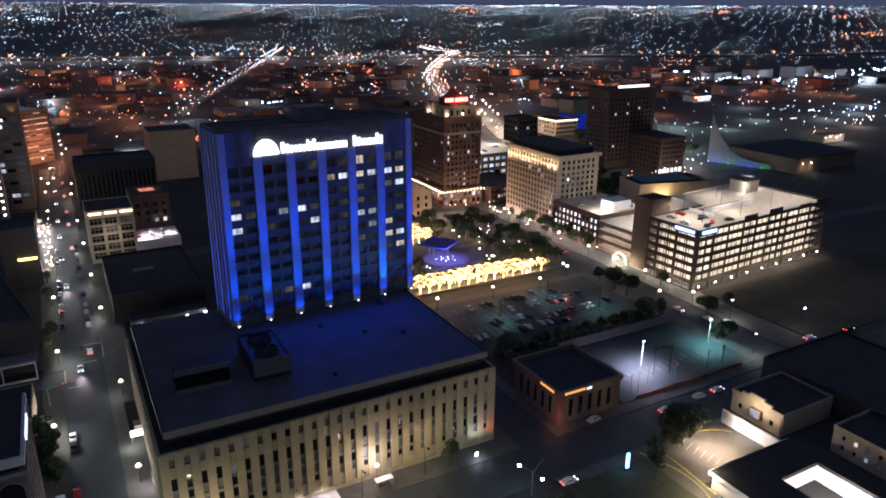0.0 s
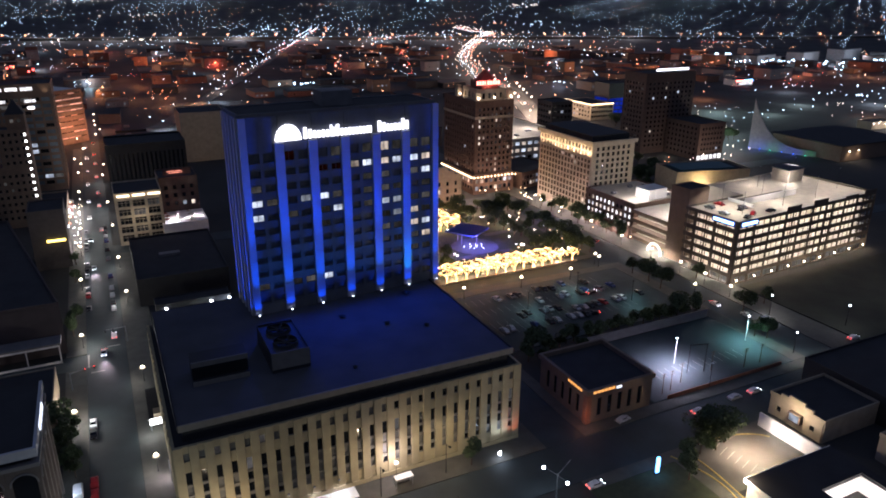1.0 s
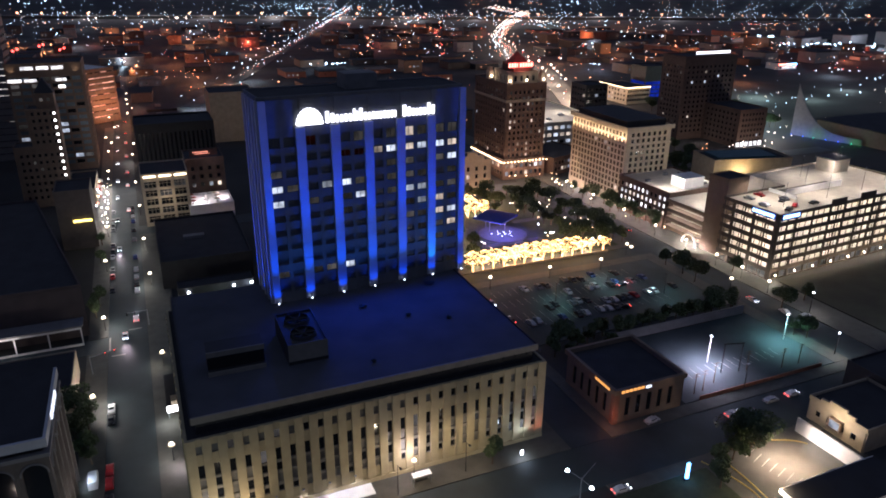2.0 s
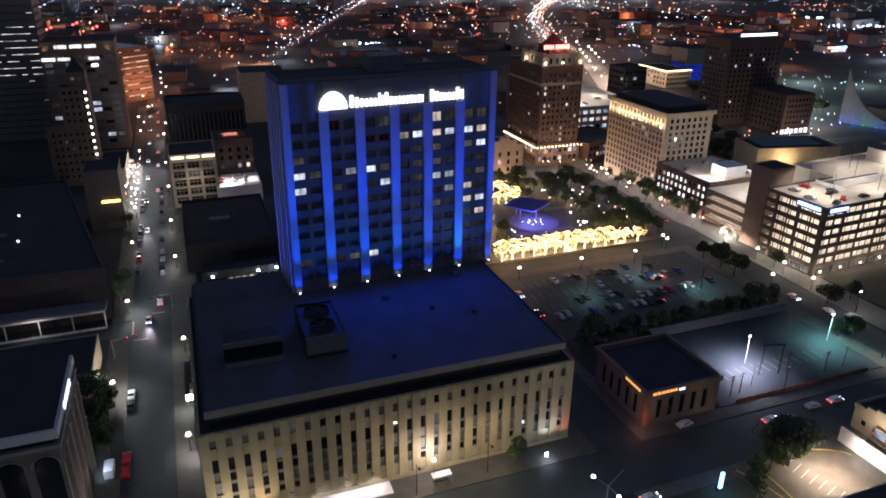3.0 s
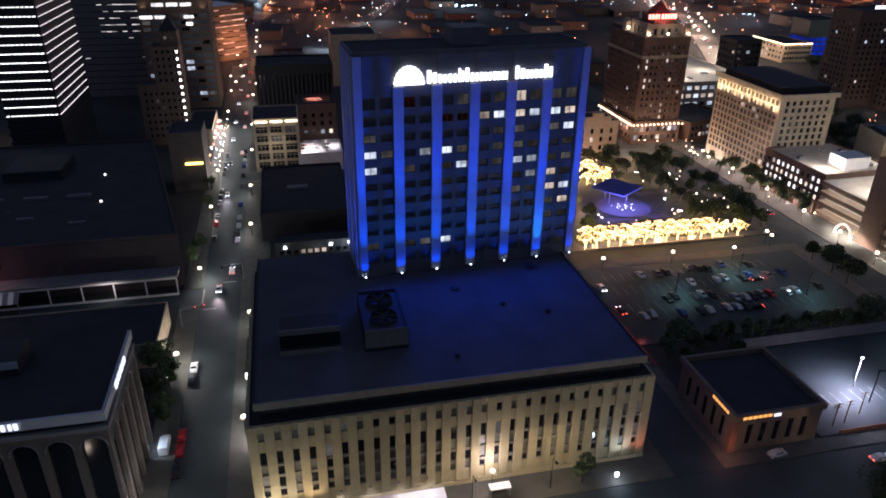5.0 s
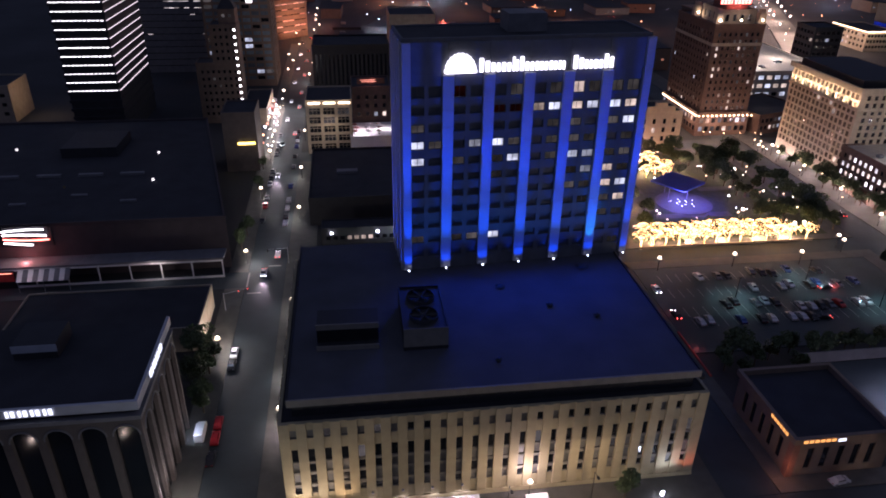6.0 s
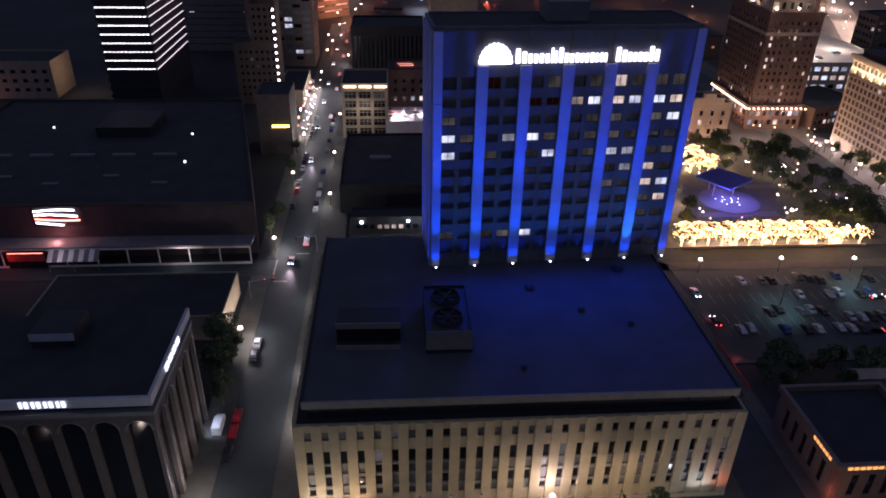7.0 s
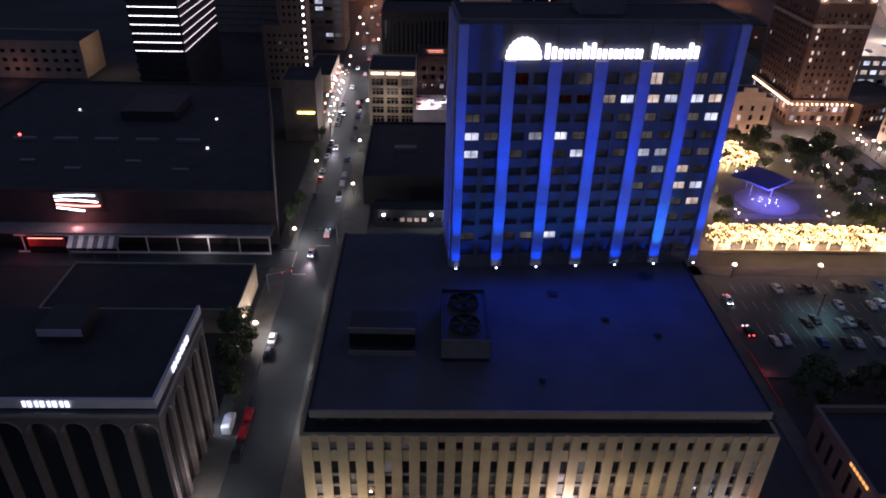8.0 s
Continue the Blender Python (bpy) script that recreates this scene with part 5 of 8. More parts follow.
for k in range(3):
    boxes_part("cornice_light", [(1.2 + k * 6.6, 6.4 + k * 6.6, -0.5, -0.1, 23.1, 23.8)], G_STRIPW, lowc)
spot_lamp(lowc.matrix_world @ Vector((10, -7, 15)), lowc.matrix_world @ Vector((10, 0, 12)), 800, (1.0, 0.85, 0.6), 130, 1.0)
mid = block("brick_infill", "dark brick infill building beside the cream one", -10.9, 176, 18, 20, 25, M_DKB, M_ROOF, [windows("S", 4, 3, 12.5, 4, 1.6, 2.0, 0.2)])
roofsign = thing("rooftop_neon_sign", mid.matrix_world @ Matrix.Translation((2.5, 1.6, 25.8)), "red-outlined neon sign on a low roof", "sign")
boxes_part("panel", [(0, 13, 0, 0.3, 0.6, 3.4)], M_DKB, roofsign)
for a0, a1, z in ((1.6, 8.6, 2.5), (2.4, 9.0, 1.7)):
    boxes_part("neon_tube", [(a0, a1, -0.16, -0.02, z - 0.05, z + 0.05)], G_NEOND, roofsign)
for x in (1, 6.4, 12):
    boxes_part("post", [(x, x + 0.2, 0.05, 0.25, 0, 0.6)], M_DARKMETAL, roofsign)
point_lamp(roofsign.matrix_world @ Vector((6, -2.2, 2.4)), 120, (1.0, 0.3, 0.2))
shoprow = thing("street_shop_row", grid_pose(-66, 202), "low row of brightly lit shops with awnings", "shops", "buildings")
tier(shoprow, 0, 0, 12.5, 38, 0, 8, M_TAN, M_ROOF, [windows("E", 10, 2, 2.2, 3.8, 2.6, 2.2, 0.85, 1, (G_WIN_C2, G_WIN_C2, G_WIN_W))])
for k in range(6):
    bm = bmesh.new()
    v0 = [bm.verts.new(q) for q in ((12.55, 1 + k * 6.2, 4.2), (12.55, 5.6 + k * 6.2, 4.2), (14.6, 5.6 + k * 6.2, 3.3), (14.6, 1 + k * 6.2, 3.3))]
    v1 = [bm.verts.new(q.co + Vector((0, 0, -0.15))) for q in v0]
    bm.faces.new(v0[::-1])
    bm.faces.new(v1)
    for i in range(4):
        bm.faces.new((v0[i], v0[(i + 1) % 4], v1[(i + 1) % 4], v1[i]))
    bmesh.ops.recalc_face_normals(bm, faces=bm.faces[:])
    part("awning", bm, (M_RUST, M_WHITE)[k % 2], shoprow)
for k, (mt, w) in enumerate(((G_NEOND, 1.2), (G_FARA, 0.5), (G_LAMPC, 0.5), (G_NEOND, 0.9), (G_STRIPW, 1.1), (G_FARC, 0.5), (G_REDSIGN, 0.4), (G_STRIPW, 0.8))):
    ps = thing("shop_sign", grid_pose(-53.2, 164 + k * 9.5, 3.4 + (k % 3) * 0.7), "small glowing sign projecting over the shop pavement", "sign", "projecting shop signs")
    boxes_part("bracket", [(-0.4, 0.0, -0.05, 0.05, 0.3, 0.4)], M_DARKMETAL, ps)
    boxes_part("panel", [(0.002, w, -0.16, 0.16, 0, 0.8)], mt, ps)
terrace = block("lit_terrace_bar", "low roof terrace bar flooded with white light", -12.4, 155, 20, 20, 7.6, M_WHITE, M_WHITE, [], 1.0)
spot_lamp(terrace.matrix_world @ Vector((6, 8, 13)), terrace.matrix_world @ Vector((6, 8.01, 0)), 4200, (1.0, 0.9, 0.88), 120, 0.8)
spot_lamp(terrace.matrix_world @ Vector((15, 12, 12)), terrace.matrix_world @ Vector((15, 12.01, 0)), 2600, (1.0, 0.9, 0.9), 120, 0.8)
for n in range(9):
    x, y = 2 + (n % 3) * 5.5 + 0.7 * (n % 2), 4 + (n // 3) * 5
    par = thing("parasol", terrace.matrix_world @ Matrix.Translation((x, y, 7.65)), "small terrace parasol over a table", "parasol", "parasols")
    bm = bmesh.new()
    tube(bm, (0, 0, 0), (0, 0, 2.4), 0.05)
    part("pole", bm, M_STEEL, par)
    bm = bmesh.new()
    bmesh.ops.create_cone(bm, cap_ends=True, segments=8, radius1=1.5, radius2=0.1, depth=0.6, matrix=Matrix.Translation((0, 0, 2.5)))
    part("canopy", bm, (M_RUST, M_WHITE, M_TAN)[n % 3], par)
    bm = bmesh.new()
    bmesh.ops.create_cone(bm, cap_ends=True, segments=12, radius1=0.6, radius2=0.6, depth=0.06, matrix=Matrix.Translation((0, 0, 0.75)))
    part("tabletop", bm, M_TANB, par)
dlow = block("dark_low_building", "low dark building with a black roof", -28.5, 82, 33, 52, 10, M_DARK, M_ROOF, [], 0.9)
boxes_part("roof_unit", [(10, 18, 24, 27, 10.05, 11.2)], M_GREY, dlow)
shopl = block("courtyard_shops", "low shop range with lit windows on a yard", -24, 66, 26, 7, 6, M_DARK, M_ROOF, [dict(face="S", cols=10, rows=1, z0=2.6, dz=3, w=1.5, h=1.5, margin=1.0, pick=lambda c, r: G_WIN_W if c in (3, 4, 5, 6) else M_GLASS)], 0.4)
point_lamp(shopl.matrix_world @ Vector((14, -3, 4)), 90, (0.95, 0.95, 0.85))
point_lamp(shopl.matrix_world @ Vector((24, -2, 4.5)), 220, COOL)
point_lamp(shopl.matrix_world @ Vector((18, -7, 5)), 260, (0.8, 1.0, 0.92))
for x, z in ((3, 4.4), (18.6, 4.6), (25, 4.8)):
    boxes_part("wall_lamp", [(x, x + 0.8, -0.7, -0.08, z, z + 0.4)], G_LAMPC, shopl)
blank = block("blank_beige_block", "tall blank beige wall building", 16.4, 322, 30, 30, 33, M_TAN, M_ROOF, [], 0.8)
# fill spot hung in the air, added to light the blank front evenly
spot_lamp(blank.matrix_world @ Vector((10, -34, 22)), blank.matrix_world @ Vector((14, 0, 18)), 1700, (1.0, 0.82, 0.6), 110, 1.0)
block("dark_block", "dark windowless block with ribbed front", -32, 266, 44.5, 30, 25.5, M_NEARBLACK, M_ROOF, [windows("S", 17, 1, 12, 3, 1.2, 18, 0.0)], 1.0)
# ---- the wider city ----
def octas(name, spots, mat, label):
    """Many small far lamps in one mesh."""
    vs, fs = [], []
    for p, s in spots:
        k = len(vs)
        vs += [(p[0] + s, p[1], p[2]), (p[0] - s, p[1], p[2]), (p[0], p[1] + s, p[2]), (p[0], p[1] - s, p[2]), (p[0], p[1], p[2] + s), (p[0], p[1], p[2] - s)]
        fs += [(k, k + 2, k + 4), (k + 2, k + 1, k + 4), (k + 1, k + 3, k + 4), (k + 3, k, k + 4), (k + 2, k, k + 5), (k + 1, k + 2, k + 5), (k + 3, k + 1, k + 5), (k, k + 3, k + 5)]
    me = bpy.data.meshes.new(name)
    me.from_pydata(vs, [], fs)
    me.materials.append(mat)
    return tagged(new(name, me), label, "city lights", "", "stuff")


rf = random.Random(77)
# first camera position in plan; lights and houses keep to its view sector
CAM_PLAN = Vector((-49, -185))
cool, warm, amber, red = [], [], [], []


def in_view_sector(u, v):
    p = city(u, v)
    d = Vector((p.x, p.y)) - CAM_PLAN
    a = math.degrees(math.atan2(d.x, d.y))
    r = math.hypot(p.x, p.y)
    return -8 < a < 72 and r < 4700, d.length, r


def settled(u, v):
    """How densely a quarter is built, from 0 to 1: uneven at two scales."""
    n = 0.65 * noise.noise((u / 420, v / 420, 1.7)) + 0.35 * noise.noise((u / 120, v / 120, 6.1))
    return max(0.0, min(1.0, 0.42 + 1.35 * n))


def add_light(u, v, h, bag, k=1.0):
    ok, dist, r = in_view_sector(u, v)
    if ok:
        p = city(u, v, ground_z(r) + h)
        # lamp size grows with camera distance to fit the view
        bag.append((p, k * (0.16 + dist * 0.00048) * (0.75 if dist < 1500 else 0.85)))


# far streets: long parallel runs of lamps with gaps between them
for line in range(-36, 66):
    off = line * 47 + rf.uniform(-9, 9)
    along = rf.uniform(0, 200)
    while along < 5200:
        run, step = rf.uniform(160, 620), rf.uniform(28, 38)
        bag = rf.choices((cool, warm, amber), (0.86, 0.1, 0.04))[0]
        size = rf.choice((0.22, 0.3, 0.36, 0.55))
        u0, v0 = 300 + 0.825 * along - 0.565 * off, 200 + 0.565 * along + 0.825 * off
        ok, dist, r = in_view_sector(u0, v0)
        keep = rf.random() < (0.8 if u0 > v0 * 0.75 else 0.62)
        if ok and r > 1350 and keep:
            for k in range(int(run / step)):
                if rf.random() < 0.9:
                    add_light(u0 + 0.825 * step * k + rf.gauss(0, 3), v0 + 0.565 * step * k + rf.gauss(0, 3), 9, bag, size * rf.uniform(0.8, 1.25))
        along += run + rf.uniform(40, 260)
# a few bright clusters, and porch lights scattered between
for _ in range(30):
    u, v = rf.uniform(-300, 3600), rf.uniform(900, 4200)
    bag = rf.choice((cool, amber, warm))
    for _ in range(rf.randrange(5, 14)):
        add_light(u + rf.gauss(0, 60), v + rf.gauss(0, 40), 10, bag, rf.uniform(0.7, 1.5))
for _ in range(26000):
    u, v = rf.uniform(-700, 4300), rf.uniform(900, 4700)
    if rf.random() < settled(u, v):
        add_light(u, v, 6, rf.choices((cool, warm, amber), (0.76, 0.16, 0.08))[0], rf.choice((0.12, 0.15, 0.19, 0.24, 0.3, 0.5)))
# the raised far ground towards the horizon, crowded with small lamps
for _ in range(9000):
    u, v = rf.uniform(-700, 4300), rf.uniform(2600, 4700)
    ok, dist, r = in_view_sector(u, v)
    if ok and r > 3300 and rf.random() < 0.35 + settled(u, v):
        add_light(u, v, 6, rf.choices((cool, warm, amber), (0.6, 0.34, 0.06) if u < 900 else (0.85, 0.12, 0.03))[0], rf.choice((0.12, 0.17, 0.22, 0.34)))
# nearer quarter: knots of lamps with dark ground between them
for a in range(-4, 18):
    for b in range(3, 17):
        u, v = -36 + a * 96 + rf.uniform(-14, 14), 230 + b * 88 + rf.uniform(-20, 20)
        if rf.random() < 0.55:
            continue
        bag = rf.choices((amber, red, cool, warm), (0.4, 0.12, 0.3, 0.18))[0]
        for q in range(4):
            ok, dist, r = in_view_sector(u, v)
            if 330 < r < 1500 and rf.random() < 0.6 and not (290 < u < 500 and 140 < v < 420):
                add_light(u + rf.choice((-8, 8)), v + q * 22 + rf.uniform(-7, 7), 8, bag if rf.random() < 0.7 else cool, rf.choice((0.3, 0.4, 0.5, 0.7, 1.1)))
MID = [(rf.uniform(-250, 1500), rf.uniform(400, 1600), rf.uniform(10, 45)) for _ in range(70)]
for cu, cv, sp in MID:
    bag = rf.choices((amber, red, cool, warm), (0.42, 0.14, 0.28, 0.16))[0]
    for _ in range(rf.randrange(3, 16)):
        u, v = rf.gauss(cu, sp), rf.gauss(cv, sp * 0.7)
        if v > 380:
            add_light(u, v, 5, bag if rf.random() < 0.75 else rf.choice((cool, amber)), rf.choice((0.2, 0.25, 0.35, 0.5, 0.8)))
for _ in range(260):
    add_light(rf.uniform(330, 1000), rf.uniform(440, 1000), 7, rf.choices((cool, warm, amber, red), (0.36, 0.16, 0.36, 0.12))[0], rf.choice((0.4, 0.6, 0.8, 1.2)))
for _ in range(170):
    u, v = rf.uniform(-200, 900), rf.uniform(450, 1500)
    add_light(u, v, 7, rf.choices((cool, warm, amber), (0.5, 0.2, 0.3))[0], rf.choice((0.4, 0.6, 0.8, 1.1)))
for _ in range(70):
    u, v = rf.uniform(500, 1300), rf.uniform(-60, 700)
    add_light(u, v, 7, rf.choices((cool, warm, amber), (0.6, 0.2, 0.2))[0], rf.choice((0.3, 0.45, 0.6, 1.0)))


def knot(u, v, su, sv, n, bag, lo, hi, h=6):
    for _ in range(n):
        add_light(rf.gauss(u, su), rf.gauss(v, sv), h, bag, rf.uniform(lo, hi))


# yards, forecourts and lit corners that stand out from the dark
knot(494, 566, 5, 3, 5, cool, 0.9, 1.5)
knot(650, 791, 26, 8, 16, cool, 0.6, 1.2)
knot(800, 1196, 60, 40, 26, cool, 0.5, 0.9)
knot(840, 1260, 30, 22, 26, warm, 0.5, 0.8)
knot(714, 470, 6, 4, 8, red, 0.6, 1.0)
knot(722, 474, 5, 4, 5, cool, 0.7, 1.1)
knot(719, 416, 26, 10, 10, cool, 0.7, 1.2)
knot(658, 289, 20, 8, 8, warm, 0.6, 1.1)
knot(583, 203, 16, 3, 5, warm, 0.9, 1.5)
knot(942, 719, 10, 6, 5, cool, 2.4, 4.2, 14)
knot(998, 657, 40, 14, 36, cool, 0.8, 2.2)
knot(1120, 590, 60, 18, 34, cool, 0.8, 2.2)
knot(1223, 600, 50, 14, 20, cool, 0.8, 2.0)
knot(1331, 620, 40, 22, 12, cool, 0.9, 2.2, 12)
knot(1180, 545, 80, 20, 24, cool, 0.8, 2.0)
knot(800, 310, 40, 10, 11, cool, 0.7, 1.5)
knot(712, 262, 30, 12, 14, warm, 0.8, 1.5)
knot(192, 678, 12, 5, 10, cool, 1.2, 2.2)
knot(868, 1073, 60, 30, 22, amber, 0.5, 0.9)
knot(570, 830, 30, 10, 10, amber, 0.4, 0.8)
knot(510, 334, 26, 16, 9, cool, 0.4, 1.0)
knot(400, 215, 16, 14, 7, cool, 0.5, 1.1)
knot(440, 235, 24, 20, 12, warm, 0.4, 0.9)
knot(470, 268, 22, 14, 7, cool, 0.5, 1.1)
knot(522, 286, 20, 10, 5, cool, 0.5, 1.0)
knot(340, 162, 14, 5, 10, warm, 0.8, 1.4)
knot(378, 190, 8, 12, 10, warm, 0.8, 1.4)
knot(300, 172, 10, 8, 6, amber, 0.7, 1.1)
knot(455, 300, 24, 20, 14, warm, 0.4, 0.8)
knot(549, 565, 6, 3, 6, red, 0.8, 1.2)
knot(760, 330, 50, 20, 9, cool, 0.7, 1.5)
knot(640, 320, 60, 24, 14, cool, 0.5, 1.2)
knot(880, 350, 70, 26, 14, cool, 0.7, 1.5)
knot(600, 240, 40, 12, 8, warm, 0.5, 1.1)


def ribbon(name, pts, width, mat, label, z=0.3):
    bm = bmesh.new()
    prev = None
    for k, (u, v) in enumerate(pts):
        a = Vector(pts[max(k - 1, 0)])
        b = Vector(pts[min(k + 1, len(pts) - 1)])
        d = (b - a).normalized()
        nrm = Vector((-d.y, d.x))
        row = []
        for s in (-1, 1):
            q = Vector((u, v)) + nrm * s * width / 2
            zz = ground_z(math.hypot(q.x, q.y))
            row.append(bm.verts.new(city(q.x, q.y, zz + z)))
        row.append(bm.verts.new(row[0].co - Vector((0, 0, z + 0.4))))
        row.append(bm.verts.new(row[1].co - Vector((0, 0, z + 0.4))))
        if prev:
            bm.faces.new((prev[1], prev[0], row[0], row[1]))
            bm.faces.new((prev[0], prev[2], row[2], row[0]))
            bm.faces.new((prev[3], prev[1], row[1], row[3]))
        prev = row
    return tagged(part(name, bm, mat), label, "road", "", "structure")


def resample(pts, step):
    out = []
    for a, b in zip(pts, pts[1:]):
        a, b = Vector(a), Vector(b)
        n = max(1, int((b - a).length / step))
        out += [tuple(a.lerp(b, k / n)) for k in range(n)]
    return out + [tuple(pts[-1])]


HIGHWAY = resample([(318, 330), (375, 455), (423, 563), (448, 688), (500, 800), (549, 931), (650, 1110), (777, 1309), (905, 1500), (1010, 1640), (1010, 1800), (1040, 1930)], 40)
AVENUE = resample([(14, 470), (69, 609), (140, 800), (260, 1110), (380, 1420), (479, 1682), (600, 2000)], 40)
FREEWAY = resample([(-700, 1980), (-105, 1750), (227, 1668), (598, 1520), (1021, 1389), (1400, 1240), (1800, 1080), (2500, 900)], 50)
ribbon("road_highway", HIGHWAY, 22, M_PAVE, "pale lamp-lit highway through the city")
ribbon("road_avenue", AVENUE, 16, M_ASPHALT, "long lamp-lined avenue")
ribbon("road_freeway", FREEWAY, 30, M_PAVE, "elevated freeway crossing the city", 6.0)
trail_r = []
for pts, off, step, bag, kk, h in ((HIGHWAY, 7, 24, warm, 1.3, 8), (HIGHWAY, -7, 24, warm, 1.3, 8), (HIGHWAY, 3, 8, warm, 0.5, 1.2), (HIGHWAY, 6, 8, cool, 0.6, 1.2), (HIGHWAY, 13, 13, warm, 0.55, 1.5), (HIGHWAY, -12, 13, amber, 0.55, 1.5), (HIGHWAY, -3, 9, trail_r, 0.6, 1.2), (HIGHWAY, -6, 10, warm, 0.5, 1.2),
                                   (AVENUE, 8, 24, cool, 0.95, 9), (AVENUE, -8, 24, cool, 0.95, 9), (AVENUE, 2, 15, warm, 0.6, 1.2), (AVENUE, -2, 22, trail_r, 0.6, 1.2), (FREEWAY, 8, 34, warm, 0.9, 14), (FREEWAY, -8, 60, amber, 2.0, 12), (FREEWAY, 0, 16, cool, 0.45, 7)):
    fine = resample(pts, step)
    for k in range(len(fine) - 1):
        a, b = Vector(fine[k]), Vector(fine[k + 1])
        d = (b - a).normalized()
        q = a + Vector((-d.y, d.x)) * off
        if rf.random() < (0.82 if q.y > 640 or abs(off) == 7 else 0.12):
            add_light(q.x + rf.gauss(0, 0.7), q.y + rf.gauss(0, 0.7), h, bag, kk * rf.uniform(0.7, 1.3) * (1.7 if q.y < 640 and abs(off) == 7 else 1.0))
for (u0, v0), (u1, v1) in (((258, 744), (384, 1112)), ((374, 764), (529, 1147))):
    for k in range(26):
        f = k / 25
        add_light(u0 + (u1 - u0) * f + rf.gauss(0, 5), v0 + (v1 - v0) * f + rf.gauss(0, 4), rf.choice((1.5, 8)), rf.choice((amber, trail_r, trail_r, warm)), rf.uniform(0.7, 1.5))
# sodium-lit side streets of the nearer quarter, each lamp with its pool
for _ in range(90):
    u, v = rf.uniform(-230, 1150), rf.uniform(400, 1500)
    ok, dist, r = in_view_sector(u, v)
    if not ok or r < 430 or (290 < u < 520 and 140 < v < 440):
        continue
    hot = rf.random()
    add_light(u, v, 8, red if hot < 0.12 else (cool if hot > 0.85 else amber), rf.uniform(0.9, 1.7))
    point_lamp(city(u, v, 7.0), rf.uniform(0.35, 1.0) * (5000 + dist * 9), (1.0, 0.12, 0.06) if hot < 0.2 else ((0.75, 0.92, 1.0) if hot > 0.85 else SODIUM), 0.8)
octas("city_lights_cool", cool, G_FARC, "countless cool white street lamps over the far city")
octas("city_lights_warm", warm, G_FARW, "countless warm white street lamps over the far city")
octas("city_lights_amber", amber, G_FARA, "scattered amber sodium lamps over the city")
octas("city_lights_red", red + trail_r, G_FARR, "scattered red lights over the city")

# low houses and halls of the nearer quarter
HOUSES = []
for a in range(-4, 14):
    for b in range(3, 14):
        for q in range(2):
            u, v = -80 + a * 96 + rf.uniform(8, 22) + 34 * q, 240 + b * 88 + rf.uniform(4, 26)
            ok, dist, r = in_view_sector(u, v)
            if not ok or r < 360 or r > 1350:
                continue
            if any(math.hypot(u - x, v - y) < 46 for x, y in HIGHWAY + AVENUE) or (300 < u < 520 and 150 < v < 440) or (-160 < u < 60 and v < 470):
                continue
            w, d, h = rf.uniform(16, 34), rf.uniform(16, 40), rf.choice((4.5, 6, 6, 8, 10, 14))
            wall = rf.choice((M_GREY, M_RED, M_DARK, M_TANB, M_DKB, M_DKB))
            name = "low_building"
            hb = thing(name, grid_pose(u, v, 0, rf.uniform(-4, 4)), "low flat-roofed city building in the dark", "building", "low city buildings")
            boxes_part("wall", [(0, w, 0, d, 0, h)], wall, hb)
            boxes_part("roof", [(-0.3, w + 0.3, -0.3, d + 0.3, h, h + 0.5)], rf.choice((M_ROOF, M_ROOF, M_TANB)), hb)
            for k in range(int(w / 5)):
                if rf.random() < 0.35:
                    pane(hb, (1.5, 0.12, 1.1), (2.5 + k * 5, -0.06, h * 0.5), rf.choice((G_WIN_W, G_WIN_D, G_WIN_C, G_WIN_O)))
            HOUSES.append(hb)
for u, v, w, d, h in ((58, 318, 30, 22, 8), (56, 362, 26, 30, 6), (96, 330, 34, 26, 10), (98, 384, 30, 34, 7), (22, 372, 24, 34, 6), (-24, 372, 26, 30, 9), (-22, 424, 22, 26, 7),
                      (140, 330, 30, 24, 12), (142, 392, 34, 30, 8), (66, 420, 26, 30, 6), (112, 446, 30, 24, 9), (176, 300, 26, 30, 14), (-24, 322, 22, 28, 11)):
    hb = thing("low_building", grid_pose(u, v, 0, 0), "low flat-roofed city building in the dark", "building", "low city buildings")
    boxes_part("wall", [(0, w, 0, d, 0, h)], rf.choice((M_GREY, M_RED, M_TANB, M_DKB, M_DARK)), hb)
    boxes_part("roof", [(-0.3, w + 0.3, -0.3, d + 0.3, h, h + 0.5)], M_ROOF, hb)
    boxes_part("roof_unit", [(w * 0.3, w * 0.3 + 4, d * 0.5, d * 0.5 + 3, h + 0.5, h + 2.2)], M_GREY, hb)
    for k in range(int(w / 6)):
        if rf.random() < 0.4:
            pane(hb, (1.6, 0.12, 1.3), (3 + k * 6, -0.06, h * 0.5), rf.choice((G_WIN_W, G_WIN_D, G_WIN_C, G_WIN_O)))
# pale halls of the rail yard, and lit blocks behind the dark tower
for u, v, w, d, h in ((985, 690, 60, 26, 12), (1070, 668, 56, 30, 16), (1150, 650, 64, 30, 20), (1235, 632, 50, 26, 14)):
    yh = thing("yard_hall", grid_pose(u, v, 0, 12), "long pale yard hall under cool floodlights", "hall", "yard halls")
    boxes_part("wall", [(0, w, 0, d, 0, h)], M_GREY, yh)
    boxes_part("roof", [(-0.4, w + 0.4, -0.4, d + 0.4, h, h + 0.6)], M_ROOF, yh)
    for k in range(int(w / 10)):
        boxes_part("loading_door", [(3 + k * 10, 8 + k * 10, -0.12, -0.02, 0.2, 5)], M_GREY, yh)
    point_lamp(city(u + w * 0.4, v - 16, 11), 9000, COOL, 0.6)
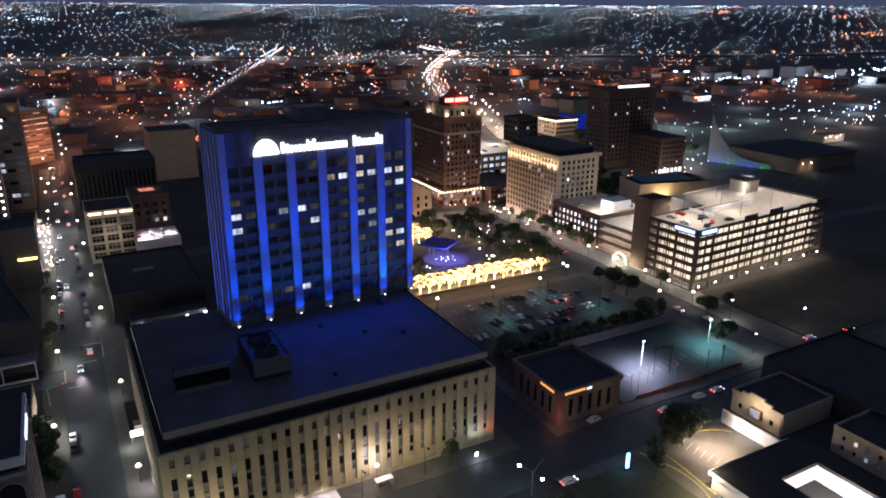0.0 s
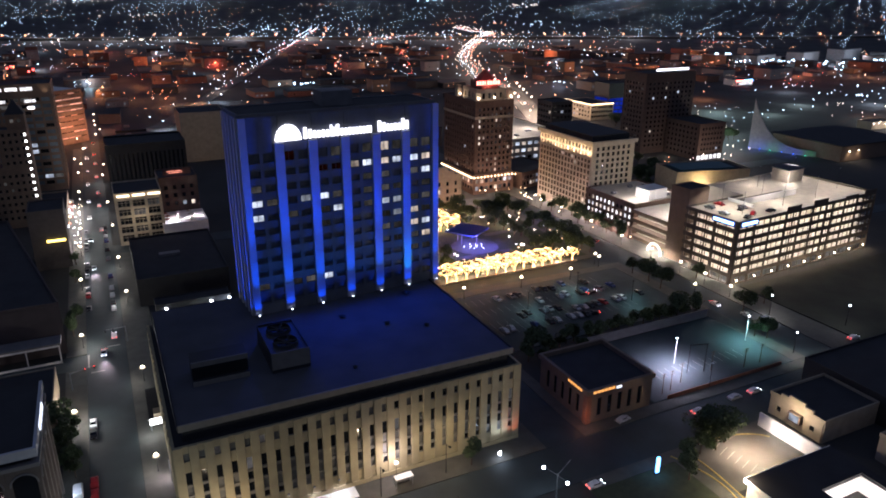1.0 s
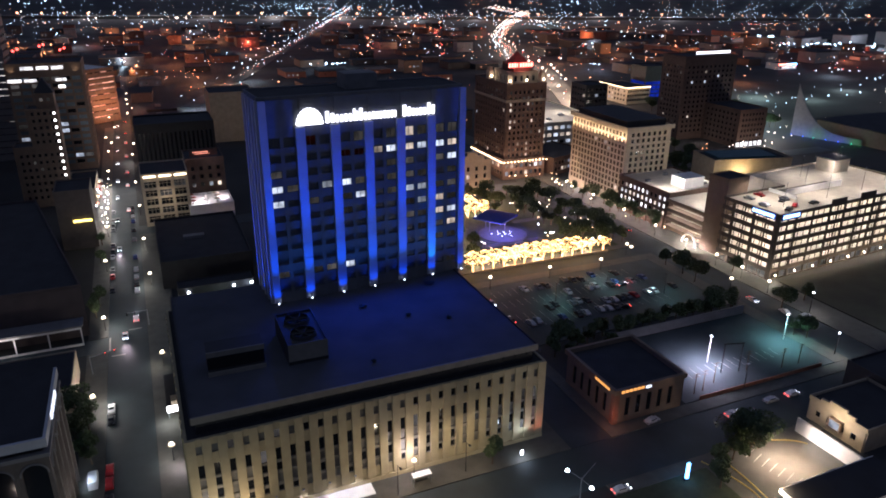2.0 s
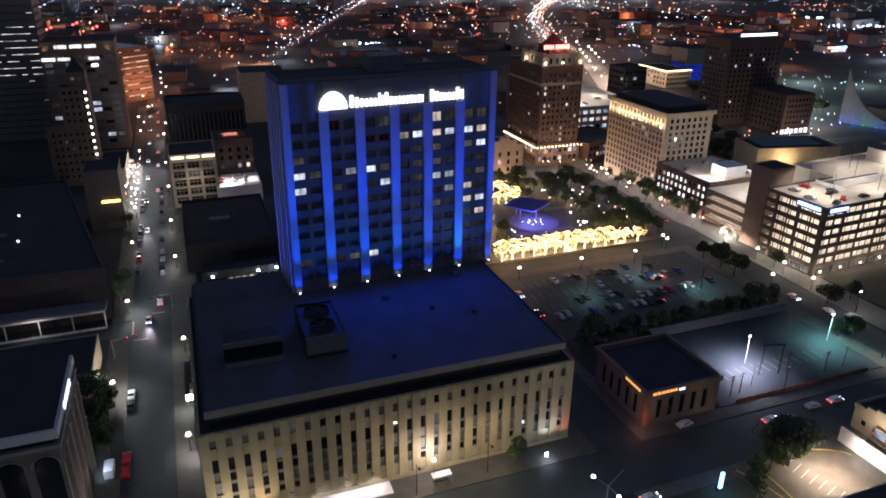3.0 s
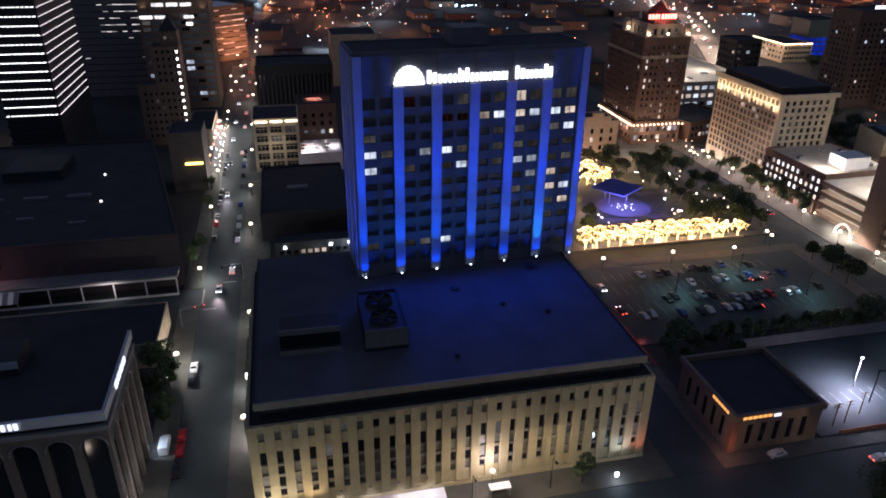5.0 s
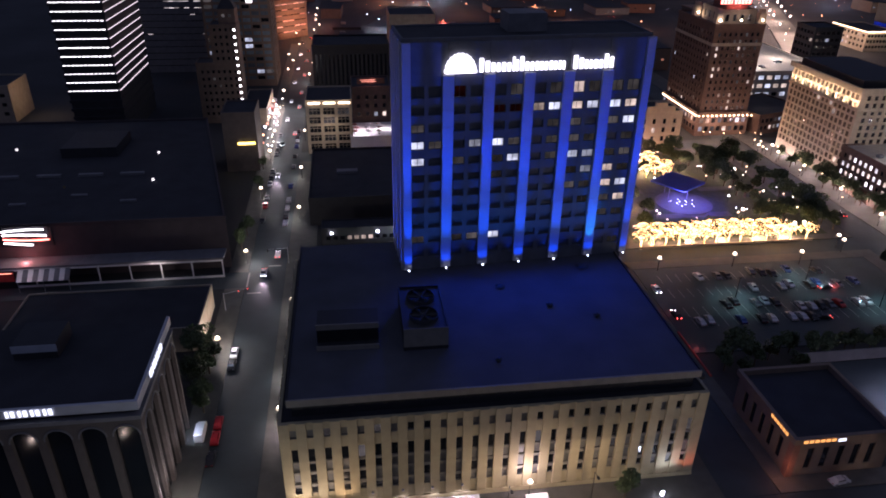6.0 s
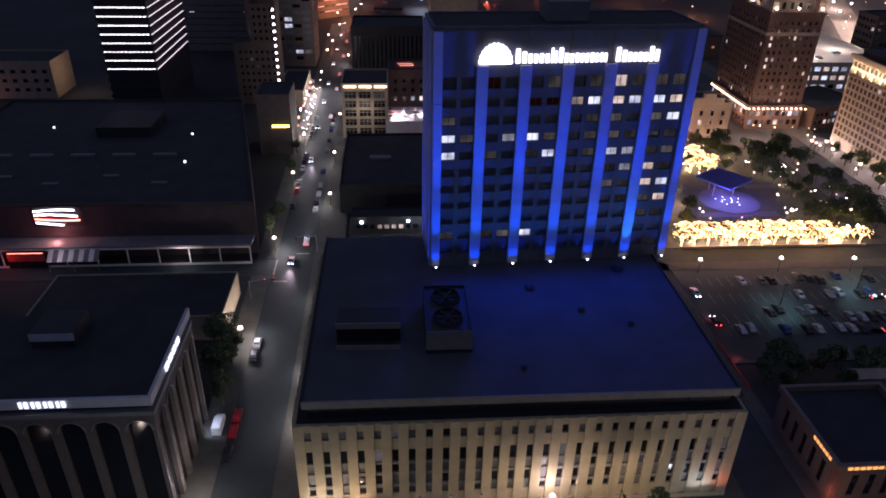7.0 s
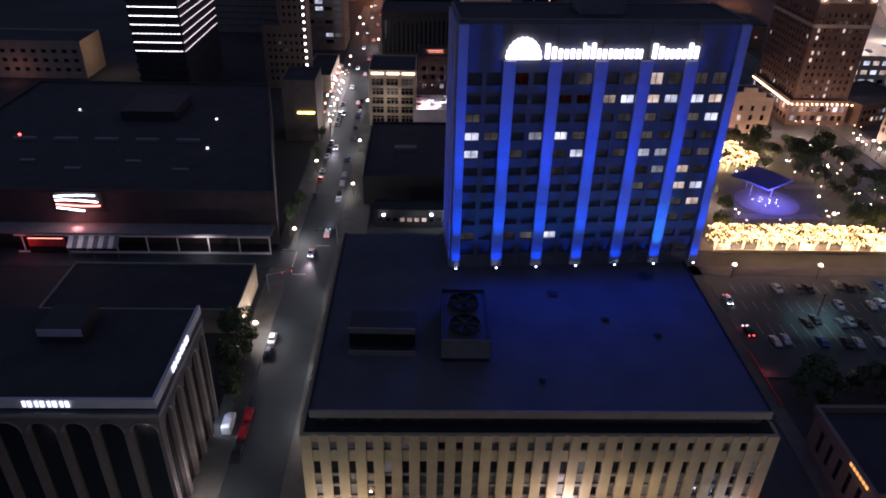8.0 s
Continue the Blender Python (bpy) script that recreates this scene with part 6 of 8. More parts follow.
strung = block("string_lit_building", "tan corner building with bulbs strung along its roof edge", 376, 344, 26, 42, 14, M_TAN, M_ROOF, [windows("S", 9, 3, 3.5, 4, 2.2, 2.0, 0.2), windows("W", 9, 3, 3.5, 4, 2.2, 2.0, 0.3)])
bm = bmesh.new()
for n in range(18):
    ball(bm, (-0.6, 1 + n * 2.3, 14.6), 0.5)
    ball(bm, (0.5 + n * 1.45, -0.6, 14.6), 0.5)
part("light_string", bm, G_LAMPS2, strung, "row of warm bulbs along the parapet")["kind"] = "stuff"
point_lamp(strung.matrix_world @ Vector((-6, -6, 17)), 6000, (1.0, 0.66, 0.4))
block("blue_lit_building", "dark glass building with a deep blue lit lower front", 405, 356, 27, 22, 30, M_DARK, M_ROOF, [windows("S", 9, 4, 4, 3.8, 2.7, 3.0, 1.0, 1, (G_DEEPBLUE,)), windows("W", 7, 4, 4, 3.8, 2.6, 3.0, 1.0, 1, (G_DEEPBLUE,))])
store = block("red_blue_store", "small store with red and blue sign bands", 706, 478, 30, 20, 7, M_WHITE, M_ROOF, [windows("S", 6, 1, 2.4, 3, 3.4, 2.4, 0.8, 1, (G_WIN_C2,))], 0.3)
boxes_part("sign_band", [(0, 14, -0.5, -0.1, 5.2, 6.8)], G_REDSIGN, store, "red glowing sign band")
boxes_part("sign_band", [(14.2, 30, -0.5, -0.1, 5.2, 6.8)], G_BLUE, store, "blue glowing sign band")
pale = block("pale_lit_house", "pale low building under two wall lamps", 572, 204, 30, 14, 6, M_TAN, M_ROOF, [], 0.4)
point_lamp(pale.matrix_world @ Vector((9, -6, 5)), 1400, (1.0, 0.86, 0.7))
point_lamp(pale.matrix_world @ Vector((22, -6, 5)), 2400, (1.0, 0.86, 0.7))
# street lighting of the quarters: sodium pools and a few cool yards
WHITISH = (1.0, 0.7, 0.48)
for u, v, p, c in ((60, 560, 5000, SODIUM), (200, 480, 7000, SODIUM), (280, 640, 6000, SODIUM), (180, 760, 7000, SODIUM), (350, 860, 9000, SODIUM), (520, 620, 6000, SODIUM), (640, 760, 11000, SODIUM),
                   (53, 1003, 12000, SODIUM), (-3, 864, 10000, (1.0, 0.3, 0.1)), (36, 773, 8000, (1.0, 0.16, 0.07)), (159, 972, 11000, SODIUM), (95, 888, 12000, (0.7, 0.95, 1.0)), (62, 581, 5000, (0.8, 0.95, 1.0)), (-11, 1303, 15000, SODIUM), (108, 1155, 14000, SODIUM), (-78, 1063, 9000, (1.0, 0.2, 0.1)),
                   (568, 830, 14000, SODIUM), (868, 1073, 30000, SODIUM), (800, 1040, 24000, SODIUM), (940, 1000, 24000, SODIUM), (700, 900, 16000, SODIUM), (760, 680, 16000, SODIUM), (772, 570, 30000, (1.0, 0.26, 0.12)), (871, 521, 34000, (1.0, 0.26, 0.12)), (970, 490, 30000, SODIUM), (192, 672, 14000, COOL), (300, 860, 14000, (1.0, 0.2, 0.1)), (420, 880, 16000, (1.0, 0.2, 0.1)), (1180, 540, 90000, COOL), (1330, 600, 110000, COOL), (1060, 620, 70000, COOL), (560, 300, 9000, (0.75, 1.0, 0.85)), (640, 330, 12000, (0.8, 1.0, 0.9)), (720, 300, 12000, COOL), (800, 318, 16000, COOL), (620, 236, 8000, (0.9, 0.95, 0.8)), (700, 252, 10000, WHITISH), (880, 360, 16000, COOL), (430, 1000, 12000, SODIUM), (300, 1180, 14000, SODIUM),
                   (560, 420, 5000, SODIUM), (494, 560, 9000, (0.7, 0.8, 1.0)), (650, 785, 16000, (0.85, 0.95, 1.0)), (820, 1220, 26000, (0.8, 1.0, 0.8)), (520, 330, 20000, (0.7, 1.0, 0.85)), (455, 300, 14000, (0.9, 1.0, 0.8)), (719, 410, 10000, COOL), (549, 570, 6000, (1.0, 0.12, 0.08)), (942, 715, 60000, COOL),
                   (640, 250, 5000, SODIUM), (402, 214, 11000, (0.75, 1.0, 0.9)), (440, 240, 12000, (0.8, 1.0, 0.85)), (340, 160, 6000, WHITISH), (384, 186, 9000, (1.0, 0.9, 0.75)), (326, 348, 30000, WHITISH), (340, 378, 30000, WHITISH), (354, 410, 30000, WHITISH), (380, 470, 30000, WHITISH), (408, 535, 30000, WHITISH), (430, 610, 30000, WHITISH), (450, 690, 30000, WHITISH), (480, 760, 32000, WHITISH),
                   (515, 840, 20000, WHITISH), (560, 950, 26000, WHITISH), (640, 1090, 30000, WHITISH), (720, 1220, 36000, WHITISH), (800, 1340, 40000, WHITISH), (-20, 470, 5000, (1.0, 0.25, 0.12)), (-50, 520, 6000, (1.0, 0.25, 0.12)), (-60, 640, 8000, SODIUM), (100, 690, 6000, WHITISH)):
    point_lamp(city(u, v, 9), p * (0.85 if c[2] < 0.2 else 0.9), c, 0.8)
for u, v in ((-105, 1740), (20, 1705), (150, 1670), (300, 1615), (450, 1555), (600, 1500), (760, 1460), (900, 1415), (1060, 1372), (1230, 1305)):
    point_lamp(city(u, v, 17), 70000, (1.0, 0.86, 0.82), 1.0)
# ---- street lamps ----
def globe_lamp(h, mat, r=0.55):
    lamp = thing("street_lamp", Matrix(), "dark post street lamp with a glowing globe", "street lamp", "street lamps")
    bm = bmesh.new()
    tube(bm, (0, 0, 0), (0, 0, 0.5), 0.2, 0.14)
    tube(bm, (0, 0, 0.5), (0, 0, h - r), 0.09, 0.06)
    part("post", bm, M_DARKMETAL, lamp)
    bm = bmesh.new()
    ball(bm, (0, 0, h), r * 0.8, 2, 0.62)
    part("globe", bm, mat, lamp)
    # dim glowing cone added to imitate the halo round the globe
    bm = bmesh.new()
    bmesh.ops.create_cone(bm, cap_ends=True, segments=14, radius1=r * 1.5, radius2=r * 0.7, depth=0.25, matrix=Matrix.Translation((0, 0, h - r * 0.5)))
    part("halo_cone", bm, G_HALO, lamp, "dim glowing cone that imitates the lamp's halo")
    return lamp


LAMP_W = globe_lamp(5.0, G_LAMPW, 0.6)
LAMP_W.matrix_world = grid_pose(-48.0, 107.8)
# unseen fill lamps added to the south to brighten the west street
for u, v in ((-49.5, -66), (-33.5, -75)):
    point_lamp(city(u, v, 8.0), 1200, (0.9, 1.0, 0.86))
WEST = [(-47.9, 55.4), (-49.8, 6.6), (-31.8, -22.9), (-33.5, 128.6), (-32.6, 88.3), (-34.0, 177), (-34.8, 221), (-35.4, 287), (-31.5, 24.5), (-48, 150), (-48, 178), (-48.5, 206), (-48.5, 250), (-49, 300)]
for n, (u, v) in enumerate(WEST):
    copy_thing(LAMP_W, grid_pose(u, v))
    if n < 12:
        point_lamp(city(u + (0.9 if u < -40 else -0.9), v, 4.9), (2500 if u < -40 else 700) if v < 60 else 1500, (1.0, 0.94, 0.78))
point_lamp(city(-47.0, 107.8, 4.9), 850, (1.0, 0.9, 0.72))
LAMP_TALL = globe_lamp(6.4, G_LAMPW, 0.5)
LAMP_TALL.matrix_world = pod.matrix_world @ Matrix.Translation((48.0, -4.2, 0.15))
point_lamp(pod.matrix_world @ Vector((48.0, -3.3, 6.2)), 1150, (1.0, 0.82, 0.78))
SQUARE = [(84.1, 36.5), (109.9, 36.5), (133, 35.6), (153, 45.6), (143.2, 56.4), (167.4, 1.3), (178.6, -6), (179.4, 8), (179.6, 22), (179.6, 40), (179.6, 60), (180, 84), (180.5, 110), (181, 136), (150.9, 128.9), (141.5, 157.3), (175.0, 137.5), (178.5, 127.1), (130.4, 69.3), (147.1, 56.8), (152.6, 42.2)]
for n, (u, v) in enumerate(SQUARE):
    copy_thing(LAMP_W, grid_pose(u, v))
    if n < 14:
        if u > 170:
            spot_lamp(city(u - 0.9, v - 0.9, 4.9), city(u + 2.6, v, 0), 1250, (1.0, 0.8, 0.58), 130, 0.8)
        else:
            point_lamp(city(u, v - 0.9, 4.9), 190, (1.0, 0.8, 0.56))

# teal fill spots on added poles, to tone the car park
for u, v, p in ((100, 16, 3200), (128, 24, 4200), (142, 8, 2600)):
    spot_lamp(city(u, v, 8.0), city(u, v - 0.01, 0), p, (0.5, 0.98, 0.9), 130, 0.9)
    pl = thing("lot_lamp", grid_pose(u, v), "tall dark pole added to carry a teal fill light", "street lamp", "lot lamps")
    bm = bmesh.new()
    tube(bm, (0, 0, 0.1), (0, 0, 8.2), 0.1, 0.07)
    part("pole", bm, M_DARKMETAL, pl)
    bm = bmesh.new()
    bevel_box(bm, -0.5, 0.5, -0.2, 0.2, 8.2, 8.4, 0.04)
    part("head", bm, M_DARKMETAL, pl)
for v in (98, 116):
    spot_lamp(city(177.6, v, 6.0), city(171, v, 0), 1500, (0.55, 0.4, 1.0), 120, 0.9)
CT_LAMP = thing("corner_mast_lamp", grid_pose(51.0, -73.5), "double-armed steel mast lamp at the corner", "street lamp", "street lamps")
bm = bmesh.new()
tube(bm, (0, 0, 0), (0, 0, 7), 0.14, 0.1)
part("mast", bm, M_STEEL, CT_LAMP)
for sx, sy in ((-2.2, 2.5), (-0.5, -4.5), (5.0, 2.0)):
    bm = bmesh.new()
    tube(bm, (0, 0, 6.6), (sx, sy, 8.0), 0.07, 0.05, 6)
    part("arm", bm, M_STEEL, CT_LAMP)
for sx, sy in ((-2.2, 2.5), (-0.5, -4.5)):
    bm = bmesh.new()
    ball(bm, (sx, sy, 7.8), 0.45, 2, 0.7)
    part("lamp_head", bm, G_LAMPC, CT_LAMP)
    point_lamp(CT_LAMP.matrix_world @ Vector((sx, sy, 7.0)), 260, COOL)

for u, v, h, p in ((121.5, -36.8, 9.5, 19000), (155.0, -35.0, 9.5, 9000), (162.1, -48.4, 8, 1600), (179.6, -23.9, 8, 1300), (121.2, -52, 8, 0), (197, -42, 8, 500)):
    pl = thing("lot_lamp", grid_pose(u, v), "tall steel lot lamp with a bright cool head", "street lamp", "lot lamps")
    bm = bmesh.new()
    tube(bm, (0, 0, 0), (0, 0, h), 0.12, 0.07)
    part("pole", bm, M_WHITE if p > 5000 else M_DARKMETAL, pl)
    bm = bmesh.new()
    bevel_box(bm, -0.5, 0.5, -0.25, 0.25, h, h + 0.2, 0.04)
    part("head", bm, M_STEEL, pl)
    if p:
        bm = bmesh.new()
        ball(bm, (0, 0, h - 0.2), 0.32, 2, 0.6)
        part("lens", bm, G_LAMPC, pl)
        spot_lamp(city(u - 1.2, v - 1.2, h - 0.6), city(u - 1.2, v - 1.21, 0), p, (0.86, 0.8, 1.0) if u < 150 else ((0.4, 0.9, 0.85) if u < 160 else (1.0, 0.95, 0.85)), 150 if u < 150 else 145, 1.0)

# purple-white fill added to widen the pool of the lot lamp
point_lamp(city(112, -50.8, 3.5), 420, (0.86, 0.82, 1.0))
point_lamp(city(117.5, -41.0, 4.0), 1100, (0.9, 0.82, 1.0))
# front street and podium lamps
for u, v, p in ((14.3, -55.4, 1150), (-22, -56.8, 900), (31.9, -54.0, 1100), (-6, -72, 500), (26, -72, 400)):
    pl = thing("street_lamp", grid_pose(u, v), "tall dark street lamp at the kerb", "street lamp", "street lamps")
    bm = bmesh.new()
    tube(bm, (0, 0, 0.1), (0, 0, 8.5), 0.12, 0.08)
    tube(bm, (0, 0, 8.4), (0, -1.6, 8.8), 0.06, 0.05, 6)
    part("pole", bm, M_DARKMETAL, pl)
    bm = bmesh.new()
    bevel_box(bm, -0.25, 0.25, -2.3, -1.5, 8.7, 8.95, 0.05)
    part("head", bm, M_DARKMETAL, pl)
    point_lamp(city(u, v - 2.0, 8.4), p, (1.0, 0.77, 0.46))
# canopy of the side entrance and bright street-level strip
cano = thing("entrance_canopy", pod.matrix_world @ Matrix.Translation((-3.2, 43.5, 0)), "flat dark entrance canopy with a glowing white end", "canopy")
boxes_part("slab", [(0, 3.1, 0, 17, 3.6, 4.2)], M_ROOF, cano)
boxes_part("light_edge", [(0, 3.1, -0.3, -0.002, 2.6, 4.3)], G_STRIP, cano, "glowing white end of the canopy")
boxes_part("upstand", [(1.2, 3.1, 0.4, 3.4, 4.2, 5.4)], M_TAN, cano)
for y in (1, 8.5, 16):
    boxes_part("post", [(0.1, 0.4, y, y + 0.3, 0, 3.6)], M_STEEL, cano)
point_lamp(cano.matrix_world @ Vector((-0.6, -1.6, 3.0)), 420, (0.96, 1.0, 0.9))
sdoor = thing("side_doorway", pod.matrix_world @ Matrix.Translation((-0.3, 19.5, 0)), "brightly lit side doorway in the podium wall", "doorway")
boxes_part("lit_pane", [(-0.08, 0.0, 0.2, 4.8, 0.2, 3.2)], G_WIN_C2, sdoor)
boxes_part("frame", [(-0.2, 0.0, -0.1, 0.198, 0.1, 3.5), (-0.2, 0.0, 4.802, 5.1, 0.1, 3.5), (-0.2, 0.0, 0.2, 4.8, 3.202, 3.5)], M_STEEL, sdoor)
point_lamp(sdoor.matrix_world @ Vector((-1.6, 2.5, 2.6)), 500, (1.0, 0.84, 0.8))
for y in (6, 14, 44, 54):
    spot_lamp(pod.matrix_world @ Vector((-2.0, y, 0.8)), pod.matrix_world @ Vector((0, y, 9)), 450, (1.0, 0.88, 0.66), 110, 1.0)
# pool of light at the main entrance: paving whitened for it, wall lights added
epav = boxes_part("pavement_lightened", [(13.0, 38.6, -4.4, -0.42, 0.15, 0.19)], M_WHITE)
epav.matrix_world = pod.matrix_world.copy()
tagged(epav, "pavement patch whitened where light falls before the entrance", "pavement", "", "structure")
for x in (17, 23, 29, 35):
    dl = thing("wall_downlight", pod.matrix_world @ Matrix.Translation((x, -0.27, 3.2)), "small steel light added to brighten the entrance paving", "wall light", "podium downlights")
    bm = bmesh.new()
    bevel_box(bm, -0.25, 0.25, -0.5, 0.0, 0, 0.3, 0.05)
    part("housing", bm, M_STEEL, dl)
    boxes_part("lens", [(-0.18, 0.18, -0.42, -0.1, -0.06, -0.002)], G_STRIPD, dl)
    spot_lamp(dl.matrix_world @ Vector((0, -1.2, -0.2)), dl.matrix_world @ Vector((0, -1.8, -3)), 420, (0.98, 0.93, 1.0), 140, 0.9)
shelter = thing("bus_shelter", grid_pose(18.5, -54.5), "small white-roofed bus shelter on the pavement", "bus shelter")
boxes_part("roof", [(0, 4.5, 0, 1.8, 2.5, 2.7)], M_WHITE, shelter)
for x in (0.1, 4.25):
    for y in (0.1, 1.6):
        boxes_part("post", [(x, x + 0.12, y, y + 0.12, 0.15, 2.5)], M_STEEL, shelter)
boxes_part("bench", [(0.5, 4, 1.0, 1.45, 0.55, 0.65)], M_DARKMETAL, shelter)
lp = thing("low_sign_light", grid_pose(46.8, -54.6), "small glowing white sign at the podium corner", "sign")
boxes_part("panel", [(-0.32, 0.32, -0.1, 0.1, 1.0, 2.0)], G_LAMPC, lp)
boxes_part("post", [(-0.1, 0.1, -0.05, 0.05, 0.15, 1.0)], M_DARKMETAL, lp)
point_lamp(city(46.8, -55.2, 1.8), 160, COOL)
bs = thing("blue_pylon_sign", grid_pose(78.6, -76.8), "tall blue glowing pylon sign", "sign")
boxes_part("panel", [(-0.36, 0.36, -0.25, 0.25, 0.6, 4.8)], G_BLUE, bs)
boxes_part("base", [(-0.8, 0.8, -0.35, 0.35, 0.15, 0.598)], M_DARKMETAL, bs)
boxes_part("letter_block", [(-0.25, 0.0, -0.3, -0.252, 2.6, 4.2)], G_SIGN2, bs)
point_lamp(city(77.4, -77.6, 2.5), 60, (0.2, 0.5, 1.0))

# small lamps along the streets round the hotel
rl = random.Random(31)
for u, v in [(rl.uniform(96, 184), rl.choice((146.5, 149, 161, 163)) + rl.uniform(-1, 1)) for _ in range(20)] + [(rl.choice((179, 186, 187.5)) + rl.uniform(-0.6, 0.6), rl.uniform(60, 160)) for _ in range(16)]:
    kl = thing("path_lamp", grid_pose(u, v, 0.15), "low kerbside lamp with a warm glowing cap", "path lamp", "path lamps")
    bm = bmesh.new()
    tube(bm, (0, 0, 0), (0, 0, 2.6), 0.07)
    part("post", bm, M_DARKMETAL, kl)
    bm = bmesh.new()
    ball(bm, (0, 0, 2.8), rl.uniform(0.2, 0.42), 1, 0.7)
    part("cap", bm, rl.choice((G_LAMPS2, G_LAMPS2, G_LAMPW)), kl)
for u, v in ((110, 154), (135, 160), (150, 155), (183, 150), (181, 128), (181, 108), (180, 90), (180, 74)):
    point_lamp(city(u, v, 3.4), 800, (1.0, 0.74, 0.58))
for k in range(8):
    point_lamp(city(186.4, 66 + k * 11.5, 1.9), 760, (1.0, 0.78, 0.7))

for k in range(9):
    for u in (-48.5, -35):
        if rl.random() < 0.4:
            continue
        v = 318 + k * 26 + rl.uniform(-9, 9)
        u += rl.uniform(-3, 3)
        copy_thing(LAMP_W, grid_pose(u, v))
        if k % 2 == 0:
            point_lamp(city(u, v, 5.6), 1600, (1.0, 0.7, 0.4) if k % 4 else (1.0, 0.4, 0.2))

for k in range(26):
    u, v = rl.uniform(-52.4, -47.6), rl.uniform(158, 245)
    kl = thing("path_lamp", grid_pose(u, v, 0.15), "small kerbside lamp before the shops", "path lamp", "path lamps")
    bm = bmesh.new()
    tube(bm, (0, 0, 0), (0, 0, 2.4), 0.06)
    part("post", bm, M_DARKMETAL, kl)
    bm = bmesh.new()
    ball(bm, (0, 0, 2.6), rl.uniform(0.14, 0.32), 1, 0.7)
    part("cap", bm, rl.choice((G_LAMPW, G_LAMPC, G_LAMPS2)), kl)
for v in (206, 218, 230):
    point_lamp(city(-51.0, v, 3.0), 2400, (1.0, 0.84, 0.74))

# warm fill lamps added over the plaza, without fittings
for u, v, p in ((120, 140, 1500), (140, 134, 1100), (158, 151, 1600), (166, 140, 1000), (142, 104, 700), (128, 118, 900), (90, 110, 1400), (96, 84, 1200), (146, 78, 600)):
    point_lamp(city(u, v, 3.8), p * 1.9, (1.0, 0.6, 0.38))

# traffic signal masts at the crossing
for u, v, turn, reach in ((-51.0, 27.6, 17, 7.0), (-34.6, 54.5, 190, 6.5)):
    sm = thing("traffic_signal", grid_pose(u, v, 0, turn), "galvanised traffic signal mast with a long arm", "traffic signal", "traffic signals")
    bm = bmesh.new()
    tube(bm, (0, 0, 0), (0, 0, 5.9), 0.14, 0.1)
    part("mast", bm, M_STEEL, sm)
    bm = bmesh.new()
    tube(bm, (0, 0, 5.6), (reach, 0, 6.0), 0.09, 0.05, 6)
    part("arm", bm, M_STEEL, sm)
    for x in (reach * 0.6, reach - 0.2):
        head = boxes_part("signal_head", [(x - 0.18, x + 0.18, -0.2, 0.2, 5.0, 6.1)], M_DARKMETAL, sm)
        boxes_part("lens", [(x - 0.1, x + 0.1, -0.26, -0.202, 5.75, 5.95)], G_RED, head, "lit red signal lens")
# the red light along the lane is put into this kerb's colour
slab("red_kerb", 75.4, 75.95, -18, 2, 0.15, 0.45, M_REDLIT, "low lane kerb wall with a red glow in its colour", category="kerb")
# red lamps added beside it to carry the glow of tail lights
point_lamp(city(77.6, -6, 0.9), 55, (1.0, 0.14, 0.1))
point_lamp(city(77.8, 12, 0.9), 60, (1.0, 0.14, 0.1))

# striped awning and red shopfront under the large commercial block
awn = thing("striped_awning", grid_pose(-113.5, 44.2), "white and grey striped shop awning glowing faintly", "awning")
for k in range(10):
    bm = bmesh.new()
    q = [bm.verts.new(c) for c in ((k * 1.5, 3.2, 6.2), (k * 1.5 + 1.46, 3.2, 6.2), (k * 1.5 + 1.46, 0, 3.8), (k * 1.5, 0, 3.8))]
    w = [bm.verts.new(c.co - Vector((0, 0, 0.12))) for c in q]
    bm.faces.new(q[::-1])
    bm.faces.new(w)
    for i in range(4):
        bm.faces.new((q[i], q[(i + 1) % 4], w[(i + 1) % 4], w[i]))
    bmesh.ops.recalc_face_normals(bm, faces=bm.faces[:])
    part("stripe", bm, (M_WHITE, M_GREY)[k % 2], awn)
for x in (0.2, 7.4, 14.6):
    boxes_part("post", [(x, x + 0.15, 0.1, 0.25, 0.1, 3.75)], M_STEEL, awn)
point_lamp(city(-110, 41.5, 7.5), 160, (1.0, 0.8, 0.78))
redf = thing("red_shopfront", grid_pose(-126, 47.0), "red lit shopfront panel beside the striped awning", "shopfront")
boxes_part("panel", [(0, 11, 0, 0.3, 2.6, 5.6)], M_REDLIT, redf)
boxes_part("frame", [(-0.3, 11.3, 0.302, 0.5, 0.1, 6.0)], M_DARKMETAL, redf)
boxes_part("neon_edge", [(0.4, 10.6, -0.12, -0.002, 5.3, 5.45)], G_NEOND, redf)
point_lamp(city(-126, 44, 4.5), 160, (1.0, 0.14, 0.1))

# ---- cars ----
CAR_SIDE = [(-2.2, 0.35), (-2.25, 0.75), (-2.0, 0.95), (-1.5, 1.0), (-0.95, 1.42), (0.55, 1.45), (1.2, 1.0), (2.0, 0.85), (2.25, 0.6), (2.2, 0.35)]


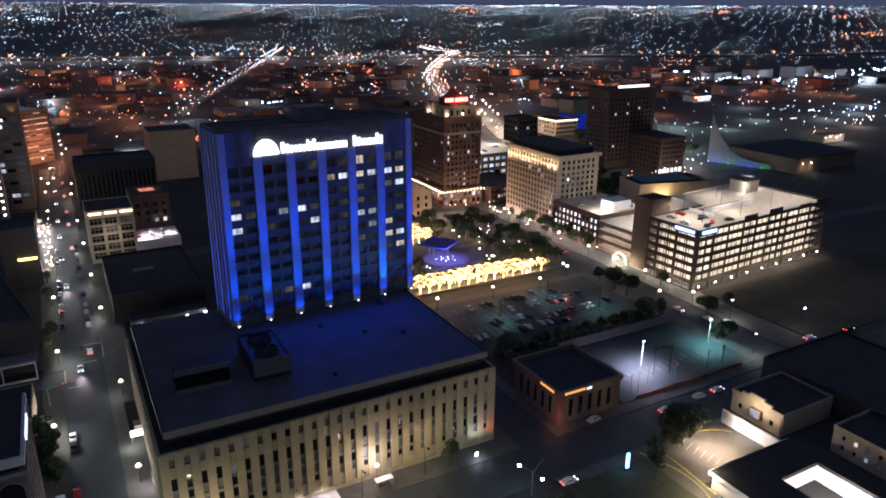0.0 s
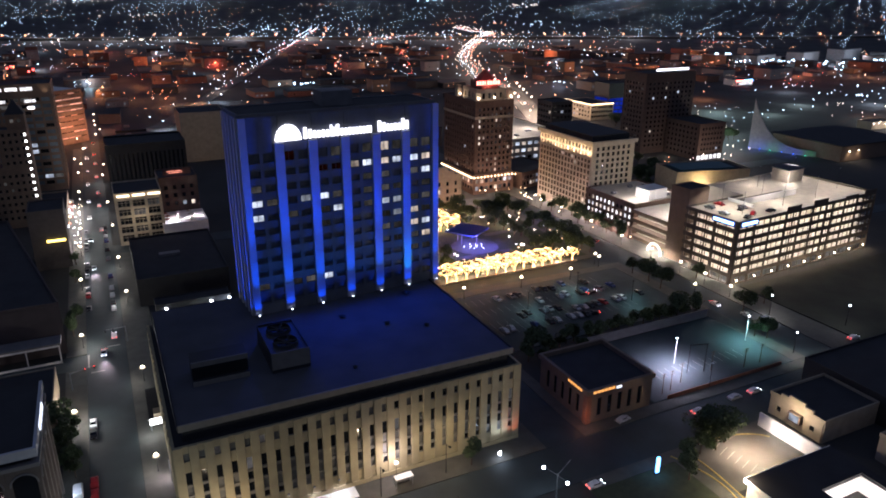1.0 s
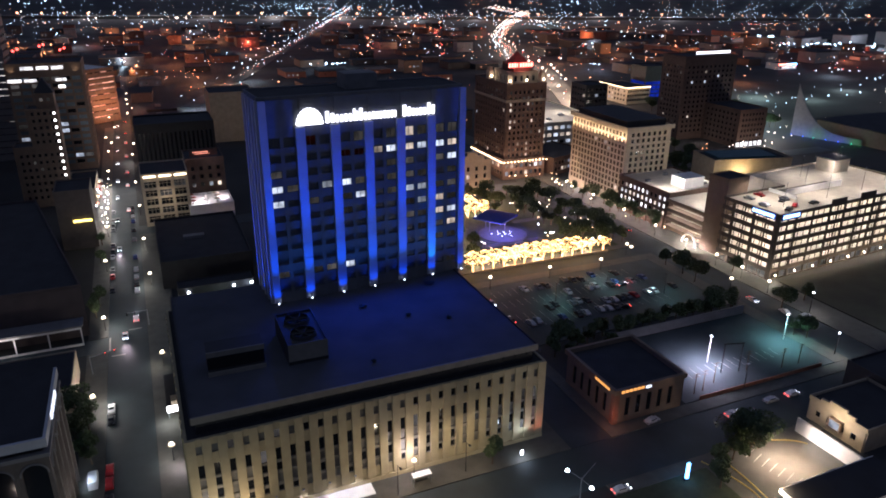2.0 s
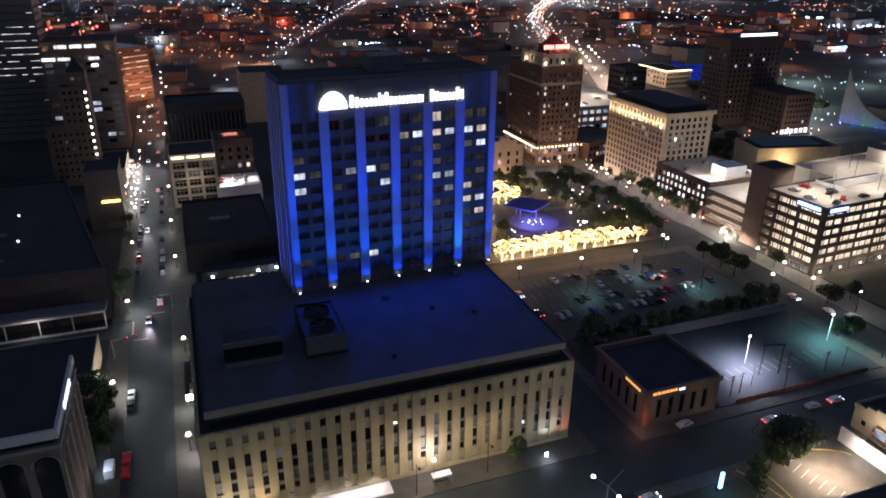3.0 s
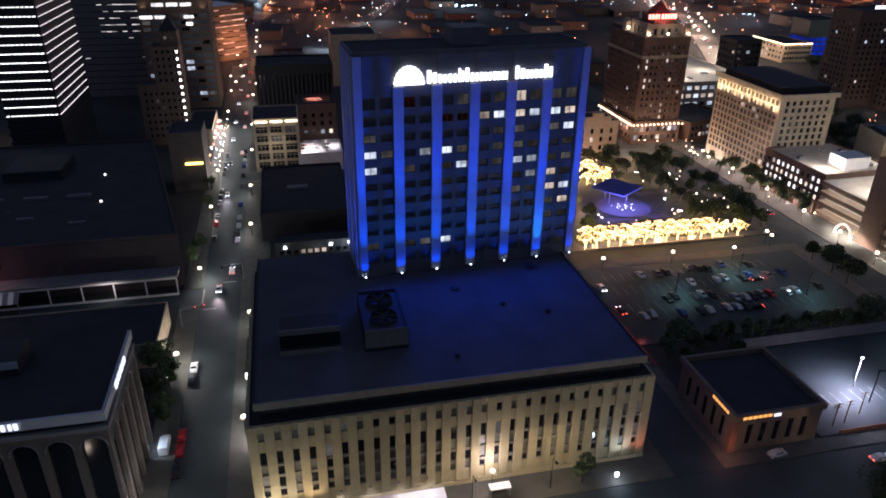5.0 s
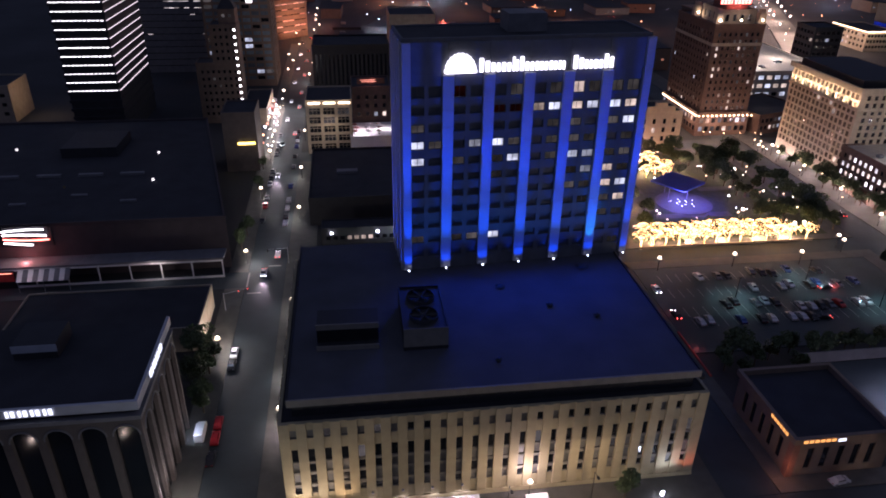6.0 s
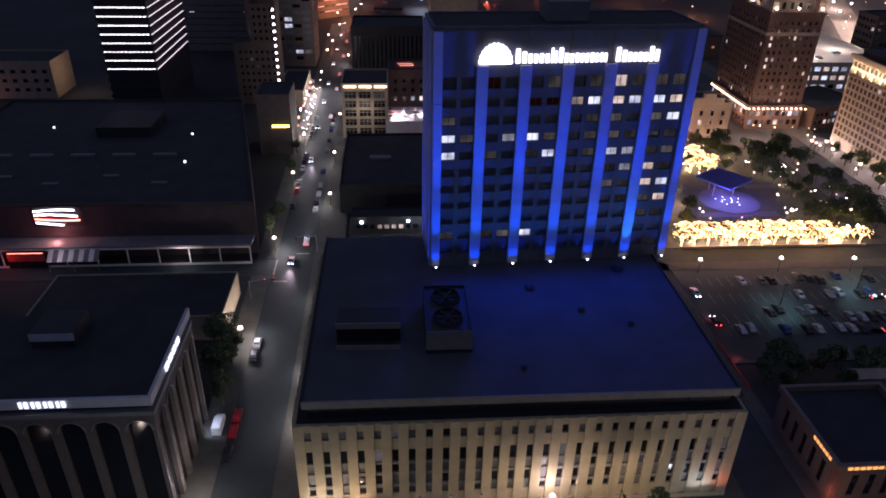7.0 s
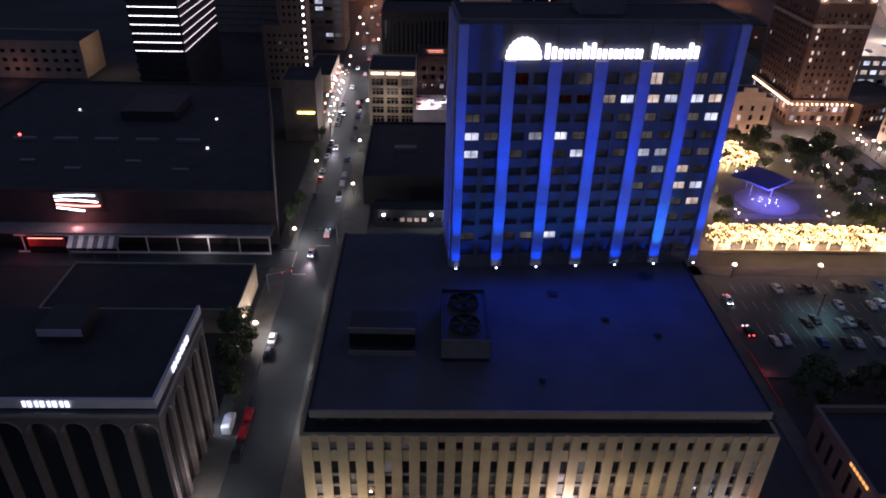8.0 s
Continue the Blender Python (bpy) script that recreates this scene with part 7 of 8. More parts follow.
def make_car(mat, lights=True):
    car = thing("car", Matrix(), "parked passenger car with dark glass", "car", "cars")
    bm = bmesh.new()
    rows = []
    for y, k in ((-0.88, 0.96), (-0.8, 1.0), (0.8, 1.0), (0.88, 0.96)):
        edge = abs(y) > 0.85
        rows.append([bm.verts.new((x, y * (0.82 if z > 1.2 else 1.0), z - (0.04 if edge else 0))) for x, z in CAR_SIDE])
    for a, b in zip(rows, rows[1:]):
        for k in range(len(CAR_SIDE)):
            j = (k + 1) % len(CAR_SIDE)
            bm.faces.new((a[k], a[j], b[j], b[k]))
    bm.faces.new(rows[0][::-1])
    bm.faces.new(rows[-1])
    bmesh.ops.recalc_face_normals(bm, faces=bm.faces[:])
    part("body", bm, mat, car)
    boxes_part("side_window", [(-1.1, 0.75, -0.83, -0.75, 1.02, 1.34)], M_GLASS, car)
    boxes_part("side_window", [(-1.1, 0.75, 0.75, 0.83, 1.02, 1.34)], M_GLASS, car)
    bm = bmesh.new()
    q = [bm.verts.new(v) for v in ((0.62, -0.62, 1.44), (0.62, 0.62, 1.44), (1.16, 0.7, 1.06), (1.16, -0.7, 1.06))]
    p2 = [bm.verts.new(v.co + Vector((0.03, 0, 0.03))) for v in q]
    bm.faces.new(p2)
    for k in range(4):
        bm.faces.new((q[k], q[(k + 1) % 4], p2[(k + 1) % 4], p2[k]))
    part("windscreen", bm, M_GLASS, car)
    wheel = bmesh.new()
    bmesh.ops.create_cone(wheel, cap_ends=True, segments=12, radius1=0.33, radius2=0.33, depth=0.22, matrix=Matrix.Rotation(radians(90), 4, "X"))
    wm = bpy.data.meshes.new("wheel")
    wheel.to_mesh(wm)
    wheel.free()
    wm.materials.append(M_TYRE)
    rb = bmesh.new()
    bmesh.ops.create_cone(rb, cap_ends=True, segments=10, radius1=0.2, radius2=0.2, depth=0.25, matrix=Matrix.Rotation(radians(90), 4, "X"))
    rim = bpy.data.meshes.new("rim")
    rb.to_mesh(rim)
    rb.free()
    rim.materials.append(M_STEEL)
    for x in (-1.4, 1.4):
        for y in (-0.78, 0.78):
            wh = link("wheel", wm, car, (x, y, 0.33))
            link("rim", rim, wh)
    for y in (-0.6, 0.6):
        boxes_part("tail_light", [(-2.3, -2.2, y - 0.18, y + 0.18, 0.68, 0.85)], G_RED if lights else M_REDGLASS, car)
        boxes_part("headlight", [(2.18, 2.28, y - 0.18, y + 0.18, 0.6, 0.75)], G_HEAD if lights else M_STEEL, car)
    return car


M_REDGLASS = paint("red_lens", (0.25, 0.01, 0.01), 0.3, 0.1, 1.0, 0.0)
CAR_PAINT = [paint("car_" + n, c, 0.3, 0.08, 1.0, 0.0, 0.3) for n, c in (("white", (0.7, 0.7, 0.7)), ("silver", (0.4, 0.41, 0.43)), ("black", (0.02, 0.02, 0.022)), ("grey", (0.12, 0.12, 0.13)), ("red", (0.4, 0.02, 0.02)), ("blue", (0.03, 0.06, 0.2)))]
PARKED = [make_car(c, False) for c in CAR_PAINT]
DRIVING = [make_car(c, True) for c in (CAR_PAINT[0], CAR_PAINT[2])]
used = set()


def put_car(kinds, k, u, v, turn, z=0.0, m=None):
    src = kinds[k % len(kinds)]
    mm = m if m is not None else grid_pose(u, v, z, turn)
    if src.name in used:
        return copy_thing(src, mm)
    used.add(src.name)
    src.matrix_world = mm
    return src


for u, v, s in ((-42, 45, -1), (-43.5, 128, -1), (-38.5, 63, 1)):
    spot_lamp(city(u, v, 0.9), city(u, v + s * 14, 0.0), 3500, (1.0, 0.86, 0.86), 50, 1.0)
r2 = random.Random(5)
# car park rows
for u0, v0, cnt, skip in ((84, 6, 12, 0.5), (100, 22, 15, 0.45), (92, 31, 16, 0.5), (118, 11, 12, 0.4), (96, 14.0, 6, 0.5)):
    for k in range(cnt):
        if r2.random() > skip:
            put_car(PARKED, r2.choice((0, 0, 1, 1, 2, 2, 2, 3, 3, 5, 2, 1, 4)), u0 + k * 3.1, v0 + r2.uniform(-1.2, 1.2), 90 + r2.choice((0, 180)) + r2.uniform(-7, 7), 0.16)
for u, v, t in ((132, 20, 10), (121, 4, 170)):
    put_car(DRIVING, 1, u, v, t, 0.16)
for k in range(14):
    put_car(DRIVING, r2.randrange(2), -44.2 + 5.0 * (k % 2), 170 + k * 19 + r2.uniform(-5, 5), 270 if k % 2 == 0 else 90)
# kerbside rows on the west street
for k in range(16):
    v = 84 + k * 7 + r2.uniform(-1, 1)
    if r2.random() < 0.8:
        put_car(PARKED, r2.randrange(6), -37.6, v, 90)
    if r2.random() < 0.8:
        put_car(PARKED, r2.randrange(6), -46.0, v + 3, 270)
for u, v, t, k, kind in ((-45.8, 5.5, 270, 0, PARKED), (-45.8, 0.2, 270, 2, PARKED), (-46, -26.5, 90, 4, PARKED), (-46, -21.5, 90, 4, PARKED), (-46, -33, 90, 2, PARKED),
                         (-42, 48, 270, 0, DRIVING), (-43.5, 131, 270, 0, DRIVING), (-38.5, 60, 90, 0, DRIVING), (108, -61, 0, 0, DRIVING), (113, -62.2, 180, 3, PARKED), (123, -60, 0, 1, PARKED), (131, -60, 0, 0, DRIVING),
                         (86, -55.0, 8, 0, PARKED), (62, -74, 0, 4, DRIVING), (168, -9, 265, 0, DRIVING), (171, -21, 80, 0, PARKED), (175, -26, 0, 0, PARKED), (170, 30, 265, 4, PARKED), (172, 70, 85, 1, DRIVING), (167, 88, 265, 0, DRIVING),
                         (78.6, 10, 90, 1, DRIVING), (190, -50, 0, 0, DRIVING), (210, -52, 0, 1, DRIVING), (78.6, 24.5, 270, 0, DRIVING)):
    put_car(kind, k, u, v, t, 0.01)
for x, y, t, k in ((10, 4, 20, 2), (16, 6, 30, 4), (20, 14, 80, 3), (8, 21, 95, 1), (26, 5, 0, 2), (6, 12, 90, 0), (15, 22, 95, 4), (30, 18, 0, 1), (17, 12.5, 20, 2)):
    put_car(PARKED, k, 0, 0, 0, 0, gar.matrix_world @ pose(x, y, 26.28, 0, 0, t))
for x, y, t, k in ((8, 10, 90, 2), (14, 11, 90, 3), (20, 30, 80, 2), (30, 22, 0, 1), (26, 48, 90, 0), (12, 40, 90, 2)):
    put_car(PARKED, k, 0, 0, 0, 0, deck2.matrix_world @ pose(x, y, 21.06, 0, 0, t))
point_lamp(city(135.2, 20.6, 0.9), 150, (1.0, 0.08, 0.06))
# parking bay lines
for v0 in (6, 22, 31, 11.5):
    ob = boxes_part("bay_lines", [(k * 3.1, k * 3.1 + 0.12, -2.4, 2.4, 0.156, 0.162) for k in range(20)], M_LINE)
    ob.matrix_world = grid_pose(82.5, v0)
    tagged(ob, "faded white parking bay lines", "road marking", "", "stuff")
ob = boxes_part("bay_lines", [(k * 2.9, k * 2.9 + 0.12, -2.4, 2.4, 0.157, 0.163) for k in range(14)], M_LINE)
ob.matrix_world = grid_pose(108, -40)
tagged(ob, "white parking bay lines under the lot lamp", "road marking", "", "stuff")
ob = boxes_part("stop_lines", [(-46, -42, 36.5, 37, 0.002, 0.009), (-41, -37, 53, 53.5, 0.002, 0.009), (-46.8, -46.3, 40.5, 49.5, 0.002, 0.009)], M_LINE)
ob.matrix_world = grid_pose(0, 0)
tagged(ob, "white stop lines at the crossing", "road marking", "", "stuff")

# ---- trees ----
def crown_mesh(rnd, r, h0, n, mat, leaf=0.35, squash=0.75):
    vs, fs = [], []
    lobes = [(Vector((rnd.uniform(-0.55, 0.55) * r, rnd.uniform(-0.55, 0.55) * r, h0 + rnd.uniform(-0.35, 0.5) * r)), r * rnd.uniform(0.4, 0.65)) for _ in range(8)]
    for _ in range(n):
        c, q = rnd.choice(lobes)
        d = Vector((rnd.gauss(0, 1), rnd.gauss(0, 1), rnd.gauss(0, 1))).normalized()
        p = c + Vector((d.x, d.y, d.z * squash)) * q * rnd.uniform(0.6, 1.0)
        a = Vector((rnd.gauss(0, 1), rnd.gauss(0, 1), rnd.gauss(0, 1))).normalized()
        b = a.orthogonal().normalized()
        s = leaf * rnd.uniform(0.6, 1.4)
        k = len(vs)
        vs += [p + a * s, p + b * s * 0.7, p - a * s, p - b * s * 0.7]
        fs.append((k, k + 1, k + 2, k + 3))
    me = bpy.data.meshes.new("crown")
    me.from_pydata(vs, [], fs)
    me.materials.append(mat)
    return me


def trunk_mesh(rnd, h, r, spread):
    bm = bmesh.new()
    tube(bm, (0, 0, 0), (0.1, 0.05, h * 0.45), r, r * 0.7, 7)
    tips = []
    for k in range(6):
        a = k * 1.05 + rnd.uniform(-0.3, 0.3)
        p = Vector((math.cos(a) * spread * rnd.uniform(0.5, 0.9), math.sin(a) * spread * rnd.uniform(0.5, 0.9), h * rnd.uniform(0.7, 0.95)))
        tube(bm, (0.1, 0.05, h * 0.42), p, r * 0.45, r * 0.12, 5)
        tips.append(p)
    me = bpy.data.meshes.new("trunk")
    bm.to_mesh(me)
    bm.free()
    me.materials.append(M_BARK)
    return me, tips


def make_tree(seed, h, r, n=900, label="dark leafy street tree with an uneven crown"):
    rnd = random.Random(seed)
    t = thing("tree", Matrix(), label, "tree", "trees")
    me, _ = trunk_mesh(rnd, h, 0.22, r)
    link("trunk", me, t)
    link("crown", crown_mesh(rnd, r, h * 0.75, n, M_TREE), t)
    return t


TREES = [make_tree(1, 6.5, 3.2), make_tree(2, 8.5, 4.5, 1400), make_tree(3, 5.0, 2.4, 600)]
placed = set()


def put_tree(k, u, v, turn, s=1.0):
    src = TREES[k]
    m = grid_pose(u, v, 0.1, turn)
    if k in placed:
        return copy_thing(src, m)
    placed.add(k)
    src.matrix_world = m
    return src


r3 = random.Random(8)
point_lamp(city(90, -92, 5.5), 3200, (1.0, 0.78, 0.45))
SPOTS = [(0, 184.6, 66), (2, 184.5, 80), (0, 184.6, 94), (1, 184.5, 116), (1, 96.5, -72.5), (1, 103.5, -74.5), (0, 94, -75.5), (0, 39, -54), (1, 100.6, -71.5), (1, 99, -76), (0, 88, -78), (0, 84, -82), (2, 52, -82), (0, -51.5, -14), (1, -53.5, -8), (0, -51, -2), (2, -50, -17), (0, -55.5, -3), (1, -54, 4), (2, -50.5, 3), (0, -50.8, 66), (0, -50.2, 76), (2, -50.4, 118), (2, -50.3, 140),
         (1, 160, 12), (1, 161, 20), (0, 161, 30), (0, 181, 14), (2, 181, 96), (2, 181, 120), (0, 181.5, 130), (1, 152, 60), (1, 145, 66), (0, 138, 62), (1, 132, 70), (0, 150, 74), (0, 142, 80), (1, 155, 86), (0, 150, 96), (1, 140, 110),
         (0, 96, 78), (0, 92, 92), (1, 100, 108), (0, 112, 116), (1, 130, 122), (0, 142, 126), (0, 92, 66), (2, 124, 66), (2, 160.5, -34), (0, 163, -37), (2, 166, -33), (1, 84, -12), (0, 98, -11), (1, 147, -11),
         (0, 186, -16), (1, 172, -18.5), (1, 250, 100), (1, 262, 110), (1, 275, 104), (1, 258, 122)]
SPOTS += [(r3.choice((0, 1, 1)), r3.uniform(222, 300), r3.uniform(122, 196)) for _ in range(26)]
SPOTS += [(r3.choice((0, 1, 1)), r3.uniform(378, 470), r3.uniform(210, 330)) for _ in range(34)]
SPOTS += [(r3.randrange(3), r3.uniform(86, 155), r3.uniform(62, 140)) for _ in range(54)]
SPOTS = [s for s in SPOTS if not (96 < s[1] < 136 and 60 < s[2] < 106)]
SPOTS += [(r3.choice((0, 1, 2)), 159.5 + r3.uniform(-1.5, 1.5), 58 + k * 6.5 + r3.uniform(-1.5, 1.5)) for k in range(13)]
SPOTS += [(r3.choice((1, 2)), 185.2 + r3.uniform(-0.5, 0.5), 70 + k * 7.5) for k in range(8)]
# the dark belt of trees between the two car parks, and one along the corner bank
SPOTS += [(r3.choice((0, 0, 2)), 102 + k * 3.7 + r3.uniform(-1.2, 1.2), -11.6 + r3.uniform(-1.6, 1.6)) for k in range(16)]
SPOTS += [(0, 80, -16), (2, 84, -19), (0, 89, -15), (2, 94, -13), (2, 99, -18)]
for k, u, v in SPOTS:
    put_tree(k, u, v, r3.uniform(0, 360))


def make_fairy_tree(seed, h=5.4, r=3.3, bulbs=1250):
    rnd = random.Random(seed)
    t = thing("fairy_light_tree", Matrix(), "plaza tree wrapped in warm white fairy lights", "tree", "fairy light trees")
    me, tips = trunk_mesh(rnd, h, 0.2, r)
    link("trunk", me, t)
    link("crown", crown_mesh(rnd, r, h * 0.8, 520, M_TREE, 0.22), t)
    vs, fs = [], []
    base = Vector((0.1, 0.05, h * 0.42))
    limbs = [(k * 0.7 + rnd.uniform(-0.2, 0.2), rnd.uniform(0.65, 1.05) * r, rnd.uniform(0.35, 0.6) * h) for k in range(9)]
    apex = Vector((0, 0, h * 1.12))
    for n in range(bulbs):
        q = n / bulbs
        if q < 0.17:
            a = n * 0.9
            p = Vector((0.17 * math.cos(a), 0.17 * math.sin(a), 0.15 + h * 0.42 * q / 0.17))
        elif q < 0.68:
            a, reach, rise = limbs[n % 9]
            f = rnd.random() ** 0.85
            a += 0.35 * (f ** 2) * (-1 if n % 2 else 1)
            p = base + Vector((math.cos(a) * reach * f, math.sin(a) * reach * f, rise * math.sin(f * 1.9)))
            p += Vector((rnd.gauss(0, 0.09), rnd.gauss(0, 0.09), rnd.gauss(0, 0.09)))
        else:
            # strands drawn from the top down over the crown
            a = (n % 8) * 0.785 + 0.2
            f = rnd.random()
            p = apex + Vector((math.cos(a) * r * f, math.sin(a) * r * f, -h * (0.42 * f - 0.1 * math.sin(math.pi * f))))
            p += Vector((rnd.gauss(0, 0.06), rnd.gauss(0, 0.06), rnd.gauss(0, 0.06)))
        s = rnd.choice((0.035, 0.05, 0.065, 0.09))
        k = len(vs)
        vs += [p + Vector(d) * s for d in ((1, 0, 0), (-1, 0, 0), (0, 1, 0), (0, -1, 0), (0, 0, 1), (0, 0, -1))]
        fs += [(k, k + 2, k + 4), (k + 2, k + 1, k + 4), (k + 1, k + 3, k + 4), (k + 3, k, k + 4), (k + 2, k, k + 5), (k + 1, k + 2, k + 5), (k + 3, k + 1, k + 5), (k, k + 3, k + 5)]
    me = bpy.data.meshes.new("fairy_lights")
    me.from_pydata(vs, [], fs)
    me.materials.append(G_FAIRY)
    link("fairy_light_string", me, t, None, "warm white bulbs wound on the branches")["kind"] = "stuff"
    return t


FAIRY = [make_fairy_tree(s) for s in (21, 22, 23)]
spots = [(85 + k * 4.6, 53.2 + 0.5 * math.sin(k)) for k in range(13)] + [(88 + k * 4.8, 58.5 + 0.6 * math.cos(k)) for k in range(11)] + [(146.5, 53.0)] + \
        [(112 + 5 * math.cos(k * 1.3) + k, 118 + 6 * math.sin(k * 1.3)) for k in range(8)] + [(98 + k * 5, 130 + (k % 2) * 4) for k in range(5)]
for n, (u, v) in enumerate(spots):
    m = grid_pose(u, v, 0.1, n * 47)
    if n < 3:
        FAIRY[n].matrix_world = m
    else:
        copy_thing(FAIRY[n % 3], m)
for u, v in ((90, 56), (103, 56), (116, 56), (129, 56), (140, 55.5), (113, 119), (104, 132)):
    point_lamp(city(u, v, 1.7), 4000, (1.0, 0.62, 0.3))
for u, v in ((90, 74), (94, 104), (96, 122), (126, 112), (140, 92), (142, 118), (134, 74)):
    point_lamp(city(u, v, 2.9), 420, (1.0, 0.62, 0.34))
for n in range(100):
    u, v = r3.uniform(74, 162), r3.uniform(60, 146)
    if 98 < u < 132 and 76 < v < 106:
        continue
    bl = thing("path_lamp", grid_pose(u, v, 0.15), "low plaza path lamp with a warm glowing cap", "path lamp", "path lamps")
    bm = bmesh.new()
    tube(bm, (0, 0, 0), (0, 0, 2.6), 0.07)
    part("post", bm, M_DARKMETAL, bl)
    bm = bmesh.new()
    ball(bm, (0, 0, 2.8), r3.uniform(0.2, 0.42), 1, 0.7)
    part("cap", bm, r3.choice((G_LAMPS2, G_LAMPS2, G_LAMPW, G_LAMPC)), bl)
slab("plaza_wall", 84, 148, 51.4, 51.8, 0.15, 0.9, M_CREAM, "low cream plaza wall", category="wall")
# square canopy over the violet-lit disc
kiosk = thing("plaza_canopy", grid_pose(115, 92), "square dark canopy on a mast over violet-lit paving", "canopy")
part("roof", prism([(1 + 10.8 * math.cos(radians(79 + 90 * k)), 2.5 + 10.8 * math.sin(radians(79 + 90 * k))) for k in range(4)], 5.9, 6.5), M_BLUEPANEL, kiosk)
for a in (0.6, 2.2, 3.7, 5.3):
    bm = bmesh.new()
    tube(bm, (1 + 5 * math.cos(a), 2.5 + 5 * math.sin(a), 0.1), (1 + 5 * math.cos(a), 2.5 + 5 * math.sin(a), 5.9), 0.15)
    part("post", bm, M_STEEL, kiosk)
bm = bmesh.new()
bmesh.ops.create_cone(bm, cap_ends=True, segments=48, radius1=11.0, radius2=11.0, depth=0.2, matrix=Matrix.Translation((1, -5, 0.26)))
disc = part("plaza_disc", bm, M_PAVE)
disc.matrix_world = grid_pose(115, 92)
tagged(disc, "round pale paved disc under violet light", "paving", "", "structure")
# glowing beads added to imitate the white sparkle on the disc
for k in range(11):
    a = k * 2.4
    jet = thing("fountain_light", kiosk.matrix_world @ Matrix.Translation((1 + (1.2 + k * 0.42) * math.cos(a), -5 + (1.0 + k * 0.36) * math.sin(a), 0.36)), "small glowing bead that imitates the white sparkle on the disc", "fountain light", "fountain lights")
    bm = bmesh.new()
    tube(bm, (0, 0, 0), (0, 0, 0.12), 0.2)
    part("housing", bm, M_STEEL, jet)
    bm = bmesh.new()
    ball(bm, (0, 0, 0.16), 0.17, 1, 0.6)
    part("lens", bm, G_LAMPC, jet)
for x, y in ((-3, -8), (6, -8), (1, -3)):
    point_lamp(kiosk.matrix_world @ Vector((x, y, 4.4)), 3000, (0.2, 0.17, 1.0))
# unseen blue lamp added above to tint the canopy roof
point_lamp(kiosk.matrix_world @ Vector((0, -14, 10.6)), 450, (0.1, 0.18, 1.0))

# portal frames and poles by the small car park
for u, v, w in ((121, -43, 5.5),):
    g = thing("steel_portal", grid_pose(u, v), "dark steel portal frame by the car park", "portal frame")
    bm = bmesh.new()
    tube(bm, (0, 0, 0), (0, 0, 10), 0.18)
    part("post", bm, M_DARKMETAL, g)
    bm = bmesh.new()
    tube(bm, (w, -1.5, 0), (w, -1.5, 10), 0.18)
    part("post", bm, M_DARKMETAL, g)
    bm = bmesh.new()
    tube(bm, (-0.3, 0.08, 9.8), (w + 0.3, -1.6, 9.8), 0.2)
    part("beam", bm, M_DARKMETAL, g)
for u, v in ((105.5, -49), (109, -48.6), (115, -46.5), (129, -45), (140, -48), (147, -48)):
    g = thing("utility_pole", grid_pose(u, v), "dark wooden utility pole with crossarms", "utility pole", "utility poles")
    bm = bmesh.new()
    tube(bm, (0, 0, 0), (0, 0, 7), 0.15, 0.1)
    part("pole", bm, M_BARK, g)
    for z in (5.6, 6.5):
        bm = bmesh.new()
        bevel_box(bm, -1.1, 1.1, -0.08, 0.08, z, z + 0.18, 0.03)
        part("crossarm", bm, M_BARK, g)
slab("red_wall", 105, 152, -52.05, -51.75, 0.15, 1.3, M_RED, "low red brick wall beside the car park", category="wall")
slab("pale_wall", 99.2, 157, -15.6, -15.2, 0.15, 3.4, M_GREY, "pale concrete wall behind the small car park", category="wall")

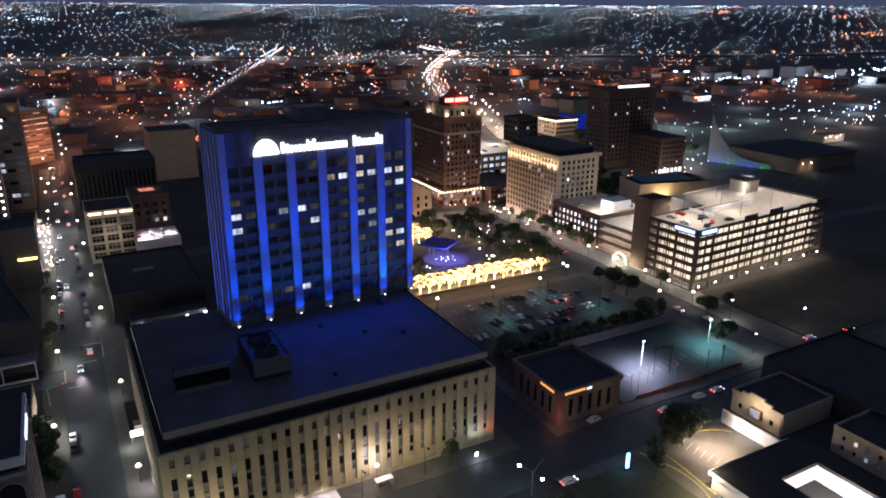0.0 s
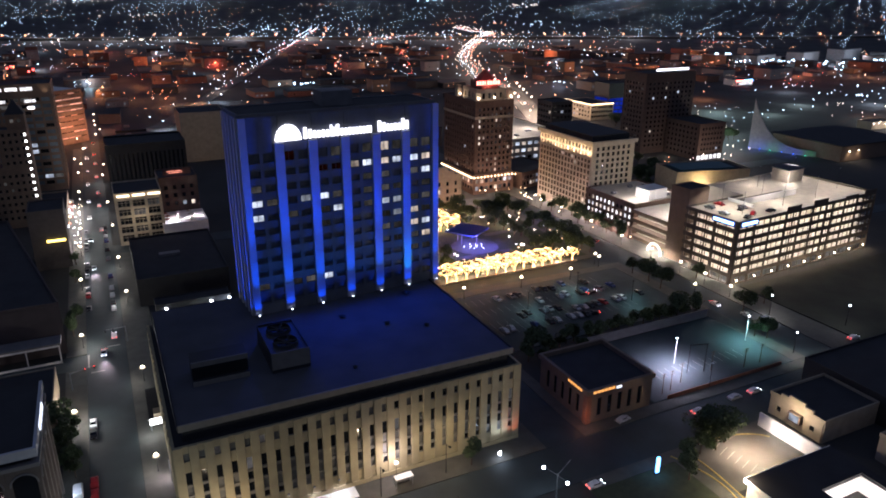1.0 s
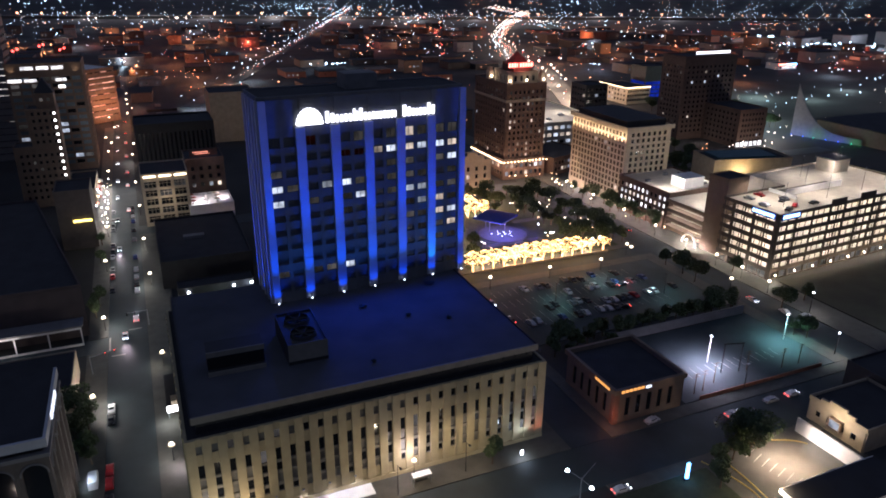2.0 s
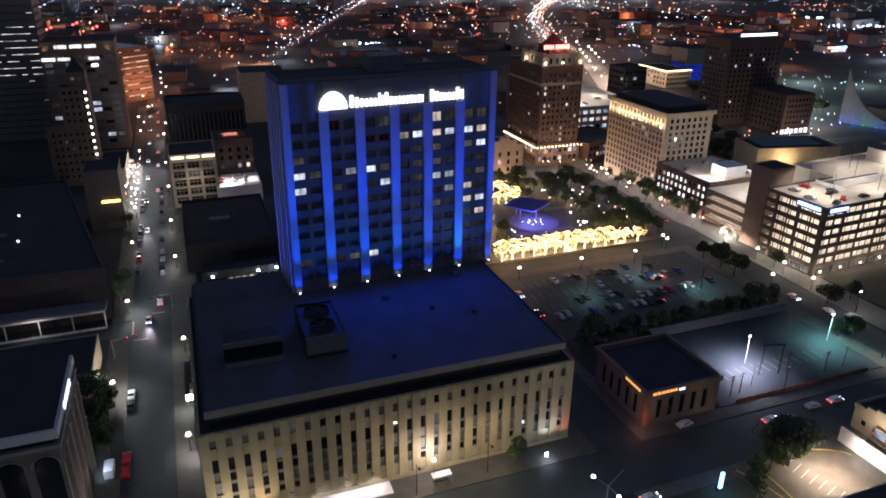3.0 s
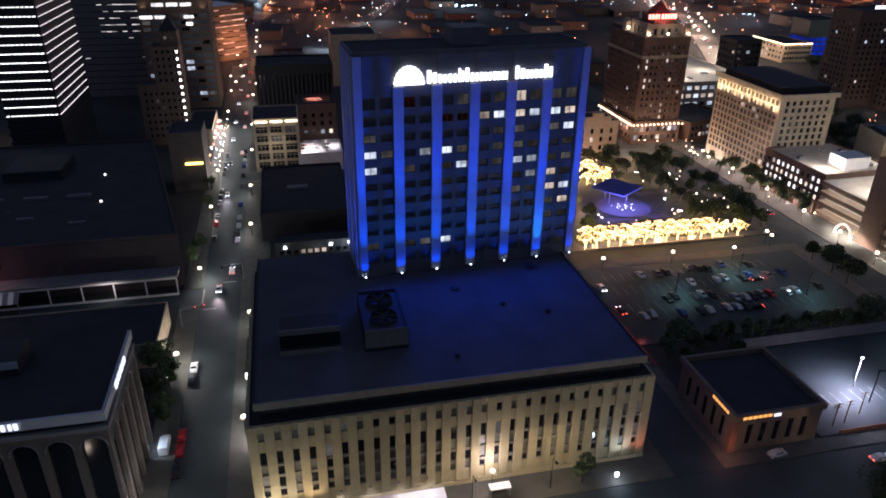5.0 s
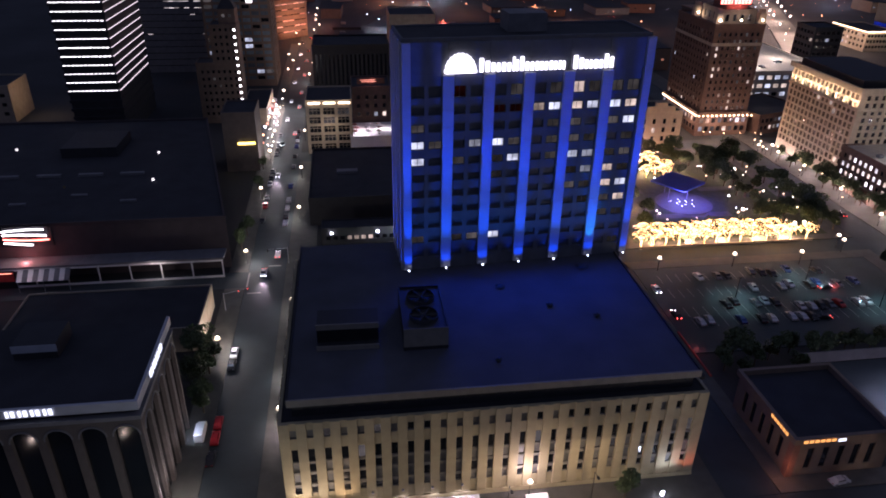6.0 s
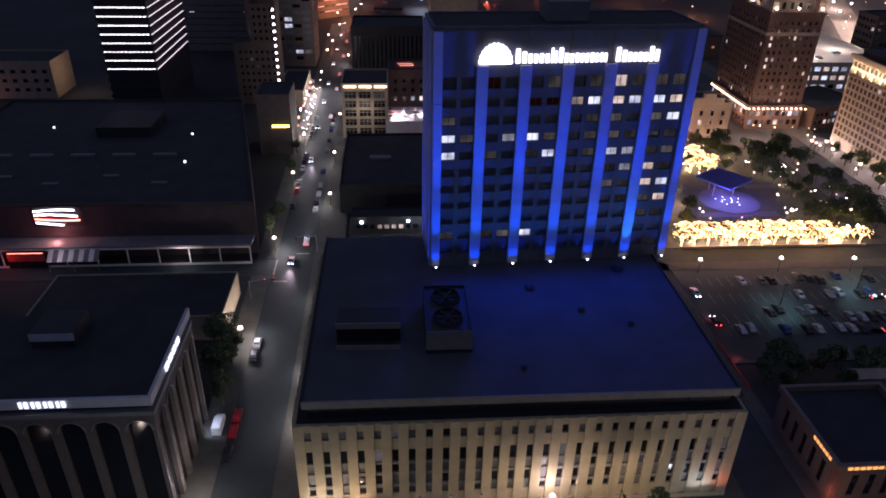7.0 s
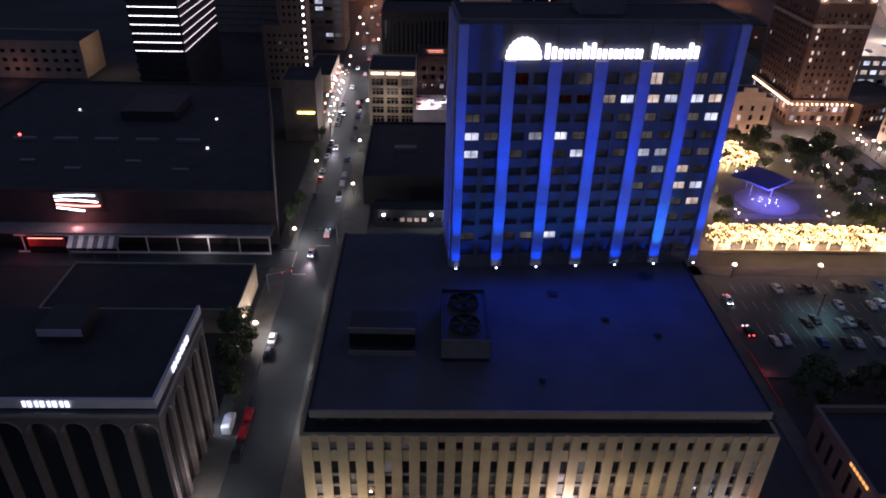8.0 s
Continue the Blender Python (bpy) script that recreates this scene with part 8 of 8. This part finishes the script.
# curved yellow kerbs round the motel drive
def kerb(pts, label, w=0.32, h=0.3):
    bm = bmesh.new()
    prev = None
    for k, (u, v) in enumerate(pts):
        a, b = Vector(pts[max(k - 1, 0)]), Vector(pts[min(k + 1, len(pts) - 1)])
        d = (b - a).normalized()
        n = Vector((-d.y, d.x)) * w / 2
        row = [bm.verts.new(city(u + s * n.x, v + s * n.y, z)) for s, z in ((-1, 0.1), (-1, h), (1, h), (1, 0.1))]
        if prev:
            for i in range(3):
                bm.faces.new((prev[i], prev[i + 1], row[i + 1], row[i]))
        prev = row
    bmesh.ops.recalc_face_normals(bm, faces=bm.faces[:])
    return tagged(part("kerb", bm, M_YELLOW), label, "kerb", "", "structure")


kerb([(91.3 + 0.6 * math.sin(k / 3), -71.5 - k * 1.8) for k in range(14)], "yellow-painted drive kerb")
kerb([(86.5 + 3.5 * math.sin(k / 5), -73 - k * 1.7) for k in range(16)], "yellow-painted verge kerb")
kerb([(100 + 17 * math.sin(k * 0.1), -72.2 - 8 * (1 - math.cos(k * 0.1))) for k in range(14)], "curved yellow kerb below the garden wall")
for k in range(7):
    ob = boxes_part("bay_lines", [(0, 4.4, 0, 0.14, 0.158, 0.164)], M_LINE)
    ob.matrix_world = grid_pose(98 + k * 0.4, -76 - k * 2.1, 0, 20)
    tagged(ob, "pale painted bay line on the drive", "road marking", "", "stuff")

van = thing("delivery_van", grid_pose(-49.3, -25.0, 0.15, 90), "white box van parked on the pavement edge", "van")
bm = bmesh.new()
bevel_box(bm, -2.8, 1.4, -1.0, 1.0, 0.5, 2.7, 0.1)
part("cargo_box", bm, CAR_PAINT[0], van)
bm = bmesh.new()
bevel_box(bm, 1.42, 2.9, -0.95, 0.95, 0.5, 1.9, 0.2)
part("cab", bm, CAR_PAINT[0], van)
boxes_part("windscreen", [(2.5, 2.92, -0.8, 0.8, 1.2, 1.7)], M_GLASS, van)
for x in (-1.8, 2.0):
    for y in (-0.85, 0.85):
        bm = bmesh.new()
        bmesh.ops.create_cone(bm, cap_ends=True, segments=12, radius1=0.38, radius2=0.38, depth=0.25, matrix=Matrix.Translation((x, y, 0.38)) @ Matrix.Rotation(radians(90), 4, "X"))
        part("wheel", bm, M_TYRE, van)
# unseen cool spot added to brighten the van
spot_lamp(city(-51.0, -28.5, 4.6), city(-49.5, -25, 1.5), 700, (0.75, 0.9, 1.0), 110, 0.9)
